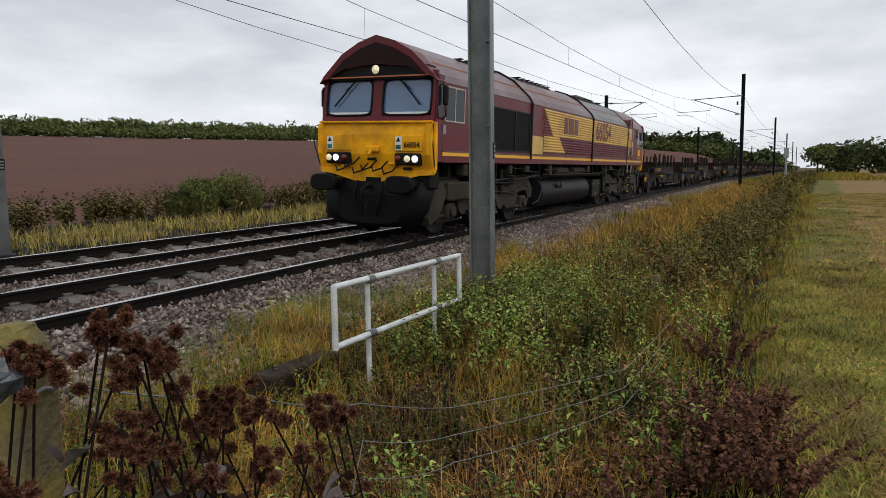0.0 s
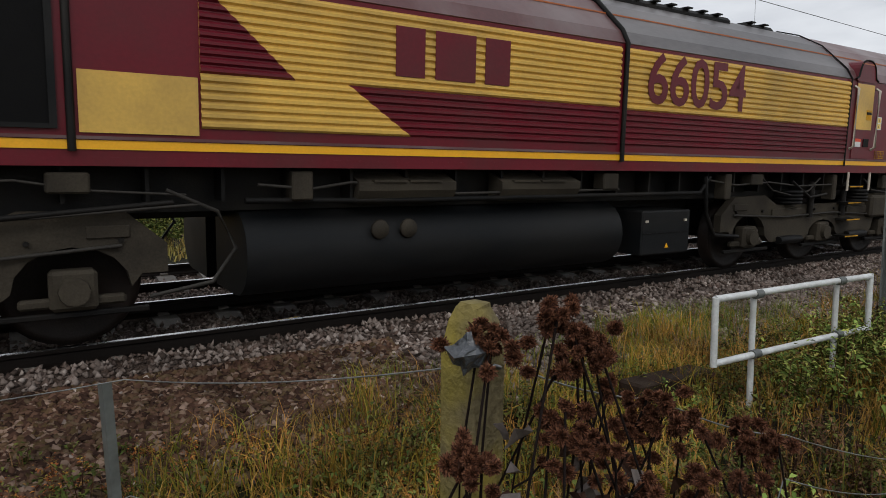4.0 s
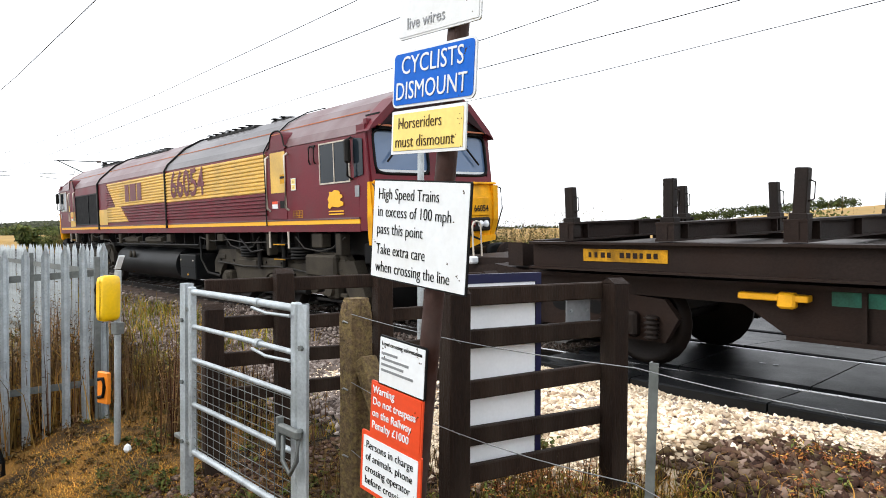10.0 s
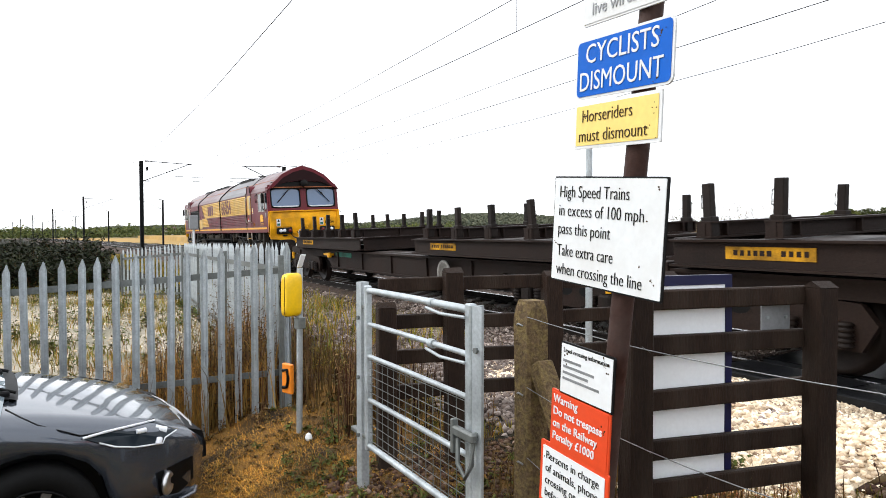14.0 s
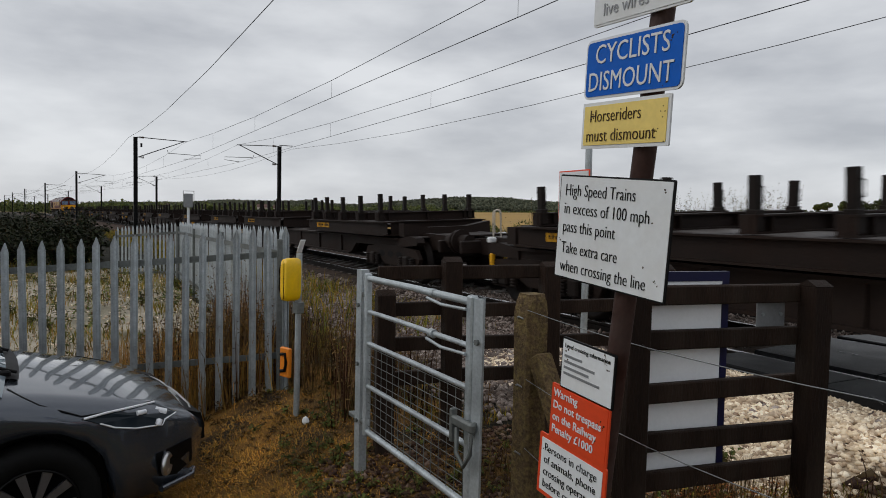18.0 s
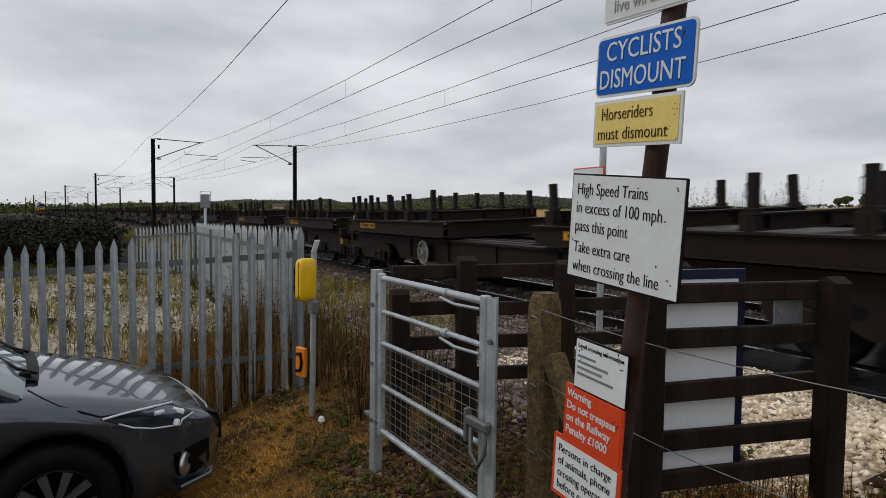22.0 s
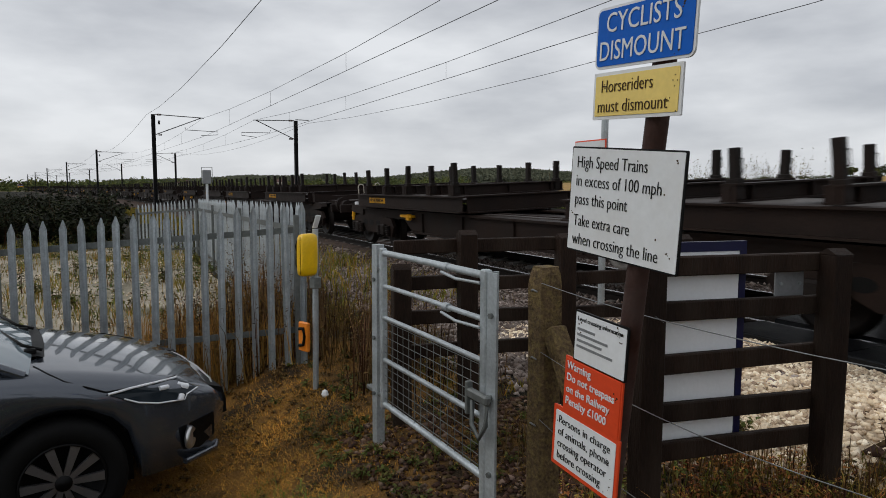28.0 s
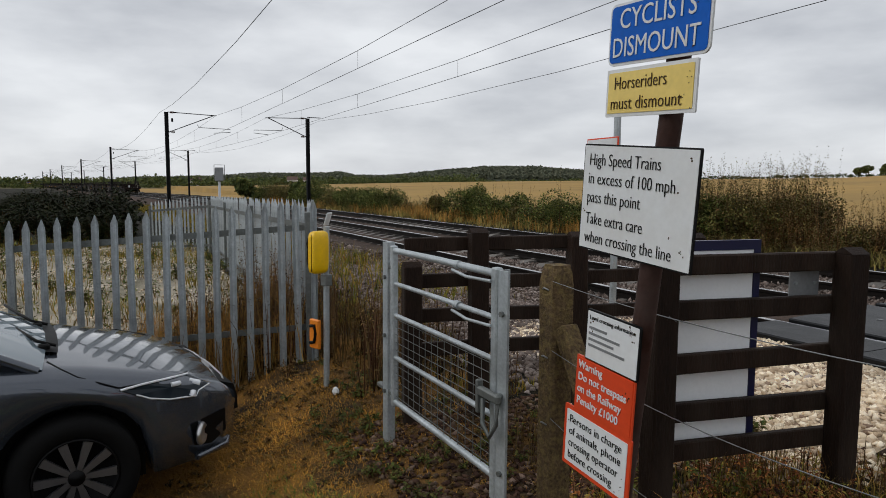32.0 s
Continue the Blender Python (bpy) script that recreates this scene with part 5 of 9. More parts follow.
# ---- bolster wagons: 15.5 m long, origin at mid length on the rails ----
def build_wagon():
    wagon = thing("bolster_wagon", "empty rust-brown bogie bolster wagon with upright stakes", "wagon", group="wagons of the train")
    for y in (-1.0, 1.0):
        g = Geo()
        g.prism([(-7.2, 0.78), (-7.2, 0.95), (7.2, 0.95), (7.2, 0.78), (4.6, 0.76), (4.2, 0.50), (-4.2, 0.50), (-4.6, 0.76)], y - 0.05, y + 0.05, "y")
        g.box(-7.2, 7.2, y - 0.12, y + 0.12, 0.93, 0.97)
        g.box(-4.2, 4.2, y - 0.10, y + 0.10, 0.48, 0.52)
        for x in (-3.6, -1.8, 0.0, 1.8, 3.6):
            g.box(x - 0.02, x + 0.02, y - 0.09, y + 0.09, 0.5, 0.94)
        part("side_sill", g, RUST, wagon, "deep rust-brown side sill")
    g = Geo()
    g.box(-7.2, 7.2, -0.28, 0.28, 0.72, 0.93)
    for x in (-7.1, -5.2, -3.5, -1.8, 0, 1.8, 3.5, 5.2, 7.1):
        g.box(x - 0.06, x + 0.06, -1.0, 1.0, 0.78, 0.94)
    part("centre_frame", g, DARKSTEEL, wagon, "centre sill and cross members")
    for y in (-0.78, -0.52, 0.52, 0.78):
        part("deck_rail", Geo().box(-1.5, 1.7, y - 0.06, y + 0.06, 0.945, 0.985, 0.006), DECK if abs(y) > 0.6 else RUST, wagon, "narrow lengthwise deck plate")
    for x in (-3.0, -0.9, 1.4, 3.3):
        g = Geo()
        g.box(x - 0.35, x + 0.35, -0.8, 0.8, 0.42, 0.7, 0.03)
        g.cyl((x + 0.4, -0.4, 0.56), (x + 0.75, -0.4, 0.56), 0.12, 0.12, 10)
        part("brake_gear", g, DARKSTEEL, wagon)
    for x0, x1, bol in ((-6.95, -1.45, (-6.45, -5.25, -4.05, -2.85, -1.85)), (1.65, 6.95, (2.2, 3.35, 4.5, 5.65, 6.5))):
        g = Geo()
        g.box(x0 + 0.09, x1 - 0.09, -1.15, 1.15, 1.2, 1.26)
        bed = part("raised_bed", g, DECK, wagon, "raised bed with a wet steel floor")
        for y in (-1.24, 1.24):
            part("side_girder", Geo().prism([(y - 0.09, 1.02), (y + 0.09, 1.02), (y + 0.09, 1.045), (y + 0.012, 1.045), (y + 0.012, 1.30), (y + 0.09, 1.30), (y + 0.09, 1.325), (y - 0.09, 1.325), (y - 0.09, 1.30), (y - 0.012, 1.30), (y - 0.012, 1.045), (y - 0.09, 1.045)], x0, x1), RUST, bed, "rolled steel side girder")
        for x in (x0, x1):
            part("end_girder", Geo().prism([(x - 0.09, 1.01), (x + 0.09, 1.01), (x + 0.09, 1.035), (x + 0.012, 1.035), (x + 0.012, 1.31), (x + 0.09, 1.31), (x + 0.09, 1.335), (x - 0.09, 1.335), (x - 0.09, 1.31), (x - 0.012, 1.31), (x - 0.012, 1.035), (x - 0.09, 1.035)], -1.15, 1.15, "y"), RUST, bed, "rolled steel end girder")
        for x in bol:
            g = Geo()
            zb, zt = 1.335, 1.525 + random.uniform(-0.015, 0.015)
            g.prism([(x - 0.10, zb), (x + 0.10, zb), (x + 0.10, zb + 0.02), (x + 0.03, zb + 0.02), (x + 0.03, zt - 0.02), (x + 0.10, zt - 0.02), (x + 0.10, zt), (x - 0.10, zt), (x - 0.10, zt - 0.02), (x - 0.03, zt - 0.02), (x - 0.03, zb + 0.02), (x - 0.10, zb + 0.02)], -1.28, 1.28, "y")
            for y in (-1.26, -1.0, 0.0, 1.0, 1.26):
                g.box(x - 0.095, x + 0.095, y - 0.012, y + 0.012, zb + 0.02, zt - 0.02)
            bo = part("bolster", g, RUST, wagon, "rolled steel cross bolster")
            for sy in (-1, 1):
                g = Geo()
                m = Matrix.Translation((x, sy * 1.17, zt)) @ pose(0, 0, 0, random.uniform(-2, 2), random.uniform(-4, 4), 0)
                h = 0.40 + random.uniform(-0.03, 0.03)
                g.box(-0.055, 0.055, -0.045, 0.045, -0.17, h, 0.008, m)
                g.box(-0.075, 0.075, -0.06, 0.06, -0.17, 0.05, 0.006, m)
                g.tube([m @ Vector(q) for q in ((0.05, 0, h - 0.10), (0.10, 0, h - 0.12), (0.10, 0, h - 0.26), (0.05, 0, h - 0.28))], 0.008, 5)
                part("stake", g, DARKSTEEL, bo, "upright steel stake")
        for sy in (-1, 1):
            p0 = x0 + 0.72 if sy < 0 else x1 - 1.72
            pl = part("placard", Geo().box(p0, p0 + 1.0, sy * 1.2575 - 0.0045, sy * 1.2575 + 0.0045, 1.12, 1.25), PLACARD, bed, "worn yellow data panel")
            for k in (0, 1, 2, 3, 5, 6, 7, 8, 9, 10):
                q = p0 + 0.07 + 0.078 * k
                part("placard_mark", Geo().box(q, q + random.choice((0.035, 0.045, 0.05)), sy * 1.264 - 0.002, sy * 1.264 + 0.002, 1.16, 1.215), RUST, pl)
    for e in (-1, 1):
        g = Geo()
        for y in (-0.85, 0.85):
            g.prism([(e * 6.9, 0.95), (e * 6.9, 1.2), (e * 7.3, 1.1), (e * 7.55, 0.98), (e * 7.55, 0.8), (e * 7.0, 0.8)], y - 0.05, y + 0.05, "y")
        g.box(e * 7.15, e * 7.3, -1.15, 1.15, 0.78, 1.05, 0.01)
        part("end_beam", g, RUST, wagon, "sloping end framing")
        for sy in (-1, 1):
            g = Geo()
            g.cyl((e * 7.25, sy * 0.87, 0.92), (e * 7.55, sy * 0.87, 0.92), 0.1, 0.09, 10)
            g.cyl((e * 7.5, sy * 0.87, 0.92), (e * 7.7, sy * 0.87, 0.92), 0.06, 0.06, 8)
            g.cyl((e * 7.68, sy * 0.87, 0.92), (e * 7.72, sy * 0.87, 0.92), 0.2, 0.2, 14)
            part("buffer", g, DARKSTEEL, wagon, "round-headed buffer")
        g = Geo()
        g.box(e * 7.14, e * 7.21, -1.12, -1.03, 0.68, 0.84, 0.015)
        g.cyl((e * 7.18, -1.08, 0.62), (e * 7.18, -1.08, 0.69), 0.04, 0.04, 8)
        part("brake_cock", g, STRIPE, wagon, "yellow brake cock")
        g = Geo()
        g.tube([(e * 7.26, -0.45, 1.0), (e * 7.3, -0.5, 1.38), (e * 7.3, -0.62, 1.42), (e * 7.3, -0.74, 1.38), (e * 7.26, -0.78, 1.0)], 0.016, 6)
        part("grab_rail", g, HANDRAIL, wagon, "pale looped grab rail")
        bx = e * 6.25
        bogie = part("bogie", Geo().box(bx - 1.1, bx + 1.1, -0.8, 0.8, 0.5, 0.7, 0.04), DARKSTEEL, wagon, "two-axle cast bogie")
        for sy in (-1, 1):
            g = Geo()
            pr = [(-1.45, 0.55), (-1.3, 0.74), (-0.5, 0.80), (0.5, 0.80), (1.3, 0.74), (1.45, 0.55), (1.3, 0.3), (0.85, 0.3), (0.62, 0.5), (0.3, 0.36), (-0.3, 0.36), (-0.62, 0.5), (-0.85, 0.3), (-1.3, 0.3)]
            g.prism([(bx + a, b) for a, b in pr], sy * 0.98, sy * 1.06, "y")
            part("side_frame", g, RUST, bogie, "rusty cast side frame")
            # Flat black ovals paint the dark inside of the frame's lightening holes.
            for dx in (-0.45, 0.0, 0.45):
                g = Geo()
                oval = [(bx + dx + 0.15 * math.cos(2 * math.pi * k / 14), 0.6 + 0.075 * math.sin(2 * math.pi * k / 14)) for k in range(14)]
                g.prism(oval, sy * 1.058, sy * 1.0635, "y")
                part("frame_hole", g, BLACK, bogie)
            for dx in (-0.9, 0.9):
                g = Geo()
                g.box(bx + dx - 0.12, bx + dx + 0.12, sy * 1.04, sy * 1.16, 0.34, 0.6, 0.03)
                part("axle_box", g, DARKSTEEL, bogie)
                for k in (-0.27, 0.27):
                    prof = [(r, q * 0.05 + z) for q in range(5) for r, z in ((0.055, 0.0), (0.085, 0.018), (0.055, 0.04))]
                    part("coil_spring", Geo().lathe(prof, 10, "z", (bx + dx + k, sy * 1.09, 0.33)), DARKSTEEL, bogie)
    for sy in (-1, 1):
        g = Geo()
        c = (2.73, sy * 1.18, 0.67)
        g.lathe([(0.20, -0.014), (0.25, -0.014), (0.255, 0.0), (0.25, 0.014), (0.20, 0.014), (0.195, 0.0), (0.20, -0.014)], 28, "y", c)
        for a in (0.5, 2.6, 4.7):
            g.tube([(2.73, sy * 1.16, 0.67), (2.73 + 0.21 * math.cos(a), sy * 1.18, 0.67 + 0.21 * math.sin(a))], 0.02, 5)
        g.cyl((2.73, sy * 1.0, 0.67), (2.73, sy * 1.2, 0.67), 0.045, 0.045, 10)
        part("brake_wheel", g, WHEELGREY, wagon, "grey spoked handbrake wheel")
    g = Geo()
    g.box(-4.6, -4.0, -1.16, -1.05, 0.82, 0.88, 0.01)
    g.box(-4.25, -4.1, -1.18, -1.08, 0.76, 0.9, 0.02)
    part("release_handle", g, STRIPE, wagon, "yellow brake lever")
    wheel = Geo()
    for sy in (-1, 1):
        wheel.lathe([(0.0, sy * 0.68), (0.49, sy * 0.68), (0.49, sy * 0.70), (0.46, sy * 0.72), (0.455, sy * 0.81), (0.40, sy * 0.81), (0.36, sy * 0.78), (0.14, sy * 0.78), (0.12, sy * 0.85), (0.0, sy * 0.85)], 24, "y")
    wheel.cyl((0, -0.7, 0), (0, 0.7, 0), 0.08, 0.08, 8)
    me = wheel.mesh("wheelset")
    for x in (-7.15, -5.35, 5.35, 7.15):
        part("wheelset", me, DARKSTEEL, wagon, "", pose(x, 0, 0.46))
    return wagon


def runner_end(wagon):
    """The longer sloping drawgear end that each pair of wagons has at both its outer ends."""
    for c in list(wagon.children):
        mid = sum(v.co.x for v in c.data.vertices) / len(c.data.vertices) + c.matrix_basis.translation.x
        if mid > -5.0:
            continue
        if c.name.startswith(("buffer", "end_beam", "grab_rail")):
            bpy.data.objects.remove(c)
        elif c.name.startswith(("bogie", "wheelset")):
            c.location.x -= 0.44
        elif c.name.startswith("brake_cock"):
            c.location.x -= 0.82
    g = Geo()
    for y in (-0.62, 0.62):
        g.prism([(-7.1, 0.74), (-7.1, 1.02), (-7.7, 1.08), (-8.6, 1.06), (-9.1, 1.02), (-9.1, 0.74)], y - 0.06, y + 0.06, "y")
    g.box(-9.12, -9.0, -1.1, 1.1, 0.76, 1.0, 0.02)
    g.box(-9.0, -7.95, -0.62, 0.62, 1.04, 1.07)
    part("runner_frame", g, RUST, wagon, "long sloping drawgear frame")
    for y in (-1.0, 1.0):
        g = Geo()
        g.prism([(-7.2, 0.78), (-8.05, 0.84), (-8.12, 0.90), (-8.05, 1.0), (-7.75, 1.03), (-7.2, 0.96)], y - 0.09, y + 0.09, "y")
        part("sill_end", g, RUST, wagon, "rounded end of the side sill")
    part("end_deck", Geo().box(-7.9, -6.97, -0.95, 0.95, 0.985, 1.015), DECK, wagon)
    g = Geo()
    g.prism([(-1.1, 1.02), (-1.1, 1.3), (-0.5, 1.2), (0.5, 1.2), (1.1, 1.3), (1.1, 1.02)], -7.5, -7.26)
    part("end_bolster", g, RUST, wagon, "low dished bolster without stakes")
    part("grab_rail", Geo().tube([(-8.55, -0.54, 1.05), (-8.56, -0.54, 1.50), (-8.56, -0.57, 1.55), (-8.56, -0.62, 1.565), (-8.56, -0.67, 1.55), (-8.56, -0.70, 1.50), (-8.55, -0.70, 1.0)], 0.014, 6), HANDRAIL, wagon, "pale looped grab rail")
    part("end_plate", Geo().box(-8.60, -8.46, -0.82, -0.68, 0.98, 1.08, 0.02), SIGNWHITE, wagon, "scuffed white end plate")
    for sy in (-1, 1):
        g = Geo()
        g.cyl((-9.1, sy * 0.87, 0.98), (-9.42, sy * 0.87, 0.98), 0.13, 0.12, 12)
        g.cyl((-9.40, sy * 0.87, 0.98), (-9.45, sy * 0.87, 0.98), 0.22, 0.22, 14)
        part("buffer", g, RUST, wagon, "rusty round buffer")


locomotive, loco_wheels = build_loco()
wagons = [build_wagon()]
runner_end(wagons[0])
for _ in range(27):
    wagons.append(copy_thing(wagons[0], pose(0, 0, 0)))
part("paint_patch", Geo().box(-3.85, -2.6, -1.058, -1.051, 0.8, 0.92), GREENPAINT, wagons[0], "faded green paint patch")


def tail_lamp(wagon):
    lamp = part("tail_lamp", Geo().box(-9.26, -9.13, 0.42, 0.60, 1.06, 1.36, 0.02), SIGNWHITE, wagon, "white tail lamp box on the last wagon")
    part("lamp_lens", Geo().lathe([(0.0, 0), (0.06, 0.0), (0.05, -0.02), (0.0, -0.03)], 12, "x", (-9.26, 0.51, 1.27)), TAIL, lamp, "red lens")
    part("lamp_bracket", Geo().box(-9.18, -9.125, 0.48, 0.54, 0.9, 1.06), DARKSTEEL, lamp)


tail_lamp(wagons[-1])


def Zg(x, y):
    return float(land(x, y))


# ---- the level crossing deck and its stone approach ----
def build_crossing():
    deck = tagged(thing("crossing_deck", "wet black rubber crossing panels between and beside the rails", "crossing deck"), kind="structure")
    zones = ((5.95, 6.66, 0.0, 0.0), (6.84, 8.15, 0.005, CANT), (8.34, 10.05, CANT, 0.0), (10.24, 11.55, 0.005, CANT), (11.74, 12.35, CANT, 0.02))
    for s0, s1, z0, z1 in zones:
        for i in range(3):
            x0, x1 = -5.45 + i * 1.31, -5.45 + (i + 1) * 1.31 - 0.015
            g = Geo()
            b = float(bend((x0 + x1) / 2))
            g.prism([(s0 + b, z0 - 0.12), (s0 + b, z0 - 0.015), (s0 + b + 0.02, z0 - 0.003), (s1 + b - 0.02, z1 - 0.003), (s1 + b, z1 - 0.015), (s1 + b, z1 - 0.12)], x0, x1)
            pn = part("rubber_panel", g, RUBBER, deck)
            if s1 - s0 > 1:
                g = Geo()
                for d in (-0.07, 0.07):
                    g.box((x0 + x1) / 2 + d - 0.03, (x0 + x1) / 2 + d + 0.03, (s0 + s1) / 2 + b - 0.012, (s0 + s1) / 2 + b + 0.012, (z0 + z1) / 2 + 0.0015, (z0 + z1) / 2 + 0.005)
                part("lifting_slot", g, SIGNBACK, pn, "pale lifting slots")
    for s0, s1, z in ((6.84, 8.15, 0.03), (10.24, 11.55, 0.03)):
        g = Geo()
        b = float(bend(-1.4))
        g.add([(-1.52, s0 + b, z), (-1.52, s1 + b, z + 0.04), (-1.10, s1 + b - 0.15, -0.15), (-1.10, s0 + b + 0.15, -0.17), (-1.52, s0 + b, -0.17), (-1.52, s1 + b, -0.15)],
              [(0, 1, 2, 3), (0, 4, 5, 1), (0, 3, 4), (1, 5, 2), (4, 3, 2, 5)])
        part("end_ramp", g, SIGNBACK, deck, "pale sloping deflector plate")


build_crossing()


# ---- timber fence beside the path ----
def timber_post(name, x, y, top, w=0.15, cap=0.03, m=None):
    g = Geo()
    b = -0.3
    g.box(-w / 2, w / 2, -w / 2, w / 2, b, top - Zg(x, y) - cap, 0.006)
    z = top - Zg(x, y)
    g.add([(-w / 2, -w / 2, z - cap), (w / 2, -w / 2, z - cap), (w / 2, w / 2, z - cap), (-w / 2, w / 2, z - cap), (-w / 2, 0, z), (w / 2, 0, z)], [(0, 1, 5, 4), (2, 3, 4, 5), (0, 4, 3), (1, 2, 5), (0, 3, 2, 1)])
    return g


def build_timber_fence(points, tops, rails, label, w=0.15, half=0.05, back=0):
    fence = thing("timber_fence", label, "fence")
    for (x, y), top in zip(points, tops):
        ang = math.degrees(math.atan2(points[-1][1] - points[0][1], points[-1][0] - points[0][0]))
        part("post", timber_post("post", x, y, top, w), TIMBER, fence, "", pose(x, y, Zg(x, y), random.uniform(-1, 1), random.uniform(-1, 1), ang))
    for i in range(len(points) - 1):
        (x0, y0), (x1, y1) = points[i], points[i + 1]
        d = Vector((x1 - x0, y1 - y0, 0))
        ang = math.degrees(math.atan2(d.y, d.x))
        for z in rails:
            g = Geo()
            off = w + 0.028 if back else 0.0
            g.box(-0.03 if i == 0 else 0.0, d.length + (0.03 if i == len(points) - 2 else 0.0), -w / 2 - 0.035 + off, -w / 2 + 0.005 + off, -half, half, 0.006)
            part("rail", g, TIMBER, fence, "", pose(x0, y0, z + random.uniform(-0.012, 0.012), random.uniform(-1, 1), random.uniform(-0.7, 0.7), ang))
    return fence


build_timber_fence([(-4.24, 1.86), (-4.17, 2.29), (-4.02, 2.93), (-3.86, 3.75)], [0.97, 1.17, 1.14, 1.12], [1.074, 0.833, 0.619, 0.408], "dark creosoted post and rail fence along the crossing path", 0.11, 0.043, 1)
build_timber_fence([(-2.68, 2.36), (-2.51, 3.34)], [1.14, 1.15], [1.083, 0.878, 0.631, 0.419, 0.235], "dark creosoted fence panel backed with a white board", 0.108, 0.044, 1)
fa = math.degrees(math.atan2(0.98, 0.17))


def build_board():
    board = thing("white_board", "white panel with a navy edge fixed behind the timber rails", "board", pose(-2.68, 2.36, 0.24, 0, 0, fa))
    g = Geo()
    g.box(0.0, 0.555, 0.112, 0.13, 0.0, 0.90, 0.002)
    part("panel", g, BOARDWHITE, board)
    g = Geo()
    g.box(0.0, 0.59, 0.108, 0.134, 0.90, 0.945)
    g.box(0.555, 0.59, 0.108, 0.134, 0.0, 0.90)
    g.box(0.0, 0.59, 0.108, 0.134, -0.03, 0.0)
    part("trim", g, NAVY, board, "navy edge trim")
    pl = thing("galvanised_plate", "dull grey metal plate fixed between two fence rails", "plate", pose(-2.68, 2.36, 0.24, 0, 0, fa))
    part("plate", Geo().box(0.76, 0.93, 0.108, 0.116, 0.65, 0.82, 0.002), SIGNBACK, pl)
    for x in (0.79, 0.90):
        part("bolt", Geo().cyl((x, 0.098, 0.735), (x, 0.108, 0.735), 0.008, 0.008, 8), GALV, pl)


build_board()


# ---- pedestrian gate ----
def build_gate():
    h, l = Vector((-4.03, 1.63, 0)), Vector((-2.78, 1.655, 0))
    for p, top, lab, w in ((h, 1.115, "galvanised hinge post of the pedestrian gate", 0.05), (l, 1.097, "galvanised latch post of the pedestrian gate", 0.055)):
        post = thing("gate_post", lab, "gate post", pose(p.x, p.y, Zg(p.x, p.y), 0, 0.4, 11))
        w /= 2
        part("post", Geo().prism([(-w, -w), (w, -w), (w, -w + 0.008), (-w + 0.008, -w + 0.008), (-w + 0.008, w), (-w, w)] if p is l else [(-w, -w), (w, -w), (w, w), (-w, w)], -0.3, top - Zg(p.x, p.y), "z"), GALV, post)
        for z in (0.3, 0.62, 0.95):
            part("bolt", Geo().cyl((0, -w - 0.012, z), (0, -w, z), 0.012, 0.012, 6), GALVDARK, post)
    gate = thing("pedestrian_gate", "closed galvanised tubular gate with a wire-mesh lower half", "gate", pose(h.x, h.y, 0, 0, 0, math.degrees(math.atan2(l.y - h.y, l.x - h.x))))
    L = (l - h).length
    a, b = 0.085, L - 0.075
    bars = [(1.074, 0.0165), (0.892, 0.012), (0.717, 0.0125), (0.48, 0.0135), (0.228, 0.017)]
    for z, r in bars:
        g = Geo()
        g.tube([(a, 0, z), ((a + b) / 2, 0, z + 0.002), (b, 0, z)], r, 10)
        part("bar", g, GALV, gate)
    for x, w in ((a, 0.02), (b, 0.022)):
        part("stile", Geo().box(x - w, x + w, -0.018, 0.018, 0.13 if x == b else 0.2, 1.10, 0.006), GALV, gate)
    for z in (1.074, 0.892):
        part("bar_sleeve", Geo().cyl((b - 0.36, 0, z), (b - 0.32, 0, z), 0.02, 0.02, 10), GALV, gate)
        part("spring_bar", Geo().tube([(b - 0.34, -0.03, z - 0.02), (b - 0.18, -0.045, z - 0.03), (b, -0.03, z - 0.028)], 0.007, 6), GALV, gate, "thin sprung wire")
    for i in range(11):
        z = 0.262 + i * 0.0435
        part("mesh_wire", Geo().tube([(a, 0.0, z), (b, 0.0, z)], 0.002, 4), GALVDARK, gate)
    for i in range(15):
        x = a + 0.05 + i * (b - a - 0.1) / 14
        part("mesh_wire", Geo().tube([(x, 0.0, 0.24), (x, 0.0, 0.71)], 0.002, 4), GALVDARK, gate)
    g = Geo()
    g.box(b - 0.06, b + 0.10, -0.06, -0.03, 0.565, 0.605, 0.008)
    g.box(b - 0.07, b - 0.05, -0.06, -0.03, 0.49, 0.63, 0.004)
    g.tube([(b - 0.02, -0.05, 0.56), (b + 0.01, -0.07, 0.47), (b + 0.05, -0.06, 0.42), (b + 0.085, -0.05, 0.48), (b + 0.08, -0.04, 0.57)], 0.010, 6)
    part("latch", g, GALVDARK, gate, "dark sprung latch with a loop of chain")
    for z in (0.27, 0.98):
        part("hinge", Geo().box(-0.14 if z < 0.5 else -0.03, 0.09, -0.018, 0.018, z - 0.012, z + 0.012, 0.004), GALVDARK, gate)


build_gate()


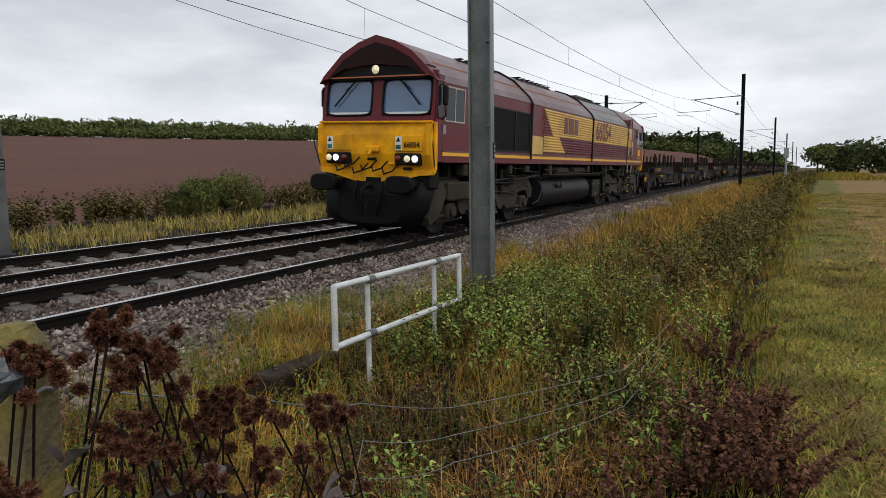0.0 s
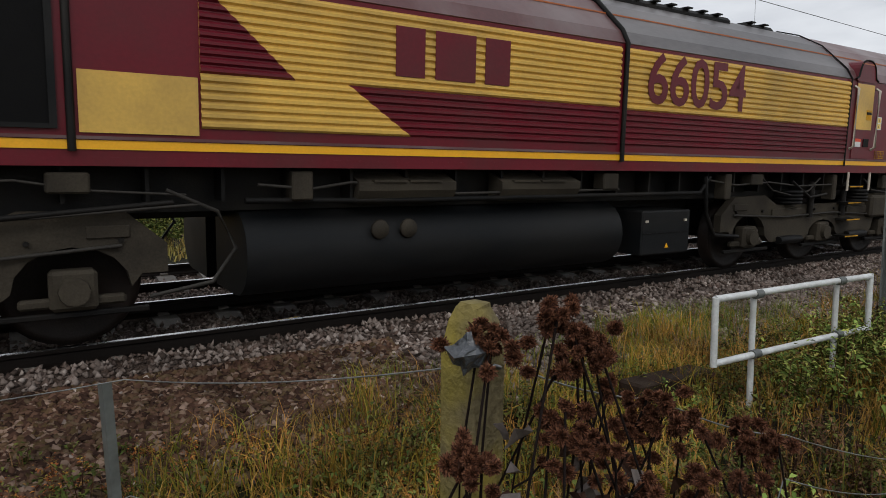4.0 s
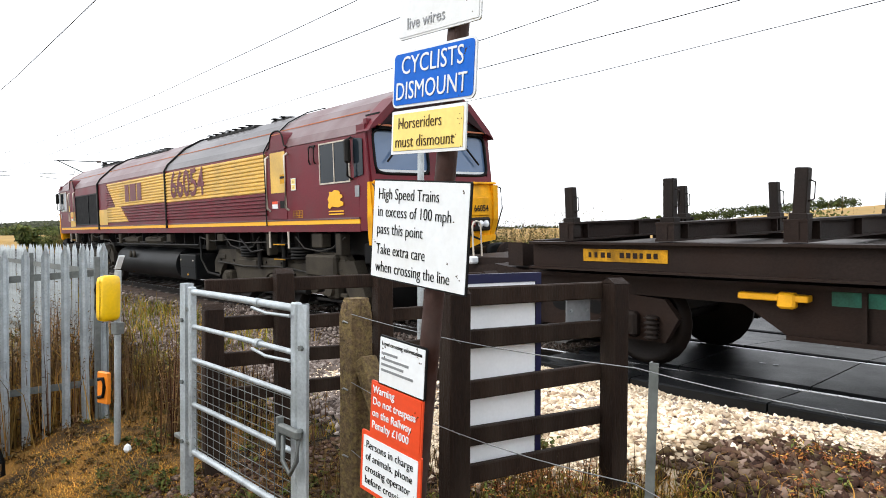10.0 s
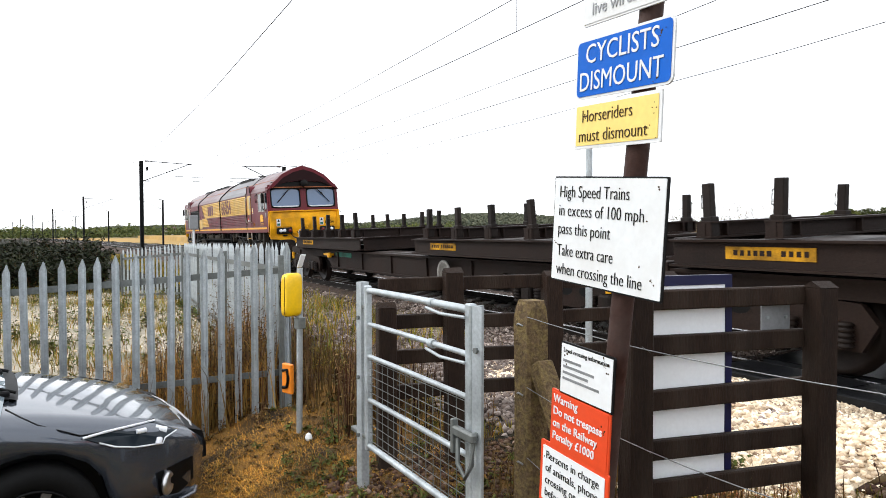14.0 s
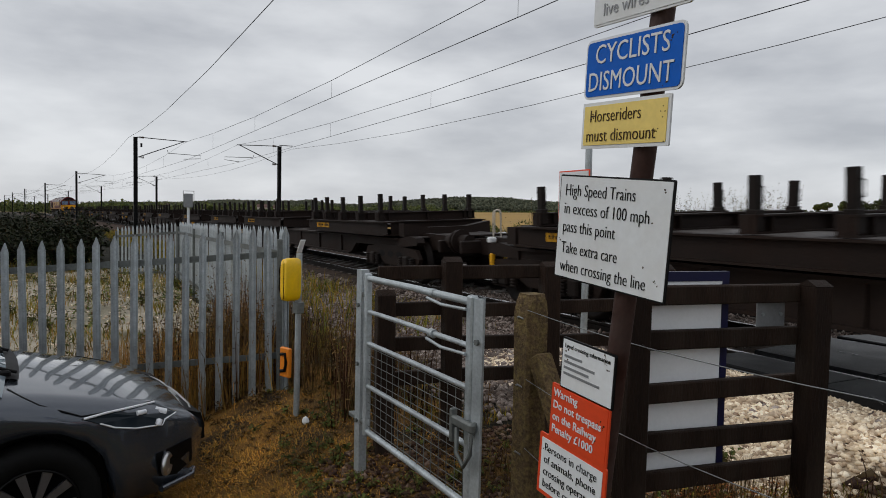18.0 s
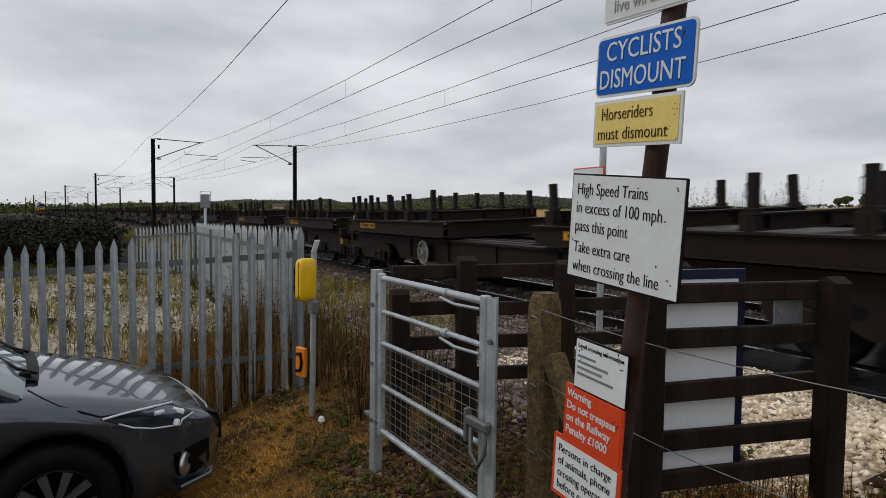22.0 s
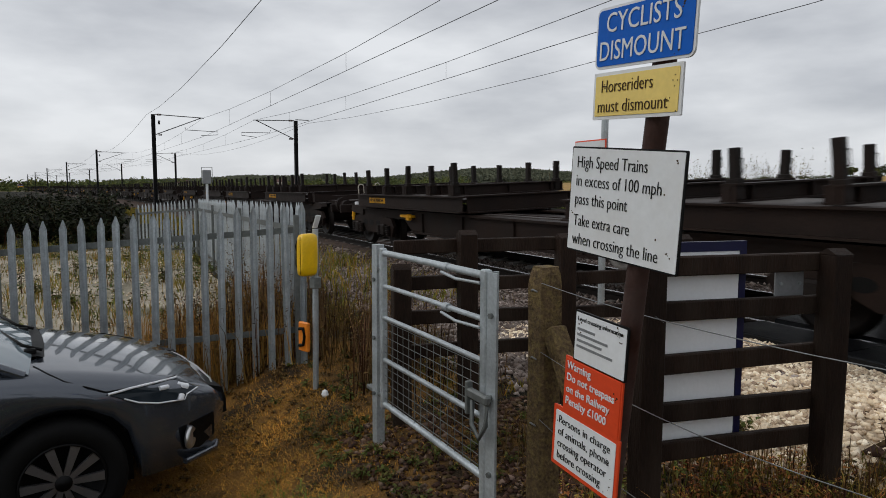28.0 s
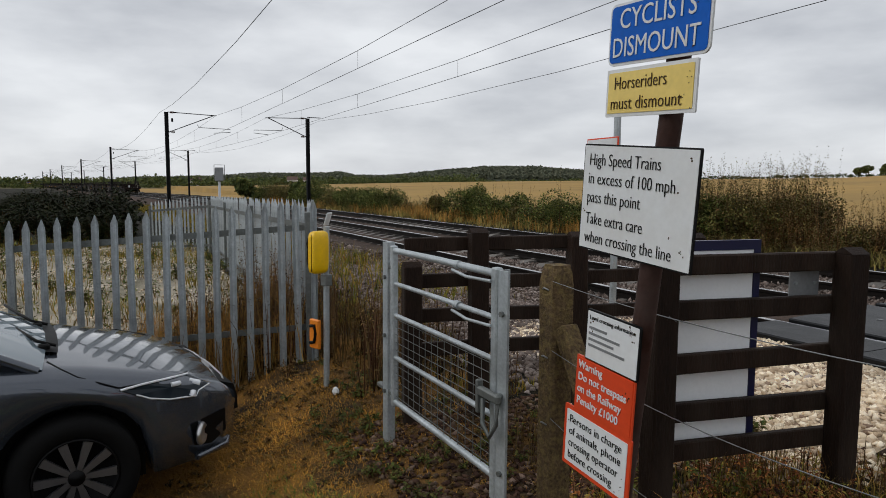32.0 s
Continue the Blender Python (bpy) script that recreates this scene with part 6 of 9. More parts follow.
# ---- concrete posts, stakes and strand wire of the line-side fence ----
def concrete_post(x, y, top, w, d, label, material, round_top=0.0, lean=(0, 0), strut=False):
    post = thing("concrete_post", label, "fence post", pose(x, y, Zg(x, y), lean[0], lean[1], random.uniform(-6, 6)), "concrete fence posts")
    h = top - Zg(x, y)
    g = Geo()
    n = 7
    rings = []
    for i, z in enumerate([-0.3, 0.1, h * 0.4, h * 0.7, h - 0.08, h - 0.03, h - 0.008, h]):
        k = 1.0 if z < h - 0.05 else (1.0 - round_top * ((z - h + 0.08) / 0.08) ** 2)
        ring = []
        for sx, sy in ((-1, -0.8), (-0.8, -1), (0.8, -1), (1, -0.8), (1, 0.8), (0.8, 1), (-0.8, 1), (-1, 0.8)):
            ring.append((sx * w / 2 * k + random.uniform(-0.003, 0.003), sy * d / 2 * k + random.uniform(-0.003, 0.003), z))
        rings.append(ring)
    g.loft(rings, True, True, False)
    part("shaft", g, material, post)
    for z in (h - 0.1, h - 0.38, h - 0.66):
        if z > 0.1:
            part("staple", Geo().tube([(-0.02, -d / 2 - 0.002, z), (0, -d / 2 - 0.012, z + 0.008), (0.02, -d / 2 - 0.002, z)], 0.004, 5), FENCEWIRE, post)
    if strut:
        g = Geo()
        m = Matrix.Translation((0.06, 0, h * 0.78)) @ pose(0, 0, 0, 0, 148, 0)
        g.box(-0.038, 0.038, -0.04, 0.04, 0, h * 0.95, 0.008, m)
        part("strut", g, material, post, "sloping concrete strut")
    return post


random.seed(5)
concrete_post(-2.785, 1.895, 1.108, 0.108, 0.105, "mossy concrete straining post beside the gate", CONCRETE, 0.25, (0, 0), True)
concrete_post(-0.345, 1.60, 1.172, 0.066, 0.07, "yellow-lichened concrete fence post", LICHEN, 0.3)
concrete_post(0.972, 1.232, 1.185, 0.078, 0.078, "round-topped concrete post yellow with lichen", LICHEN, 0.55, (0, 1))
for x, y, top in ((8.8, 1.6, 0.12), (14.8, 1.6, 0.30), (21, 1.2, 0.35), (28, 0.9, 0.4)):
    concrete_post(x, y, top, 0.13, 0.12, "weathered concrete post half hidden in the growth", CONCRETE, 0.2)


def build_stakes():
    for x, y, top, lean in ((-1.31, 1.74, 1.07, 1.5), (0.60, 2.08, 0.92, -2)):
        st = thing("steel_stake", "thin dull grey angle stake carrying the fence wires", "fence stake", pose(x, y, Zg(x, y), 0, lean, 20))
        h = top - Zg(x, y)
        g = Geo()
        g.prism([(-0.011, -0.011), (0.011, -0.011), (0.011, -0.007), (-0.007, -0.007), (-0.007, 0.011), (-0.011, 0.011)], -0.3, h, "z")
        part("angle", g, GALVDARK, st)
    for zs in ((0, 1, 2),):
        line = [(-2.72, 1.83, 1.05), (-1.31, 1.72, 1.055), (-0.36, 1.55, 1.10), (0.60, 2.06, 0.92), (1.06, 1.24, 1.08), (1.36, 1.17, 0.98), (1.79, 1.17, 0.82), (2.41, 1.22, 0.60), (3.9, 0.95, 0.36), (6.0, 1.0, 0.2)]
        for k in zs:
            pts = []
            for i in range(len(line) - 1):
                a, b = Vector(line[i]), Vector(line[i + 1])
                for q in range(8):
                    t = q / 8
                    p = a.lerp(b, t)
                    p.z -= (0.035 * (1 + k) * 4 * t * (1 - t) * 0.6 + k * 0.28) * (1 if i < 4 else 0.8 if i < 6 else 0.35)
                    pts.append(p)
            w = thing("strand_wire", "sagging strand of fence wire with raindrops", "fence wire", None, "fence wires")
            part("strand", Geo().tube(pts, 0.0016, 5), FENCEWIRE, w)
            for q, p in enumerate(pts[4:40:4]):
                part("barb", Geo().tube([p + Vector((-0.006, -0.012, 0.01)), p, p + Vector((0.006, 0.012, -0.01))], 0.0004, 4), FENCEWIRE, w)
    bag = thing("plastic_scrap", "torn grey polythene caught on the fence wire", "litter")
    for x, y, z, r in ((0.92, 1.14, 1.14, 0.03), (0.775, 1.14, 0.93, 0.035)):
        g = Geo()
        rg = random.Random(int(x * 100))
        rings = []
        for i in range(6):
            t = i / 5
            rr = r * math.sin(math.pi * min(max(t, 0.08), 0.92))
            rings.append([(x + rr * math.cos(a) * rg.uniform(0.6, 1.4), y + 0.6 * rr * math.sin(a) * rg.uniform(0.6, 1.4), z - r + 1.6 * r * t + rg.uniform(-0.01, 0.01)) for a in [2 * math.pi * j / 9 for j in range(9)]])
        g.loft(rings, True, True, False)
        part("scrap", g, BAG, bag)


build_stakes()


# ---- the sign pole ----
def build_signs():
    K = 0.85
    ax, az = (lambda v: -0.513 + (v + 0.513) * K), (lambda v: 1.426 + (v - 1.426) * K)
    px = lambda z: ax(-2.19 + (z - 1.65) * 0.147)
    pole = thing("sign_pole", "leaning rust-brown steel pole carrying crossing signs", "sign pole")
    b = Vector((px(-0.4), 1.66, -0.3))
    g = Geo()
    g.cyl(b, (px(2.5), 1.66, az(2.5)), 0.032, 0.032, 16)
    part("tube", g, RUSTPOLE, pole)
    g = Geo()
    g.cyl((px(1.66), 1.66, az(1.66)), (px(1.71), 1.66, az(1.71)), 0.036, 0.036, 16)
    part("band", g, GALV, pole)

    def board(name, x, z, w, h, face, edge, label, rot, lines, ink, corner=0.012, border=0.008, yaw=0.0):
        m = Matrix.Translation((ax(x), 1.62, az(z))) @ pose(0, 0, 0, 0, rot, yaw)
        w, h, corner, border = w * K, h * K, corner * K, border * K
        sg = thing(name, label, "sign", m)

        def rounded(w, h, r, y0, y1):
            pts = []
            for cx, cy, a0 in ((w / 2 - r, h / 2 - r, 0), (-w / 2 + r, h / 2 - r, 90), (-w / 2 + r, -h / 2 + r, 180), (w / 2 - r, -h / 2 + r, 270)):
                for k in range(5):
                    a = radians(a0 + 22.5 * k)
                    pts.append((cx + r * math.cos(a), cy + r * math.sin(a)))
            return Geo().prism(pts, y0, y1, "y")
        part("plate", rounded(w, h, corner, -0.004, 0.002), edge, sg)
        part("face", rounded(w - 2 * border, h - 2 * border, max(corner - border, 0.003), -0.006, -0.0042), face, sg)
        part("bracket", Geo().box(-0.06, 0.06, 0.002, 0.02, -0.015, 0.015, 0.003), GALVDARK, sg)
        rg = random.Random(int(w * 1000))
        for _ in range(8):
            cx, cz, n = rg.choice((-1, 1, 1)) * rg.uniform(0.32, 0.47) * w, rg.choice((-1, 1)) * rg.uniform(0.1, 0.44) * h, rg.choice((1, 1, 2, 3))
            for _ in range(n):
                qx, qz, e = cx + rg.gauss(0, 0.006), cz + rg.gauss(0, 0.006), rg.uniform(0.0012, 0.0035)
                if abs(qx) < w / 2 - border - e and abs(qz) < h / 2 - border - e:
                    part("chip", Geo().prism([(qx + e * rg.uniform(0.5, 1.5) * math.cos(q), qz + e * rg.uniform(0.5, 1.5) * math.sin(q)) for q in (0, 1, 2, 3, 4, 5.2)], -0.0068, -0.006, "y"), SIGNBROWN, sg)
        for text, lx, lz, size, bold, width in lines:
            lettering(text, size * K, Matrix(((1, 0, 0, lx * K), (0, 0, -1, -0.0075), (0, 1, 0, lz * K), (0, 0, 0, 1))), ink, sg, "lettering", bold, width * K, "LEFT")
        return sg

    board("overhead_wires_sign", -2.17, 2.20, 0.44, 0.25, SIGNWHITE, SIGNWHITE, "pale sign with faded grey letters above the cyclists sign", 3,
          [("live wires", -0.17, -0.075, 0.06, 0.0, 0.21)], SIGNBACK)
    board("cyclists_sign", -2.205, 1.93, 0.455, 0.205, SIGNBLUE, SIGNWHITE, "blue sign with white capitals and a white border", 3.5,
          [("CYCLISTS", -0.175, 0.045, 0.092, 0.0, 0.34), ("DISMOUNT", -0.205, -0.047, 0.092, 0.0, 0.39)], SIGNWHITE, 0.025, 0.009)
    board("horseriders_sign", -2.235, 1.738, 0.415, 0.16, SIGNYELLOW, SIGNWHITE, "yellow sign with brown lettering and pale margin", 3,
          [("Horseriders", -0.165, 0.03, 0.062, -0.0007, 0.245), ("must dismount", -0.18, -0.037, 0.062, -0.0007, 0.33)], SIGNBROWN, 0.004, 0.012)
    board("high_speed_trains_sign", -2.29, 1.37, 0.56, 0.385, SIGNWHITE, SIGNBLACK, "white sign with black lettering and a thin black edge", 4.5,
          [("High Speed Trains", -0.245, 0.135, 0.062, -0.0007, 0.36), ("in excess of 100 mph", -0.245, 0.068, 0.062, -0.0007, 0.43), ("pass this point", -0.245, 0.001, 0.062, -0.0007, 0.28),
           ("Take extra care", -0.245, -0.078, 0.062, -0.0007, 0.30), ("when crossing the line", -0.245, -0.146, 0.062, -0.0007, 0.44)], SIGNBLACK, 0.006, 0.006)
    lc = board("crossing_information_sign", -2.38, 0.87, 0.29, 0.195, SIGNWHITE, SIGNBLACK, "small white information sign with a black edge", 4,
               [("Level crossing information", -0.125, 0.068, 0.024, -0.0002, 0.245)], SIGNBLACK, 0.008, 0.007)
    for z, w in ((0.03, 0.1), (0.008, 0.17), (-0.014, 0.14), (-0.036, 0.2)):
        part("unreadable_line", Geo().box(-0.106, -0.106 + w * K, -0.0075, -0.006, z * K - 0.004, z * K + 0.004), SIGNBACK, lc, "line of small print")
    board("trespass_warning_sign", -2.42, 0.672, 0.325, 0.215, SIGNRED, SIGNRED, "red warning sign with bold white lettering", 4,
          [("Warning", -0.145, 0.075, 0.042, 0.0004, 0.14), ("Do not trespass", -0.145, 0.028, 0.042, 0.0004, 0.27), ("on the Railway", -0.145, -0.019, 0.042, 0.0004, 0.25), ("Penalty £1000", -0.145, -0.066, 0.042, 0.0004, 0.235)], SIGNWHITE, 0.004)
    board("animals_notice_sign", -2.46, 0.445, 0.385, 0.245, SIGNWHITE, SIGNRED, "white notice with a broad red border", 4,
          [("Persons in charge", -0.155, 0.072, 0.045, -0.0004, 0.30), ("of animals, phone", -0.155, 0.024, 0.045, -0.0004, 0.30), ("crossing operator", -0.155, -0.024, 0.045, -0.0004, 0.29), ("before crossing", -0.155, -0.072, 0.045, -0.0004, 0.26)], SIGNBLACK, 0.006, 0.017)
    # the sign further down the path, mostly hidden behind the pole
    x, y = -5.08, 4.02
    sg = thing("path_sign", "white sign with a red border on a thin grey post", "sign", pose(x, y, Zg(x, y), 0, 0, 0))
    part("post", Geo().cyl((0.05, 0.03, -0.3), (0.05, 0.03, 2.08), 0.03, 0.03, 10), GALV, sg)
    part("plate", Geo().box(-0.30, 0.115, -0.01, 0.0, 1.20, 1.79, 0.003), SIGNRED, sg)
    part("face", Geo().box(-0.288, 0.103, -0.014, -0.0105, 1.212, 1.778), SIGNWHITE, sg)
    for z in (1.66, 1.53, 1.42):
        part("unreadable_line", Geo().box(-0.25, 0.04, -0.017, -0.0145, z - 0.025, z + 0.025), SIGNBLACK, sg)


build_signs()


# ---- telephone post ----
def build_phone():
    ph = thing("crossing_telephone", "yellow telephone box and orange phone sign on a grey post", "telephone", pose(-5.16, 1.58, Zg(-5.16, 1.58), 0, 1.0, 22))
    o = Zg(-5.16, 1.58)
    part("post", Geo().cyl((0, 0, -0.3), (0, 0, 1.14 - o), 0.022, 0.022, 10), GALV, ph)
    g = Geo()
    rings = []
    for k, dy in ((0.55, -0.135), (0.9, -0.125), (1.0, -0.10), (1.0, -0.035), (0.9, -0.015)):
        ring = []
        for i in range(20):
            a = 2 * math.pi * i / 20
            ca, sa = math.cos(a), math.sin(a)
            ring.append((0.051 * k * math.copysign(abs(ca) ** 0.5, ca), dy, 0.962 - o + 0.15 * k ** 0.5 * math.copysign(abs(sa) ** 0.45, sa) + 0.1 * ca * 0.06))
        rings.append(ring)
    g.loft(rings, True, True)
    box = part("case", g, PHONEYELLOW, ph, "yellow moulded telephone case")
    g = Geo()
    g.tube([(-0.044, -0.118, 0.87 - o), (-0.053, -0.122, 0.90 - o), (-0.054, -0.122, 1.02 - o), (-0.044, -0.118, 1.06 - o)], 0.009, 6)
    part("handset_mark", g, SIGNBLACK, box)
    part("seam", Geo().tube([(0.008, -0.136, 0.83 - o), (0.010, -0.137, 0.96 - o), (0.008, -0.136, 1.09 - o)], 0.0022, 5), SIGNBROWN, box)
    g = Geo()
    m = Matrix.Translation((0.02, -0.02, 1.15 - o)) @ pose(0, 0, 0, 0, 25, 0)
    g.box(-0.004, 0.006, -0.022, 0.022, 0, 0.10, 0.003, m)
    part("solar_panel", g, SIGNWHITE, ph, "small tilted panel")
    part("clamp", Geo().box(-0.03, 0.03, -0.03, 0.03, 0.72 - o, 0.80 - o, 0.004), GALVDARK, ph)
    g = Geo()
    g.box(-0.125, -0.02, -0.06, -0.03, 0.26 - o, 0.47 - o, 0.006)
    sign = part("phone_sign", g, PHONEORANGE, ph, "orange sign with a black handset")
    g = Geo()
    g.tube([(-0.105, -0.064, 0.42 - o), (-0.06, -0.064, 0.43 - o), (-0.045, -0.064, 0.37 - o), (-0.06, -0.064, 0.31 - o), (-0.105, -0.064, 0.30 - o)], 0.013, 6)
    part("handset", g, SIGNBLACK, sign)


build_phone()


# ---- palisade fence ----
def build_palisade():
    random.seed(8)
    top_at = [(-6.65, -0.52, 1.14), (-5.93, 1.70, 1.31), (-15.6, 2.0, 1.2), (-17.4, 0.9, 1.05)]
    shapes = {}
    for (x0, y0, t0), (x1, y1, t1), lab in ((top_at[0], top_at[1], "galvanised palisade fence facing the car"), (top_at[1], top_at[2], "galvanised palisade fence running beside the line"), (top_at[2], top_at[3], "galvanised palisade fence closing the yard")):
        fence = thing("palisade_fence", lab, "fence", None, "palisade fence runs")
        d = Vector((x1 - x0, y1 - y0, 0))
        n = int(d.length / 0.128)
        ang = math.degrees(math.atan2(d.y, d.x))
        for i in range(n + 1):
            t = i / n
            x, y, z = x0 + d.x * t, y0 + d.y * t, t0 + (t1 - t0) * t
            h = round(z - Zg(x, y) + 0.02, 2)
            if h not in shapes:
                g = Geo()
                w = 0.028
                outer = [(-w, -0.012), (-w * 0.35, 0.006), (w * 0.35, 0.006), (w, -0.012)]
                inner = [(w, -0.009), (w * 0.35, 0.009), (-w * 0.35, 0.009), (-w, -0.009)]
                g.prism(outer + inner, 0.0, h - 0.07, "z")
                base = [(a, b, h - 0.07) for a, b in outer] + [(a, b, h - 0.07) for a, b in inner]
                g.add(base + [(-0.004, 0.0, h), (0.004, 0.0, h)], [(0, 1, 8), (1, 2, 9, 8), (2, 3, 9), (4, 5, 9), (5, 6, 8, 9), (6, 7, 8), (3, 4, 9), (7, 0, 8)])
                shapes[h] = g.mesh("pale")
            part("pale", shapes[h], GALV, fence, "", pose(x, y, Zg(x, y) - 0.02, random.uniform(-0.7, 0.7), random.uniform(-0.7, 0.7), ang))
        for zz in (-0.22, -1.05):
            g = Geo()
            a, b = Vector((x0, y0, t0 + zz)), Vector((x1, y1, t1 + zz))
            q = d.normalized().cross(Vector((0, 0, 1))) * -0.03
            g.loft([[p + q + Vector((0, 0, 0.025)), p + q + Vector((0, 0, -0.025)), p + q * 1.3 + Vector((0, 0, -0.025)), p + q * 1.3 + Vector((0, 0, 0.025))] for p in (a, b)], True, True, False)
            part("rail", g, GALVDARK, fence, "horizontal angle rail")
        k = max(1, int(d.length / 2.6))
        for i in range(k + 1):
            x, y, z = x0 + d.x * i / k, y0 + d.y * i / k, t0 + (t1 - t0) * i / k
            part("post", Geo().box(-0.018, 0.018, 0.03, 0.07, -0.3, z - Zg(x, y) - 0.1, 0.004), GALVDARK, fence, "", pose(x, y, Zg(x, y), 0, 0, ang))


build_palisade()


# ---- galvanised handrail by the line ----
def build_handrail():
    hr = thing("handrail", "pale galvanised tube handrail beside the mast", "handrail")
    y = 3.1
    for z in (0.59, 0.15):
        part("tube", Geo().tube([(4.32, y, z), (5.4, y, z - 0.003), (6.41, y, z - 0.01)], 0.024, 10), HANDGALV, hr)
    for x in (4.32, 6.41):
        part("end_tube", Geo().tube([(x, y, 0.13), (x, y, 0.60)], 0.024, 10), HANDGALV, hr)
    for x in (4.8, 5.93):
        part("standard", Geo().tube([(x, y + 0.03, -0.55), (x, y + 0.03, 0.58)], 0.022, 10), HANDGALV, hr)
        for z in (0.58, 0.15):
            part("clamp", Geo().cyl((x - 0.04, y, z), (x + 0.04, y, z), 0.033, 0.033, 10), GALVDARK, hr)


build_handrail()


# ---- overhead line masts and wires ----
CONTACT, CATENARY = 5.0, 6.25


def build_mast(x, near, top=7.0, detail=False, pair_gap=3.55):
    c = NEAR_TRACK if near else FAR_TRACK
    sgn = 1 if near else -1
    y = c - sgn * (pair_gap if near else pair_gap - 0.55) + float(bend(x))
    z0 = Zg(x, y)
    r = float(rise(x))
    mt = GALVDARK if detail else MASTDARK
    mast = thing("overhead_line_mast", "weathered grey steel mast with a wired cantilever" if detail else "dark steel mast with a cantilever over the line", "mast", pose(x, y, 0, 0, 0, heading(x) + (14 if detail and near else 0)), "overhead line masts")
    w, f = (0.15, 0.02) if detail else (0.12, 0.03)
    g = Geo()
    h = f / 2
    g.prism([(-w, -w), (w, -w), (w, -w + f), (h, -w + f), (h, w - f), (w, w - f), (w, w), (-w, w), (-w, w - f), (-h, w - f), (-h, -w + f), (-w, -w + f)], z0 - 0.4, top + r, "z")
    part("column", g, mt, mast)
    if detail:
        g = Geo()
        g.box(-0.28, 0.28, -0.28, 0.28, z0 - 0.3, z0 + 0.05, 0.02)
        part("base_plate", g, UNDER, mast, "dark bolted base")
        for a in (-1, 1):
            for b in (-1, 1):
                part("bolt", Geo().cyl((a * 0.22, b * 0.22, z0 + 0.04), (a * 0.22, b * 0.22, z0 + 0.13), 0.018, 0.018, 8), UNDER, mast)
        pl = part("number_plate", Geo().box(0.02, 0.16, -w - 0.012, -w - 0.003, 1.58, 1.80, 0.003), SIGNBLACK, mast, "small black plate with pale marks")
        for k in range(3):
            part("plate_mark", Geo().box(0.04, 0.14, -w - 0.0145, -w - 0.0125, 1.61 + 0.06 * k, 1.64 + 0.06 * k), SIGNBACK, pl)
        for z in (0.9, 2.0, 3.1, 4.2):
            part("cleat", Geo().box(-w + 0.01, w - 0.01, -w + f, -w + f + 0.05, z, z + 0.03), mt, mast)
    arm = sgn
    reach = abs(c + float(bend(x)) - y)
    top_t, low_t = CATENARY + 0.15 + r, CONTACT + 0.05 + r
    g = Geo()
    g.tube([(0, arm * 0.1, top_t - 0.05), (0, arm * reach * 1.02, top_t - 0.15)], 0.03, 6)
    part("top_tube", g, MASTDARK if not detail else GALVDARK, mast)
    g = Geo()
    g.tube([(0, arm * 0.1, low_t - 0.05), (0, arm * reach * 0.96, top_t - 0.15)], 0.032, 6)
    part("strut_tube", g, MASTDARK if not detail else GALVDARK, mast)
    g = Geo()
    g.tube([(0, arm * reach * 0.62, low_t + 0.55), (0, arm * reach * 0.64, low_t + 0.35), (0, arm * reach * 1.3, low_t + 0.3), (0, arm * reach * 1.3, low_t + 0.1), (0, arm * reach * 0.95, low_t)], 0.02, 6)
    part("registration_arm", g, MASTDARK if not detail else GALVDARK, mast)
    for z in (top_t - 0.06, low_t - 0.03):
        g = Geo()
        for k in range(4):
            g.cyl((0, arm * (0.25 + k * 0.07), z), (0, arm * (0.29 + k * 0.07), z), 0.07, 0.07, 10)
        part("insulator", g, INSUL, mast)
    if near:
        g = Geo()
        g.box(-0.04, 0.04, arm * 0.3, arm * 0.42, top_t - 0.7, top_t - 0.45)
        part("balance_box", g, MASTDARK, mast)
    else:
        g = Geo()
        g.box(-0.03, 0.03, -arm * 1.0, 0, top_t + 0.0, top_t + 0.05)
        part("bracket_arm", g, MASTDARK, mast)
    return (x, y)


MAST_X = [-310, -260, -208, -156, -104, -50, 8.9, 55, 105, 155, 205, 258]


def build_overhead():
    for x in MAST_X:
        near_top = 6.9 if x < 0 else 7.9
        build_mast(x, True, 6.35 if x == -50 else (6.6 if x < 0 else 7.9), x == 8.9, 3.2 if x == -50 else 3.55)
        build_mast(x if x != 8.9 else 8.4, False, 6.35 if x < 0 else 7.0, x == 8.9, 3.95 if x == 8.9 else 3.55)

    def wire(label, lat, z, sag, radius, step=6):
        w = thing("overhead_wire", label, "overhead wire", None, "overhead wires")
        pts = []
        for i in range(len(MAST_X) - 1):
            a, b = MAST_X[i], MAST_X[i + 1]
            for k in range(step):
                t = k / step
                x = a + (b - a) * t
                pts.append((x, lat + float(bend(a) * (1 - t) + bend(b) * t), z + float(rise(a) * (1 - t) + rise(b) * t) - sag * 4 * t * (1 - t)))
        part("conductor", Geo().tube(pts, radius, 4), WIRE, w)
        return w
    for c, nm in ((NEAR_TRACK, "near"), (FAR_TRACK, "far")):
        wire("contact wire over the %s line" % nm, c, CONTACT, 0.03, 0.009)
        cw = wire("catenary wire over the %s line" % nm, c, CATENARY, 0.75, 0.009)
        for i in range(3, len(MAST_X) - 3):
            a, b = MAST_X[i], MAST_X[i + 1]
            for k in range(1, 6):
                t = k / 6
                x = a + (b - a) * t
                y, r = c + float(bend(a) * (1 - t) + bend(b) * t), float(rise(a) * (1 - t) + rise(b) * t)
                part("dropper", Geo().tube([(x, y, CONTACT + r - 0.03), (x, y, CATENARY + r - 3.0 * t * (1 - t))], 0.005, 4), WIRE, cw)
    wire("return wire on the near masts", NEAR_TRACK - 3.6, 6.3, 0.9, 0.011)
    wire("return wire on the far masts", FAR_TRACK + 3.9, 6.2, 0.8, 0.009)


build_overhead()


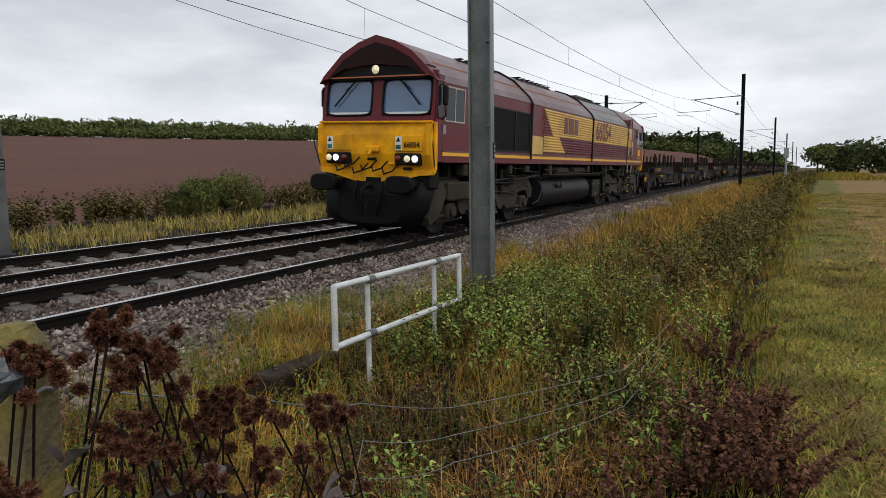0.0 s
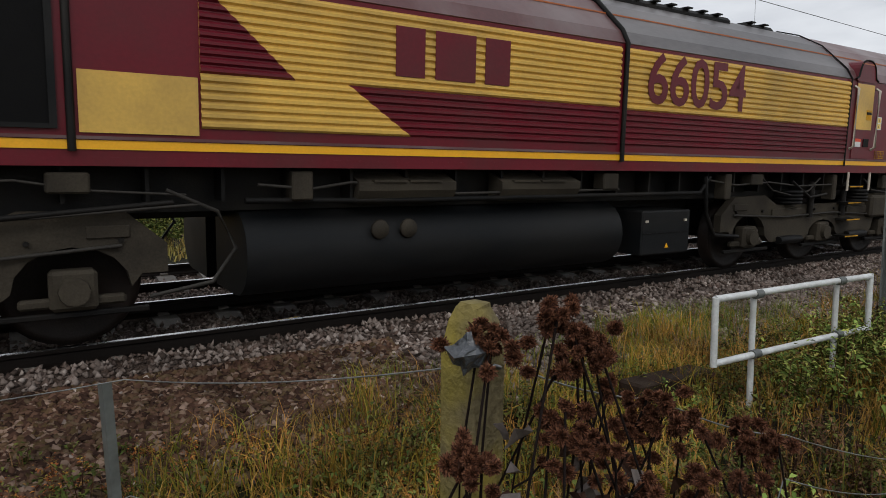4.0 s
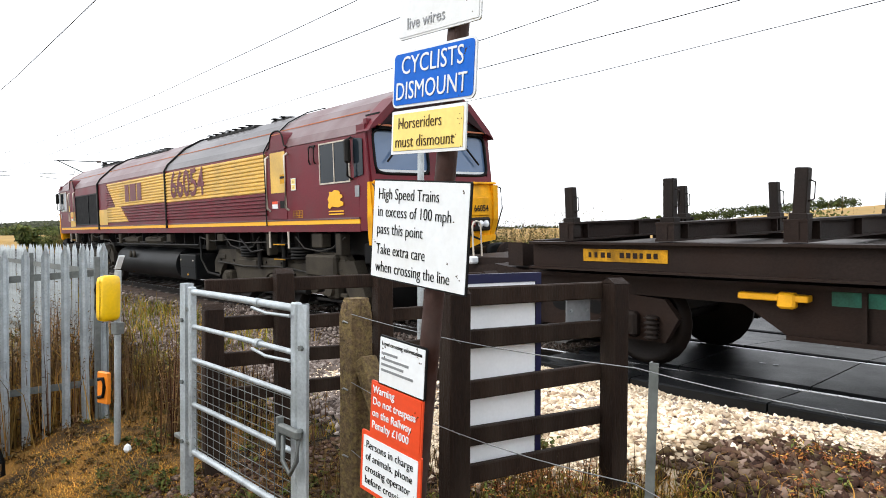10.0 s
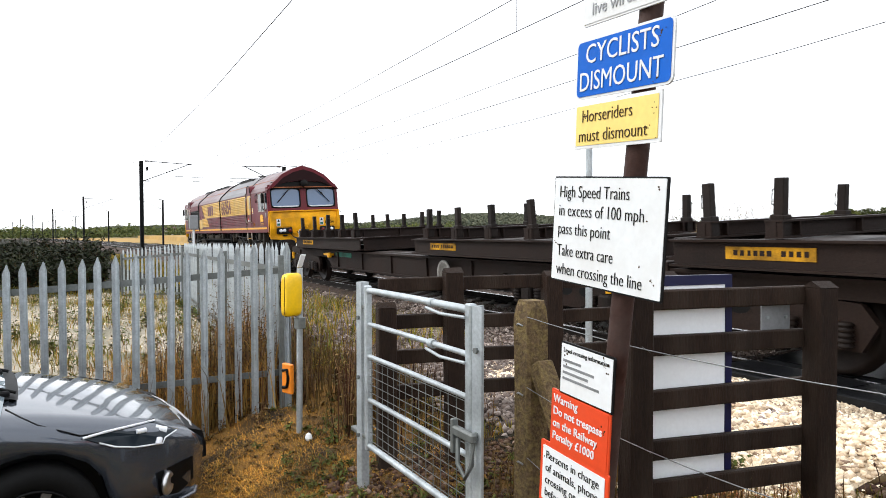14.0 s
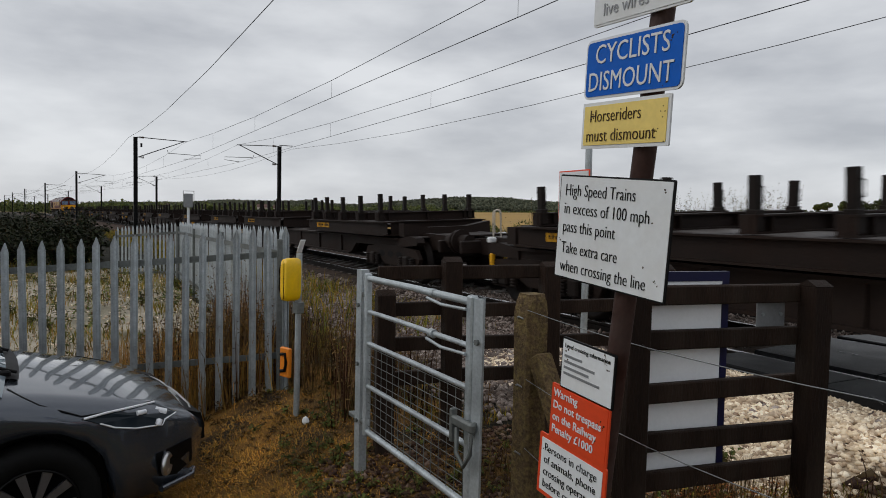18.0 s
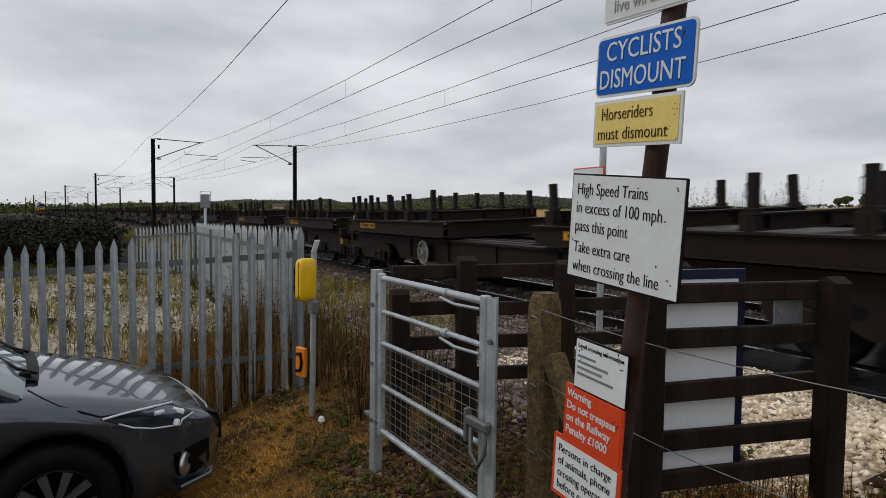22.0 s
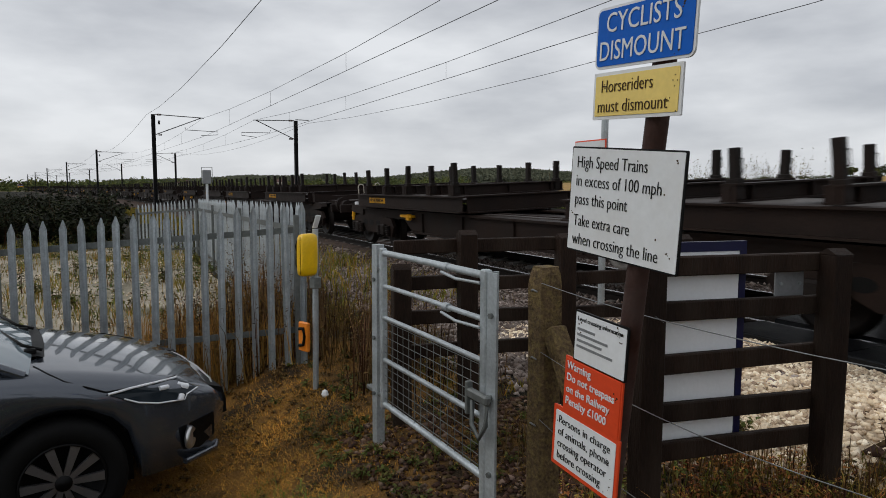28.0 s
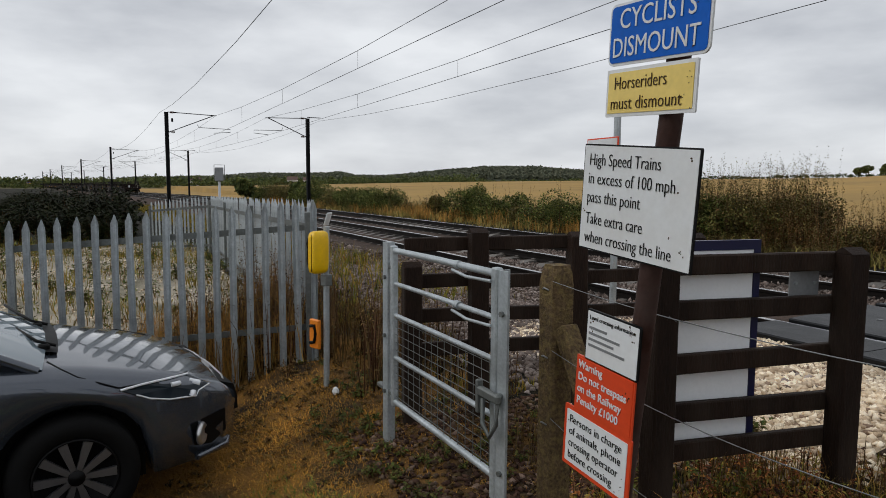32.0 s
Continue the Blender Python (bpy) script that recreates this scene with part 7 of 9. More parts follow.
# ---- far side of the crossing, and line-side bits ----
def build_lineside():
    sg = thing("crossing_sign_back", "grey back of a crossing sign on a post across the line", "sign", pose(-0.58, 13.8, Zg(-0.58, 13.8)))
    part("post", Geo().cyl((0, 0.03, -0.3), (0, 0.03, 3.05), 0.03, 0.03, 10), GALV, sg)
    part("plate", Geo().box(-0.22, 0.22, 0, 0.012, 2.28, 3.0, 0.004), SIGNBACK, sg)
    for z in (1.75, 2.0):
        part("small_plate", Geo().box(-0.24, 0.24, 0, 0.012, z, z + 0.2, 0.004), SIGNBACK, sg)
    cb = thing("equipment_cabinet", "pale grey line-side equipment cabinet on a post", "cabinet", pose(-0.93, 13.85, Zg(-0.93, 13.85)))
    part("case", Geo().box(-0.28, 0.28, -0.15, 0.15, 1.78, 2.48, 0.015), SIGNBACK, cb)
    part("post", Geo().cyl((0, 0, -0.3), (0, 0, 2.75), 0.04, 0.04, 10), GALV, cb)
    part("cowl", Geo().box(-0.1, 0.1, -0.1, 0.1, 2.48, 2.63, 0.01), GALVDARK, cb)
    sp = thing("signal_post", "pale grey colour-light signal seen from behind", "signal", pose(-29, 3.85, Zg(-29, 3.85)))
    part("post", Geo().cyl((0, 0, -0.3), (0, 0, 2.2), 0.05, 0.05, 10), SIGNWHITE, sp)
    part("head", Geo().box(-0.1, 0.1, -0.16, 0.16, 1.75, 2.3, 0.02), SIGNBACK, sp)
    part("ladder_cage", Geo().tube([(0.1, -0.2, 1.8), (0.1, -0.2, 2.4), (0.1, 0.2, 2.4), (0.1, 0.2, 1.8)], 0.015, 5), GALVDARK, sp)
    sp = thing("signal_post", "pale grey equipment post beside the far line", "signal", pose(100, 0.2, Zg(100, 0.2)))
    part("post", Geo().cyl((0, 0, -0.3), (0, 0, 3.6), 0.14, 0.14, 10), SIGNBACK, sp)
    part("head", Geo().box(-0.3, 0.3, -0.3, 0.3, 2.6, 3.9, 0.03), SIGNBACK, sp)
    ym = thing("track_marker", "yellow magnet plate fixed to a sleeper", "track marker", pose(2.95, 7.3, -0.13, LEAN, 0, 12))
    part("plate", Geo().box(-0.14, 0.14, -0.1, 0.1, 0.0, 0.025, 0.01), PHONEYELLOW, ym)
    lt = thing("litter", "crumpled white paper on the dry grass", "litter", pose(-4.93, 1.58, Zg(-4.93, 1.58)))
    g = Geo()
    g.loft([[(0.03 * math.cos(a) * k, 0.025 * math.sin(a) * k, z) for a in [0, 1.1, 2.2, 3.2, 4.3, 5.3]] for k, z in ((0.6, 0.0), (1.0, 0.02), (0.7, 0.045), (0.1, 0.055))], True, True, False)
    part("paper", g, SIGNWHITE, lt)
    for hx, hy, w in ((-560, 128, 8), (-600, 150, 6), (-640, 60, 8), (-700, 90, 7)):
        z = Zg(hx, hy)
        h = thing("farmhouse", "distant pale farmhouse with a red tiled roof", "house", pose(hx, hy, z, 0, 0, 70))
        part("wall", Geo().box(-w / 2, w / 2, -3, 3, -1, 4.5), BRICKHOUSE, h)
        part("roof", Geo().prism([(-3.4, 4.4), (0, 7.2), (3.4, 4.4)], -w / 2 - 0.3, w / 2 + 0.3), ROOFTILE, h)
        for i in range(3):
            part("window", Geo().box(-w / 3 + i * w / 3 - 0.5, -w / 3 + i * w / 3 + 0.5, -3.05, -2.98, 1.5, 3.0), DARKGLASS, h)


    tb = thing("old_timber", "dark rotting timber baulk half sunk in the verge", "timber", pose(4.66, 3.74, Zg(4.66, 3.74) + 0.07, 0, 2, 3))
    part("baulk", Geo().box(-0.46, 0.46, -0.11, 0.11, -0.12, 0.13, 0.02), TIMBER, tb)


build_lineside()


# ---- parked car ----
def build_car():
    car = thing("parked_car", "dark grey hatchback parked nose towards the railway", "car", pose(-5.068, -0.093, -0.333, 0, 0, 99) @ Matrix.Scale(0.97, 4))
    # cross-sections from the nose (x = 0.86) backwards: half width at sill and shoulder, heights of sill, shoulder and top
    secs = [(0.93, 0.42, 0.48, 0.27, 0.42, 0.50), (0.90, 0.56, 0.62, 0.23, 0.52, 0.59), (0.80, 0.69, 0.72, 0.20, 0.60, 0.66), (0.64, 0.77, 0.79, 0.20, 0.66, 0.735), (0.44, 0.83, 0.84, 0.20, 0.70, 0.805), (0.1, 0.86, 0.87, 0.20, 0.77, 0.89),
            (-0.10, 0.86, 0.88, 0.20, 0.81, 0.925), (-0.28, 0.86, 0.88, 0.20, 0.83, 0.94), (-0.55, 0.86, 0.88, 0.20, 0.86, 0.98), (-1.2, 0.86, 0.88, 0.20, 0.90, 1.03), (-2.2, 0.86, 0.88, 0.20, 0.92, 1.06), (-3.0, 0.84, 0.87, 0.22, 0.94, 1.06), (-3.35, 0.76, 0.80, 0.3, 0.92, 1.0), (-3.45, 0.66, 0.7, 0.35, 0.8, 0.9)]
    g = Geo()
    rings = []
    table = np.array(secs)
    cuts = sorted(set([round(q, 3) for q in table[:, 0]] + [round(w + d, 3) for w in (0.0, -2.6) for d in (-0.385, -0.375, -0.33, -0.25, -0.13, 0.0, 0.13, 0.25, 0.33, 0.375, 0.385)]), reverse=True)
    for x in cuts:
        wb, ws, zb, zs, zt = (float(np.interp(-x, -table[:, 0], table[:, k])) for k in range(1, 6))
        for w in (0.0, -2.6):
            if abs(x - w) < 0.38:
                zb = 0.30 + math.sqrt(max(0.0, 0.375 ** 2 - (x - w) ** 2)) * 0.95
        half = [(wb * 0.8, zb), (wb, zb + 0.03), (wb + 0.015, max((zb + zs) * 0.5, zb + 0.04)), (ws, zs - 0.03), (ws * 0.97, zs + 0.03), (ws * 0.75, zs + (zt - zs) * 0.55), (ws * 0.4, zt - 0.012)]
        rings.append([(x, -a, b) for a, b in half] + [(x, 0, zt)] + [(x, a, b) for a, b in reversed(half)])
    g.loft(rings, True, True, True)
    body = part("body", g, CARPAINT, car, "glossy dark grey bodywork")
    # cabin
    g = Geo()
    cab = []
    for x, w, zt in ((-0.35, 0.70, 0.92), (-0.7, 0.68, 1.06), (-1.3, 0.62, 1.34), (-1.9, 0.61, 1.48), (-2.7, 0.62, 1.43), (-3.2, 0.66, 1.2), (-3.4, 0.7, 1.0)):
        cab.append([(x, -0.83, 0.80), (x, -w - 0.02, zt - 0.05), (x, -w * 0.6, zt), (x, 0, zt + 0.015), (x, w * 0.6, zt), (x, w + 0.02, zt - 0.05), (x, 0.83, 0.80)])
    g.loft(cab, True, True, True)
    part("cabin_glass", g, DARKGLASS, car, "tinted windows")
    cowl = lambda y: float(np.interp(abs(y), [0, 0.35, 0.66, 0.85], [0.93, 0.918, 0.872, 0.835]))
    across = [-0.81, -0.7, -0.55, -0.35, -0.12, 0.12, 0.35, 0.55, 0.7, 0.81]
    base = [(-0.06 - 0.06 * (y / 0.81) ** 2, y * 0.93, cowl(y * 0.93) + 0.012) for y in across]
    head = [(-1.30, y * 0.77, 1.39 + 0.06 * (1 - (y / 0.81) ** 2)) for y in across]
    mid = [((p[0] + q[0]) / 2, (p[1] + q[1]) / 2, (p[2] + q[2]) / 2 + 0.035) for p, q in zip(base, head)]
    part("windscreen", Geo().loft([base, mid, head], False, False, True), CARGLASS, car, "raked windscreen reflecting the fence")
    lip = [(x + 0.06, y, z - 0.012) for x, y, z in base]
    part("scuttle", Geo().loft([lip[2:-1], [(x + 0.03, y, z - 0.002) for x, y, z in base[2:-1]], base[2:-1]], False, False, True), CARDARK, car, "black scuttle grille")
    g = Geo()
    for y in (-1, 1):
        g.tube([(-0.14, y * 0.755, 0.862), (-0.7, y * 0.71, 1.16), (-1.32, y * 0.64, 1.39), (-2.0, y * 0.63, 1.47), (-2.8, y * 0.64, 1.42), (-3.3, y * 0.7, 1.1)], 0.026, 6)
    g.box(-2.7, -1.42, -0.6, 0.6, 1.45, 1.5, 0.02)
    part("roof", g, CARPAINT, car)
    for y in (-0.45, 0.1):
        g = Geo()
        g.tube([(-0.03, y, cowl(y) + 0.02), (-0.12, y + 0.03, cowl(y) + 0.05), (-0.20, y + 0.22, cowl(y) + 0.09), (-0.24, y + 0.42, cowl(y) + 0.10)], 0.009, 5)
        g.box(-0.12, -0.06, y - 0.025, y + 0.025, cowl(y) - 0.01, cowl(y) + 0.035, 0.008)
        part("wiper", g, CARDARK, car)
    for s in (-1, 1):
        ring = [(0.217, 0.856, 0.725), (0.327, 0.833, 0.734), (0.453, 0.785, 0.731), (0.605, 0.655, 0.708), (0.659, 0.715, 0.685), (0.703, 0.743, 0.658), (0.633, 0.785, 0.640), (0.617, 0.795, 0.613), (0.468, 0.832, 0.628), (0.364, 0.848, 0.655), (0.293, 0.854, 0.689)]
        v = [Vector((a + 0.006, (b + 0.012) * s, c + 0.004)) if s < 0 else Vector((a, b - 0.006, c - 0.01)) for a, b, c in ring]
        mid = sum(v, Vector()) / len(v) + Vector((0.012, 0.016 * s, 0.006))
        inner = [p - Vector((0.03, 0.05 * s, 0.02)) for p in v]
        g = Geo()
        n = len(v)
        g.add(v + [mid] + inner, [(k, (k + 1) % n, n) for k in range(n)] + [(k, (k + 1) % n, n + 1 + (k + 1) % n, n + 1 + k) for k in range(n)])
        hl = part("headlamp", g, DARKGLASS, car, "swept-back clear headlamp")
        if s > 0:
            continue
        part("lamp_trim", Geo().tube([p + Vector((0.002, 0.004 * s, 0.002)) for p in v[:4]], 0.007, 5), LAMPGLASS, hl, "bright upper lamp trim")
        part("lamp_trim", Geo().tube([p + Vector((0.002, 0.004 * s, 0.0)) for p in v[5:]], 0.005, 5), LAMPGLASS, hl, "bright lower lamp trim")
        for (a0, b0, c0), (a1, b1, c1), r in (((0.60, 0.735, 0.692), (0.655, 0.745, 0.672), 0.02), ((0.61, 0.79, 0.645), (0.60, 0.803, 0.622), 0.018), ((0.49, 0.80, 0.705), (0.54, 0.775, 0.70), 0.014)):
            part("lamp_reflector", Geo().tube([(a0, (b0 + 0.016) * s, c0), ((a0 + a1) / 2, ((b0 + b1) / 2 + 0.02) * s, (c0 + c1) / 2), (a1, (b1 + 0.016) * s, c1)], r, 8), LAMPGLASS, hl, "bright lamp reflector")
        g = Geo()
        g.lathe([(0.035, 0), (0.062, 0.0), (0.068, 0.015), (0.055, 0.03), (0.035, 0.02)], 18, "x", (0, 0, 0), Matrix.Translation((0.642, 0.783 * s, 0.384)) @ pose(0, 0, 0, 0, 0, 32 * s))
        part("fog_lamp_ring", g, CHROME, car, "chrome fog-lamp ring")
        g = Geo()
        g.add([(a + 0.006, (b + 0.006) * s, c) for a, b, c in ((0.584, 0.801, 0.455), (0.807, 0.704, 0.484), (0.816, 0.679, 0.341), (0.713, 0.738, 0.296), (0.605, 0.787, 0.32), (0.69, 0.752, 0.40))], [(0, 1, 5), (1, 2, 5), (2, 3, 5), (3, 4, 5), (4, 0, 5)])
        part("fog_lamp_recess", g, CARDARK, car)
        g = Geo()
        g.tube([(0.92, 0.45 * s, 0.27), (0.82, 0.68 * s, 0.25), (0.62, 0.80 * s, 0.25)], 0.02, 6)
        part("splitter", g, CARPAINT, car)
    g = Geo()
    g.prism([(0.80, 0.36), (0.955, 0.40), (0.95, 0.49), (0.905, 0.585), (0.80, 0.62)], -0.5, 0.5, "y")
    g.box(0.82, 0.945, -0.42, 0.42, 0.25, 0.36, 0.02)
    for q in (-1, 1):
        g.prism([(0.80, 0.50), (0.925, 0.50), (0.90, 0.59), (0.80, 0.625)], q * 0.5, q * 0.6, "y")
    part("grille", g, CARDARK, car, "black grille and lower intake")
    for z, x in ((0.585, 0.91), (0.455, 0.958)):
        part("grille_bar", Geo().tube([(x - 0.06, -0.56, z + 0.01), (x - 0.012, -0.35, z), (x, 0, z), (x - 0.012, 0.35, z), (x - 0.06, 0.56, z + 0.01)], 0.009, 5), CHROME, car, "thin bright grille bar")
    for s in (-1, 1):
        part("bonnet_shut_line", Geo().tube([(-0.088, s * 0.626, 0.878), (-0.033, s * 0.724, 0.851), (0.034, s * 0.82, 0.82), (0.134, s * 0.851, 0.78), (0.217, s * 0.855, 0.742), (0.387, s * 0.824, 0.738), (0.453, s * 0.787, 0.733), (0.614, s * 0.618, 0.709), (0.829, s * 0.197, 0.633)], 0.0035, 5), CARDARK, car)
    g = Geo()
    g.lathe([(0.0, 0.0), (0.035, 0.0), (0.035, 0.01), (0.0, 0.012)], 14, "y", (-0.62, -0.885, 0.86))
    part("side_marker", g, CARDARK, car)
    for x in (0.0, -2.6):
        for s in (-1, 1):
            g = Geo()
            ar = []
            for i in range(13):
                a = math.pi * i / 12
                ar.append((x + 0.37 * math.cos(a), 0.30 + 0.37 * math.sin(a)))
            g.prism(ar + [(x - 0.37, 0.16), (x + 0.37, 0.16)], s * 0.45, s * 0.66, "y")
            part("wheel_arch", g, CARDARK, car, "dark wheel arch")
            g = Geo()
            prof = [(0.20, 0.70), (0.29, 0.69), (0.315, 0.72), (0.318, 0.80), (0.31, 0.87), (0.28, 0.895), (0.21, 0.885), (0.20, 0.86)]
            g.lathe([(r, s * t) for r, t in prof] + [(prof[0][0], s * prof[0][1])], 28, "y", (x, 0, 0.31))
            wheel = part("wheel", g, TYRE, car, "black tyre")
            g = Geo()
            g.lathe([(0.0, s * 0.80), (0.2, s * 0.80), (0.205, s * 0.887), (0.195, s * 0.892), (0.19, s * 0.86), (0.0, s * 0.84)], 28, "y", (x, 0, 0.31))
            part("rim", g, CARDARK, wheel)
            for k in range(10):
                a = 2 * math.pi * k / 10
                g = Geo()
                m = Matrix.Translation((x, s * 0.875, 0.31)) @ Matrix.Rotation(a, 4, "Y")
                g.prism([(0.035, -0.014), (0.19, -0.026), (0.19, 0.02), (0.035, 0.012)], -0.012 * s, 0.010 * s, "y", m)
                part("spoke", g, ALLOY, wheel, "silver alloy spoke")
            g = Geo()
            g.lathe([(0.0, s * 0.86), (0.045, s * 0.87), (0.04, s * 0.892), (0.0, s * 0.896)], 14, "y", (x, 0, 0.31))
            part("hub_cap", g, CARDARK, wheel)
    g = Geo()
    g.box(-1.1, -0.92, -1.02, -0.86, 0.98, 1.12, 0.04)
    part("door_mirror", g, CARPAINT, car)


build_car()

# ---- grass, weeds, bushes, hedges and trees ----
def blade_shapes(rg, x, y, z, h, w, lean):
    n = len(x)
    a, face = rg.uniform(0, 6.283, n), rg.uniform(0, 6.283, n)
    dx, dy = np.cos(a) * lean * h, np.sin(a) * lean * h
    wx, wy = np.cos(face) * w, np.sin(face) * w
    base, zero = np.stack([x, y, z - 0.01], 1), np.zeros(n)
    side = np.stack([wx, wy, zero], 1)
    mid = base + np.stack([dx * 0.3, dy * 0.3, h * 0.6], 1)
    tip = base + np.stack([dx, dy, h * (1 - 0.25 * np.minimum(lean, 1.5))], 1)
    return np.stack([base - side, base + side, mid - side * 0.7, mid + side * 0.7, tip], 1)


BLADE = [(0, 1, 3), (0, 3, 2), (2, 3, 4)]
LEAF = [(0, 1, 2), (0, 2, 3)]


def grass(name, seed, n, xr, sr, h, w, material, label, lean=(0.15, 0.9), tuft=0.07, per=14, where=None, patch=0.0, z_of=None):
    """Tufts of blades; where(x, s) gives the share of tufts kept."""
    rg = np.random.default_rng(seed)
    k = max(n // per, 1)
    cx, cs = rg.uniform(*xr, k), rg.uniform(*sr, k)
    keep = np.ones(k) if where is None else where(cx, cs)
    if patch:
        keep = keep * np.clip(0.5 + patch * (np.sin(cx * 2.1 + seed) * np.sin(cs * 2.7 + 2 * seed) + 0.7 * np.sin(cx * 0.8 - seed) * np.sin(cs * 1.3)), 0.03, 1)
    ok = rg.uniform(0, 1, k) < keep
    cx, cs = cx[ok], cs[ok]
    ch = rg.uniform(*h, len(cx))
    x, s = np.repeat(cx, per) + rg.normal(0, tuft, len(cx) * per), np.repeat(cs, per) + rg.normal(0, tuft, len(cx) * per)
    hh = np.repeat(ch, per) * rg.uniform(0.55, 1.15, len(x))
    y = s + bend(x)
    z = land(x, y)
    v = blade_shapes(rg, x, y, z, hh, w * rg.uniform(0.6, 1.3, len(x)), rg.uniform(*lean, len(x)))
    return stuff(name, v, BLADE, material, label, "grass")


def sprig_shapes(rg, x, y, z, h, stems, leaves, leaf, spread, droop=0.3, low=0.2, slim=0.42, thick=0.004):
    """Plants: stems that fan out from each base with leaves along them. Gives stem blades and leaves."""
    n = len(x) * stems
    bx, by, bz, H = (np.repeat(q, stems) for q in (x, y, z, h))
    H = H * rg.uniform(0.6, 1.1, n)
    a, sp = rg.uniform(0, 6.283, n), rg.uniform(0.05, 1, n) ** 0.7 * spread
    dx, dy = np.cos(a) * sp * H, np.sin(a) * sp * H
    bx, by = bx + dx * 0.15, by + dy * 0.15
    side = np.stack([np.cos(a + 1.57), np.sin(a + 1.57), np.zeros(n)], 1) * thick
    at = lambda t: np.stack([bx + dx * t ** 1.6, by + dy * t ** 1.6, bz + H * (t - droop * sp * t * t)], 1)
    one = np.ones(n)
    st = np.stack([at(0 * one) - side, at(0 * one) + side, at(0.55 * one) - side * 0.7, at(0.55 * one) + side * 0.7, at(one)], 1)
    m = n * leaves
    rep = lambda q: np.repeat(q, leaves, 0)
    t = rg.uniform(low, 1.0, m)
    p = np.stack([rep(bx) + rep(dx) * t ** 1.6, rep(by) + rep(dy) * t ** 1.6, rep(bz) + rep(H) * (t - droop * rep(sp) * t * t)], 1)
    b, tilt, L = rg.uniform(0, 6.283, m), rg.uniform(-0.75, 0.65, m), leaf * rg.uniform(0.55, 1.25, m) * (1.15 - 0.5 * t)
    d = np.stack([np.cos(b) * np.cos(tilt), np.sin(b) * np.cos(tilt), np.sin(tilt)], 1) * L[:, None]
    q = np.stack([-np.sin(b), np.cos(b), rg.uniform(-0.6, 0.6, m)], 1) * (L * slim * 0.5 * rg.uniform(0.8, 1.3, m))[:, None]
    up = np.array([0, 0, 0.12]) * L[:, None]
    lv = np.stack([p, p + d * 0.45 + q + up, p + d - up, p + d * 0.45 - q + up], 1)
    return st, lv


def weeds(name, seed, n, xr, sr, h, stems, leaves, leaf, spread, leaf_mat, label, where=None, low=0.2, slim=0.42, patch=0.0):
    rg = np.random.default_rng(seed)
    x, s = rg.uniform(*xr, n), rg.uniform(*sr, n)
    keep = np.ones(n) if where is None else where(x, s)
    if patch:
        keep = keep * np.clip(0.5 + patch * np.sin(x * 1.9 + seed) * np.sin(s * 2.9 + seed), 0.02, 1)
    ok = rg.uniform(0, 1, n) < keep
    x, s = x[ok], s[ok]
    y = s + bend(x)
    st, lv = sprig_shapes(rg, x, y, land(x, y), rg.uniform(*h, len(x)), stems, leaves, leaf, spread, low=low, slim=slim)
    ob = stuff(name, lv, LEAF, leaf_mat, label, "weeds")
    stuff("stemwork", st, BLADE, DEADSTEM, "thin stems", "", parent=ob)
    return ob


def bush(x, y, h, r, seed, leaf_mat, label, stems=26, leaves=55, leaf=0.07, name="bush", canes=0, low=0.12, dense=0):
    """One bush: stems fanning from a few roots, dense leaves, some bare canes above."""
    rg = np.random.default_rng(seed)
    k = max(int(r * 5), 3)
    a, q = rg.uniform(0, 6.283, k), np.sqrt(rg.uniform(0, 1, k)) * r * 0.75
    px, py = x + q * np.cos(a), y + q * np.sin(a)
    st, lv = sprig_shapes(rg, px, py, land(px, py), h * (1.0 - 0.45 * (q / r) ** 2), stems, leaves, leaf, 0.55, 0.35, low, 0.6, 0.008)
    z = float(land(x, y))
    b = thing(name, label, "bush", pose(x, y, z))
    off = np.array([x, y, z])
    if dense:
        m = 3 + int(r)
        lx, lh = rg.uniform(-0.55, 0.55, m) * r, h * rg.uniform(0.72, 1.0, m)
        lv = np.concatenate([lv, crown_shapes(rg, x + lx, y + rg.uniform(-0.4, 0.4, m) * r, z + lh * 0.42, r * rg.uniform(0.45, 0.7, m), lh * 0.52, dense, leaf * 0.55)])
    stuff("foliage", lv - off, LEAF, leaf_mat, "", "", parent=b)
    stuff("stemwork", st - off, BLADE, DEADSTEM, "brown woody stems", "", parent=b)
    if canes:
        cx, cy = x + rg.normal(0, r * 0.5, canes), y + rg.normal(0, r * 0.4, canes)
        st, lv = sprig_shapes(rg, cx, cy, land(cx, cy), np.full(canes, h * 1.35), 2, 9, leaf * 0.6, 0.16, 0.2, 0.55, 0.6, 0.006)
        stuff("cane_spray", st - off, BLADE, DEADSTEM, "tall thin stems", "", parent=b)
        stuff("cane_foliage", lv - off, LEAF, leaf_mat, "", "", parent=b)
    return b


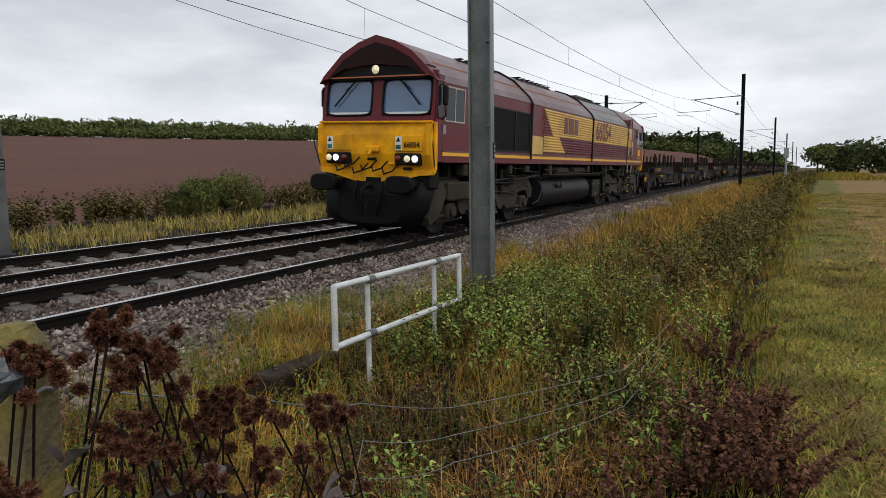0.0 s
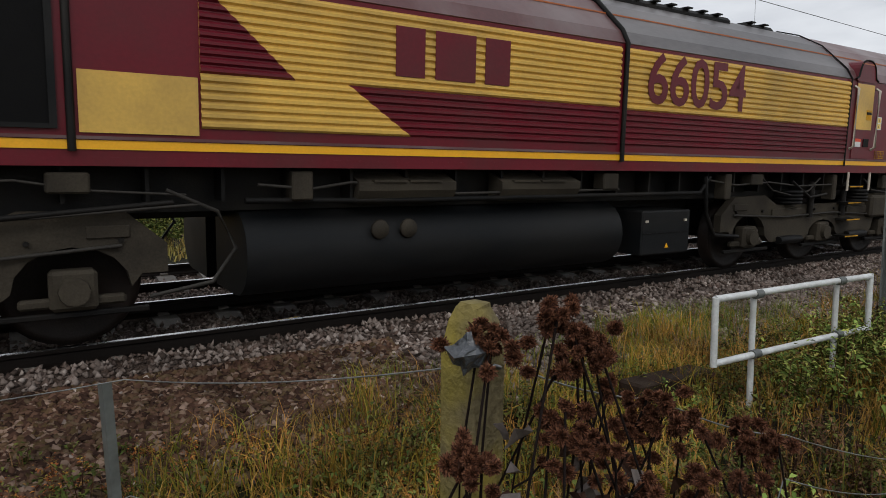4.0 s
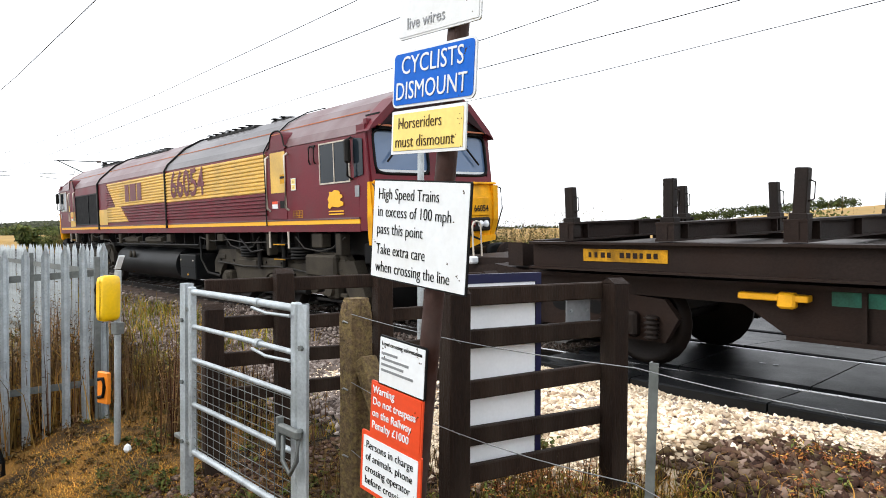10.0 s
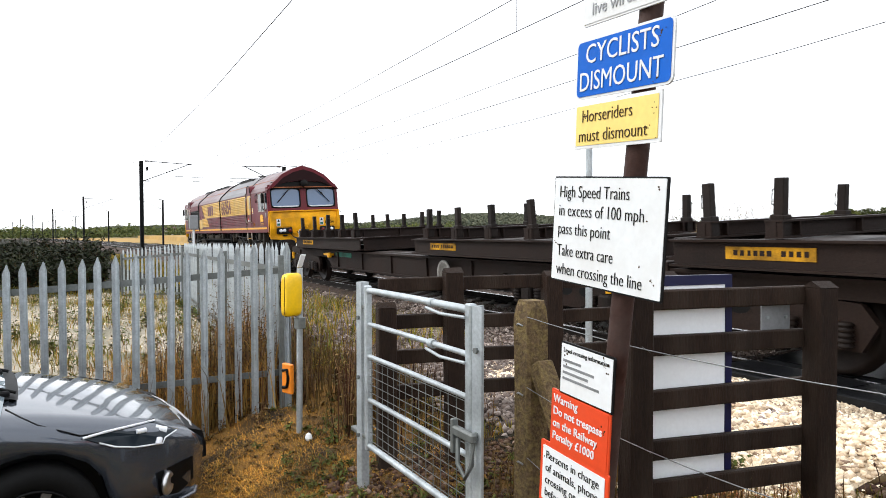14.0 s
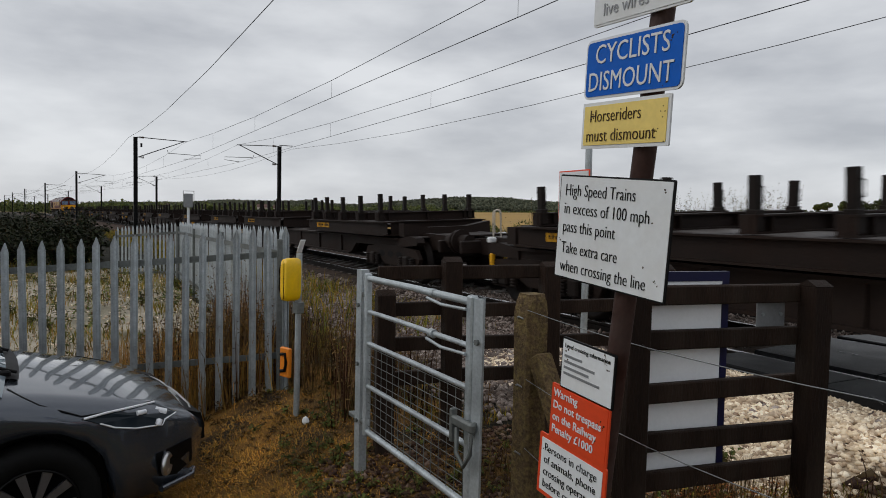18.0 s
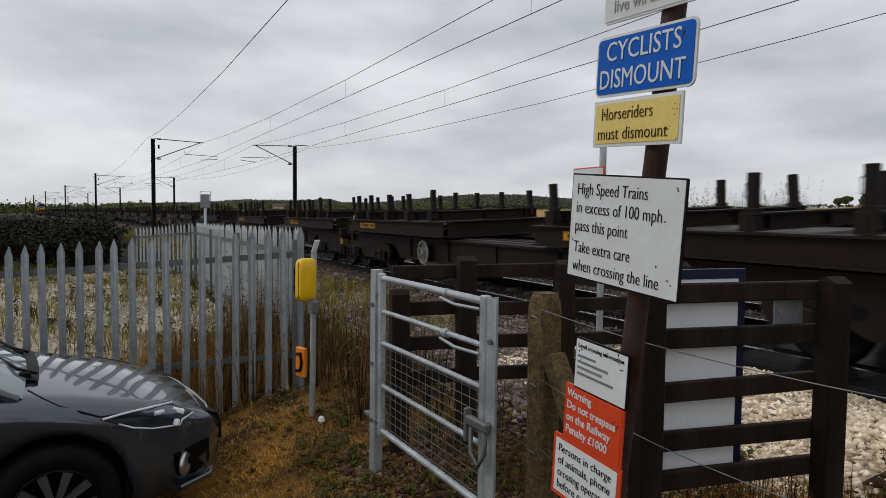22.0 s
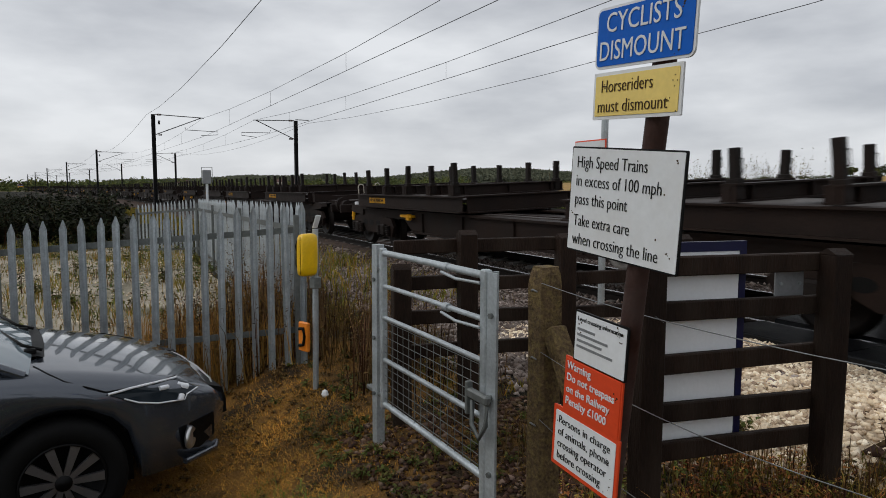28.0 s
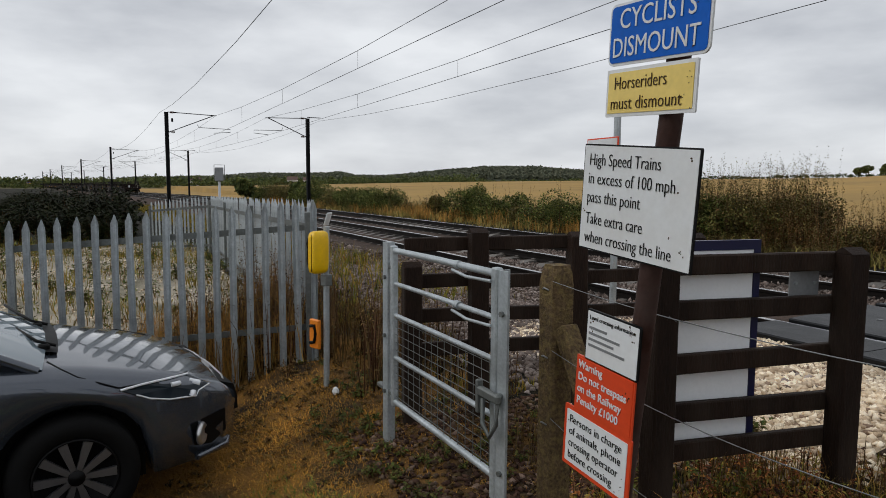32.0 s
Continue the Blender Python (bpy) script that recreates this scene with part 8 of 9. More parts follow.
def crown_shapes(rg, cx, cy, cz, rx, rz, n, leaf):
    """Leaf sprays on the outside of lumpy crowns, n for each."""
    m = len(cx)
    lobes = 7
    la, le, lr = rg.uniform(0, 6.283, (m, lobes)), rg.uniform(-0.5, 1.0, (m, lobes)), rg.uniform(0.35, 0.62, (m, lobes))
    ox, oy, oz = np.cos(la) * 0.62, np.sin(la) * 0.62, le * 0.55
    pick = rg.integers(0, lobes, (m, n))
    row = np.arange(m)[:, None]
    d = rg.normal(0, 1, (m, n, 3))
    d /= np.linalg.norm(d, axis=2, keepdims=True)
    k = (lr[row, pick] * rg.uniform(0.75, 1.08, (m, n)))[..., None]
    p = np.stack([ox[row, pick], oy[row, pick], oz[row, pick]], 2) + d * k
    p = p * np.stack([rx, rx, rz], 1)[:, None] + np.stack([cx, cy, cz], 1)[:, None]
    p = p.reshape(-1, 3)
    u, w = rg.normal(0, 1, p.shape), rg.normal(0, 1, p.shape)
    u = u / np.linalg.norm(u, axis=1, keepdims=True) * leaf
    w = w / np.linalg.norm(w, axis=1, keepdims=True) * leaf * 0.7
    return np.stack([p - u, p + w, p + u, p - w], 1)


def wood(name, seed, spots, h, n, leaf, label, spread=1.1, mat_=None):
    """A far wood: crowns side by side along its edge."""
    rg = np.random.default_rng(seed)
    x, y = np.array([s[0] for s in spots]), np.array([s[1] for s in spots])
    hh = rg.uniform(*h, len(x))
    z = land(x, y)
    z = z - 0.12 * hh
    rx = hh * 0.5 * spread * rg.uniform(0.8, 1.3, len(x))
    v = crown_shapes(rg, x, y, z + hh * 0.5, rx, hh * 0.52, n, leaf)
    return stuff(name, v, LEAF, mat_ or FARLEAF, label, "trees")


def tree(x, y, h, seed, label, leaf=0.3, n=700, wide=0.42, trunk=0.24):
    rg = np.random.default_rng(seed)
    z = float(land(x, y))
    t = thing("tree", label, "tree", pose(x, y, z))
    g = Geo()
    g.tube([(0, 0, -0.2), (0.03 * h, 0, h * 0.3), (0.02 * h, 0.02 * h, h * 0.72)], h * 0.022, 8)
    trunk_ob = part("trunk", g, BARK, t)
    for i in range(6):
        a = i * 1.05 + seed
        b = h * rg.uniform(0.25, 0.5)
        e = Vector((math.cos(a) * h * wide * 0.7, math.sin(a) * h * wide * 0.7, h * rg.uniform(0.5, 0.8)))
        part("limb", Geo().cyl((0.02 * h, 0.01 * h, b), e, h * 0.012, h * 0.004, 6), BARK, trunk_ob)
    one = np.ones(1)
    v = crown_shapes(rg, 0 * one, 0 * one, h * (0.5 + trunk * 0.5) * one, h * wide * one, h * (0.5 - trunk * 0.5) * one, n, leaf)
    stuff("crown", v, LEAF, FARLEAF, "dark green leafy crown", "", parent=t)
    return t


def polar(bearing, r):
    """A point at a bearing (degrees left of +y) and distance."""
    return (-r * math.sin(radians(bearing)), r * math.cos(radians(bearing)))


def build_verges():
    band = lambda lo, hi, soft=0.4: (lambda x, s: smooth(lo, lo + soft, s) * smooth(hi, hi - soft, s))
    # the verge on the camera's side, beyond the wire
    edge = lambda x: 0.45 - 0.045 * np.clip(x - 9, 0, 400)
    bare = lambda x, s: (1 - 0.85 * np.exp(-((x - 4.5) / 0.8) ** 2 - ((s - 3.65) / 0.4) ** 2)) * (1 - 0.8 * np.exp(-((x - 4.4) / 0.6) ** 2 - ((s - 2.85) / 0.4) ** 2))
    near_where = lambda x, s: bare(x, s) * smooth(5.4, 4.4, s + 0.5 * np.sin(x * 0.9)) * smooth(0, 0.5, s + bend(x) - edge(x))
    grass("rough_grass", 11, 44000, (0.9, 13), (0.7, 5.4), (0.14, 0.42), 0.0035, GRASSMIX, "rough green and orange grass on the verge", where=near_where, patch=0.7)
    grass("low_dry_grass", 57, 26000, (-2.4, 3.6), (1.2, 4.6), (0.06, 0.22), 0.003, STRAWGRASS, "low orange grass by the wire fence", (0.5, 1.8), 0.1, 18, lambda x, s: smooth(-2.8, -2.3, x - 0.66 * (s - 3.6)) * smooth(4.5, 3.6, s), 0.5)
    grass("dry_grass", 12, 36000, (0.8, 13), (0.8, 4.9), (0.14, 0.40), 0.003, STRAWGRASS, "tussocks of long dry orange grass", (0.3, 1.2), 0.1, 26, near_where, 0.45)
    grass("green_tussocks", 13, 14000, (2.5, 12), (3.9, 5.6), (0.12, 0.26), 0.003, GRASSGREEN, "dull green grass at the foot of the ballast", where=lambda x, s: np.exp(-((x - 6.4) / 1.2) ** 2 - ((s - 5.05) / 0.5) ** 2) + 0.25 * smooth(5.3, 4.9, s))
    far_where = lambda x, s: smooth(5.3, 4.2, s + 0.4 * np.sin(x * 0.5)) * smooth(0, 1.0, s + bend(x) - edge(x))
    grass("rough_grass", 14, 36000, (13, 75), (-2.5, 5.3), (0.2, 0.5), 0.010, GRASSMIX, "rough orange and green grass along the line", tuft=0.2, per=12, where=far_where)
    grass("dry_grass", 15, 16000, (12, 60), (1.6, 4.6), (0.3, 0.55), 0.009, STRAWGRASS, "long dry grass along the line", (0.2, 0.9), 0.2, 16, far_where, 0.4)
    grass("grass_tips", 16, 14000, (75, 190), (-8, 4.6), (0.3, 0.6), 0.03, GRASSMIX, "far verge grass", tuft=0.5, per=10)
    # nettles, brambles and dead stalks on the same verge
    weeds("nettle_bed", 21, 420, (5.0, 9.6), (1.3, 3.7), (0.4, 0.8), 5, 24, 0.062, 0.45, NETTLE, "bed of fresh green nettles at the mast's foot", lambda x, s: np.exp(-((x - 7.0) / 1.5) ** 2 - ((s - 2.75) / 0.75) ** 2) * 1.2)
    weeds("nettle_bed", 22, 520, (2.6, 15), (0.6, 3.6), (0.3, 0.62), 5, 20, 0.055, 0.55, NETTLE, "nettles and soft weeds in the verge", lambda x, s: 1 - 0.8 * smooth(5.8, 4.8, x) * smooth(1.6, 2.2, s), patch=0.55)
    weeds("low_weeds", 23, 1700, (0.4, 9), (0.9, 4.3), (0.12, 0.42), 4, 10, 0.05, 0.75, WEEDGREEN, "low leafy weeds among the grass", patch=0.6)
    weeds("bramble_bank", 24, 520, (8.5, 30), (0.2, 2.6), (0.5, 1.0), 5, 14, 0.09, 0.5, BRAMBLE, "russet bramble bank dividing verge and meadow", lambda x, s: np.exp(-((s + bend(x) - edge(x) - 0.95) / 0.6) ** 2))
    weeds("bramble_bank", 25, 520, (30, 130), (-6, 2.2), (0.7, 1.5), 5, 12, 0.2, 0.6, BRAMBLE, "distant bramble bank along the line", lambda x, s: np.exp(-((s + bend(x) - edge(x) - 1.3) / 0.9) ** 2))
    weeds("dead_stalks", 26, 500, (4, 16), (0.7, 3.6), (0.4, 0.85), 2, 7, 0.05, 0.35, DEADSTEM, "dark dead weed stalks in the verge", patch=0.6)
    weeds("dead_stalks", 27, 260, (0.3, 4.2), (0.9, 2.6), (0.25, 0.6), 3, 8, 0.04, 0.6, DEADSTEM, "brown seed stalks by the wire fence")
    grass("meadow_edge_grass", 28, 26000, (3, 40), (-2, 1.4), (0.12, 0.34), 0.006, GRASSMIX, "uncut grass along the meadow's edge", (0.2, 1.0), 0.14, 14, lambda x, s: np.exp(-((s + bend(x) - edge(x) - 0.1) / 0.28) ** 2))
    # grass round the crossing fences and the car
    grass("rough_grass", 31, 12000, (-2.9, 0.8), (2.2, 4.7), (0.06, 0.18), 0.0028, GRASSMIX, "thin mixed grass beside the stony approach", where=lambda x, s: smooth(4.5, 3.9, s + 0.3 * np.sin(2 * x)) * smooth(-2.8, -2.3, x - 0.66 * (s - 3.6)), patch=0.7)
    weeds("red_weeds", 50, 1300, (-2.9, 2.8), (2.0, 4.7), (0.05, 0.2), 5, 10, 0.03, 1.0, REDWEED, "low red-brown weeds at the gravel's edge", lambda x, s: smooth(-2.9, -2.4, x - 0.66 * (s - 3.6)), patch=0.6)
    weeds("low_weeds", 32, 240, (-3.2, 1.2), (2.2, 4.9), (0.06, 0.22), 4, 9, 0.04, 0.9, WEEDGREEN, "low weeds among the stones", lambda x, s: smooth(-2.9, -2.4, x - 0.66 * (s - 3.6)), patch=0.6)
    weeds("dead_stalks", 33, 90, (-3.0, 0.6), (2.0, 4.2), (0.1, 0.32), 3, 5, 0.03, 0.5, DEADSTEM, "dead stalks beside the approach", lambda x, s: smooth(-2.9, -2.4, x - 0.66 * (s - 3.6)))
    grass("tall_dry_grass", 34, 3000, (-3.7, -2.2), (1.9, 3.6), (0.12, 0.36), 0.0026, DEADWEED, "tall dry grass at the fence foot", (0.05, 0.5), 0.06, 10, lambda x, s: np.exp(-((s - 3.0 - 0.9 * (x + 2.9)) / 0.35) ** 2))
    grass("path_grass", 35, 80000, (-6.2, -2.8), (0.3, 2.3), (0.02, 0.05), 0.0016, PATHGRASS, "short bleached orange grass on the path", (0.5, 1.7), 0.05, 20, lambda x, s: 0.1 + np.exp(-((x + 4.35) / 0.6) ** 2 - ((s - 1.3) / 0.42) ** 2) + 0.35 * np.exp(-((x + 5.2) / 0.6) ** 2 - ((s - 1.1) / 0.5) ** 2))
    grass("litter_grass", 47, 14000, (-6.6, -2.6), (0.8, 2.6), (0.015, 0.05), 0.003, DEADWEED, "flattened brown grass on the path", (0.8, 2.2), 0.08, 14, None, 0.6)
    grass("green_path_grass", 36, 15000, (-4.6, -2.7), (-0.2, 1.5), (0.025, 0.07), 0.0024, GRASSGREEN, "short green grass on the path", (0.3, 1.3), 0.06, 16, lambda x, s: smooth(-4.5, -3.6, x) * smooth(1.45, 0.95, s))
    weeds("dead_weeds", 37, 330, (-6.8, -4.1), (1.7, 2.9), (0.35, 0.95), 4, 9, 0.035, 0.3, DEADWEED, "tall dry brown weeds round the telephone post", lambda x, s: np.exp(-((x + 5.35) / 0.75) ** 2 - ((s - 2.25) / 0.35) ** 2))
    weeds("dead_weeds", 38, 150, (-8.5, -5.9), (1.3, 2.0), (0.5, 1.15), 4, 8, 0.035, 0.18, DEADWEED, "tall dry weeds against the palisade", lambda x, s: smooth(-8.4, -7.0, x))
    grass("tall_dry_grass", 39, 2400, (-8.2, -4.9), (1.75, 3.0), (0.25, 0.7), 0.003, DEADWEED, "tall dry grass beside the palisade", (0.05, 0.55), 0.09, 14, lambda x, s: np.exp(-((s - 2.2) / 0.35) ** 2))
    grass("rough_grass", 40, 9000, (-8.5, -4.4), (2.3, 3.6), (0.06, 0.16), 0.003, GRASSMIX, "yellowish grass behind the gate", where=lambda x, s: 0.6 * smooth(3.4, 2.7, s), patch=0.7)
    weeds("low_weeds", 41, 260, (-6.3, -3.2), (1.3, 2.6), (0.03, 0.12), 4, 8, 0.035, 1.0, WEEDGREEN, "small weeds at the path's edge", patch=0.5)
    weeds("dead_weeds", 58, 210, (-7.6, -6.15), (0.35, 1.75), (0.45, 1.05), 4, 9, 0.04, 0.22, DEADWEED, "tall dry weeds inside the yard corner", lambda x, s: smooth(0.2, 1.2, s))
    grass("tall_dry_grass", 59, 3600, (-7.6, -6.1), (0.1, 1.8), (0.3, 0.8), 0.004, STRAWGRASS, "tall yellow grass inside the yard corner", (0.05, 0.5), 0.09, 14, lambda x, s: smooth(0.0, 1.0, s))
    weeds("fence_foot_weeds", 60, 260, (-6.9, -5.3), (-0.7, 2.0), (0.05, 0.16), 4, 9, 0.035, 0.9, DEADWEED, "dark low weeds along the palisade foot", lambda x, s: np.exp(-((x + 6.3 - 0.32 * (s - 0.6)) / 0.22) ** 2))
    weeds("path_litter", 61, 900, (-5.9, -2.9), (0.2, 2.2), (0.01, 0.035), 3, 5, 0.03, 1.6, DEADWEED, "dead leaves and stalks trodden into the path", None, patch=0.5)
    # the stony yard behind the palisade
    weeds("yard_weeds", 42, 330, (-19, -7.5), (-3.5, 2.2), (0.15, 0.5), 4, 10, 0.07, 0.7, WEEDGREEN, "green weeds on the stony yard", patch=0.8)
    grass("yard_grass", 43, 16000, (-19, -7.2), (-3.5, 2.0), (0.06, 0.28), 0.005, GRASSMIX, "patchy grass on the stony yard", tuft=0.15, per=14, patch=0.8)
    grass("verge_grass", 44, 20000, (-60, -8), (2.6, 5.0), (0.12, 0.4), 0.008, GRASSMIX, "rough grass between palisade and ballast", tuft=0.2, per=12, where=lambda x, s: smooth(4.9, 4.2, s))
    # meadow and straw on the camera's side
    grass("meadow_grass", 48, 52000, (3, 13), (-2.6, 0.6), (0.04, 0.1), 0.0045, MEADOWGRASS, "short cut grass at the meadow's edge", (0.6, 2.0), 0.1, 20, lambda x, s: smooth(0.25, -0.05, s + bend(x) - edge(x)))
    grass("meadow_grass", 45, 40000, (12, 44), (-6, 0.6), (0.03, 0.09), 0.01, MEADOWGRASS, "short cut meadow grass", (0.4, 1.6), 0.18, 24, lambda x, s: smooth(0.2, -0.1, s + bend(x) - edge(x)))
    grass("rough_grass", 55, 26000, (-2.9, 3.2), (-5.0, 1.6), (0.04, 0.13), 0.0035, GRASSMIX, "short rough grass beside the crossing path", (0.3, 1.4), 0.12, 16, lambda x, s: 0.35 + 0.65 * smooth(-2.8, -1.6, x), 0.5)
    grass("meadow_grass", 56, 30000, (-0.5, 4.5), (-5.5, 0.6), (0.04, 0.1), 0.0035, MEADOWGRASS, "short cut grass where the meadow begins", (0.6, 2.0), 0.16, 20, lambda x, s: smooth(-0.5, 0.8, x))
    grass("cut_straw", 46, 26000, (4, 40), (-9, -0.6), (0.03, 0.09), 0.008, STRAW, "rows of cut straw", (0.8, 2.5), 0.25, 24, lambda x, s: 0.3 + 0.5 * np.sin((s + bend(x)) * 2.4))
    grass("hay_litter", 49, 30000, (3, 18), (-3.6, 0.0), (0.02, 0.06), 0.005, STRAW, "dried mowings on the meadow", (1.0, 2.6), 0.22, 18, lambda x, s: 0.12 + smooth(-0.5, -1.1, s + bend(x) - edge(x)), 0.5)
    # the far side of the line
    grass("far_verge_grass", 51, 42000, (-70, 70), (13.6, 18.2), (0.15, 0.5), 0.013, FARGRASS, "yellow-green rough grass across the line", (0.15, 0.9), 0.25, 12, lambda x, s: smooth(13.6, 14.4, s + 0.4 * np.sin(x * 0.7)))
    grass("far_dry_grass", 52, 26000, (-70, -3), (14.2, 17.6), (0.35, 0.85), 0.012, STRAWGRASS, "tall straw-coloured grass across the line", (0.1, 0.5), 0.25, 14, lambda x, s: smooth(-16, -19, x), 0.6)
    weeds("hedge_bank", 53, 720, (3, 75), (18.6, 21.0), (0.9, 1.35), 7, 17, 0.17, 0.6, HEDGEMIX, "long bramble hedge beside the ploughed field", lambda x, s: smooth(18.6, 19.6, s))
    weeds("tall_weeds", 62, 230, (-16.2, -11.0), (15.2, 16.7), (1.75, 2.55), 5, 34, 0.075, 0.17, HEDGEMIX, "tall thin-stemmed weeds beside the stubble", lambda x, s: smooth(-10.9, -12.2, x + 0.4 * np.sin(7 * s)), low=0.12)
    weeds("russet_weeds", 63, 520, (-12.8, -2.5), (14.7, 16.6), (1.0, 1.75), 5, 26, 0.06, 0.3, RUSSETWEED, "russet and brown dying weeds beside the stubble", low=0.15, patch=0.4)
    weeds("low_weeds", 64, 420, (-16, -4), (14.3, 15.4), (0.2, 0.5), 5, 10, 0.06, 0.6, HEDGEMIX, "low green and brown weeds at the bank's foot")
    weeds("hedge_bank", 54, 1100, (-75, -9), (15.6, 18.0), (0.5, 1.05), 6, 14, 0.12, 0.6, HEDGEMIX, "low uneven bramble bank beside the stubble", patch=0.45)


def build_bushes():
    for x, y, h, r, sd, mt, lab, canes in (
            (20.3, 19.8, 1.9, 1.8, 61, SHRUB, "rounded green bush rising above the hedge", 0),
            (17.3, 19.2, 1.5, 1.2, 62, SHRUB, "green bush in the bramble hedge", 0),
            (-21.4, 15.4, 1.75, 1.7, 64, SHRUB, "dark green bush across the line", 0),
            (-18.6, 15.7, 1.5, 1.3, 65, HEDGEMIX, "brownish bush across the line", 4),
            (-15.5, 15.8, 1.7, 1.6, 66, SHRUB, "leafy green bush across the line", 0),
            (-13.4, 16.1, 1.65, 1.7, 67, HEDGEMIX, "bush with tall thin stems beside the stubble", 0),
            (-9.6, 16.3, 0.95, 1.3, 68, HEDGEMIX, "low brown-leaved bush beside the stubble", -3),
            (-3.7, 16.3, 2.55, 1.7, 69, SHRUB, "dense dark green bush by the far approach", 0),
            (-5.6, 16.2, 2.35, 1.3, 72, SHRUB, "tall green bush by the far approach", 2),
            (-1.8, 16.8, 1.8, 1.4, 70, SHRUB, "dense green bush by the far approach", 0),
            (2.6, 16.6, 1.5, 1.4, 71, SHRUB, "low green bush across the line", 0)):
        bush(x, y, h, r, sd, mt, lab, 10, 34, 0.07, canes=canes + 3, dense=2400)
    # rounded bushes spaced along the far bank, with gaps of rough grass
    for i, (x, h, r, mt, canes) in enumerate(((-23.7, 1.25, 1.5, HEDGEMIX, 2), (-26.3, 1.75, 1.4, SHRUB, 3), (-28.4, 1.9, 1.5, SHRUB, 3), (-33.6, 1.3, 0.8, HEDGEMIX, 5), (-39.4, 1.8, 1.9, SHRUB, 2),
                                                (-43.4, 1.9, 2.1, SHRUB, 4), (-48.0, 1.6, 1.7, HEDGEMIX, 0), (-52.5, 2.2, 2.2, SHRUB, 2), (-57.5, 1.9, 2.0, SHRUB, 0), (-62.5, 2.2, 2.2, HEDGEMIX, 3), (-68.5, 2.3, 2.4, SHRUB, 0))):
        lab = "rounded dark green bush on the far bank" if mt is SHRUB else "brown-green bramble bush on the far bank"
        bush(x, 15.6 + float(bend(x)) + 0.3 * math.sin(i * 2.4), h, r, 160 + i, mt, lab, 9, 34, 0.085, canes=canes + 2, low=0.05, dense=2200)
    for i, x in enumerate(np.arange(-48, -18.5, 1.7)):
        bush(float(x), 0.2 - 0.18 * float(-18.5 - x) + 0.3 * math.sin(i * 2.1), 1.35 + 0.25 * math.sin(i * 1.7), 1.5, 80 + i, DARKHEDGE, "dark green hedge bush beyond the yard", 20, 40, 0.13, name="hedge_bush")
    for i, y in enumerate(np.arange(-9.5, -0.5, 1.6)):
        bush(-20.0 - 0.5 * math.sin(i), float(y), 1.35 + 0.2 * math.sin(i * 2.3), 1.4, 120 + i, DARKHEDGE, "dark green hedge bush beyond the yard", 20, 40, 0.12, name="hedge_bush")
    bush(-3.05, 3.42, 0.28, 0.12, 140, WEEDGREEN, "small green shrub at the fence rail", 8, 16, 0.05, name="seedling_shrub")


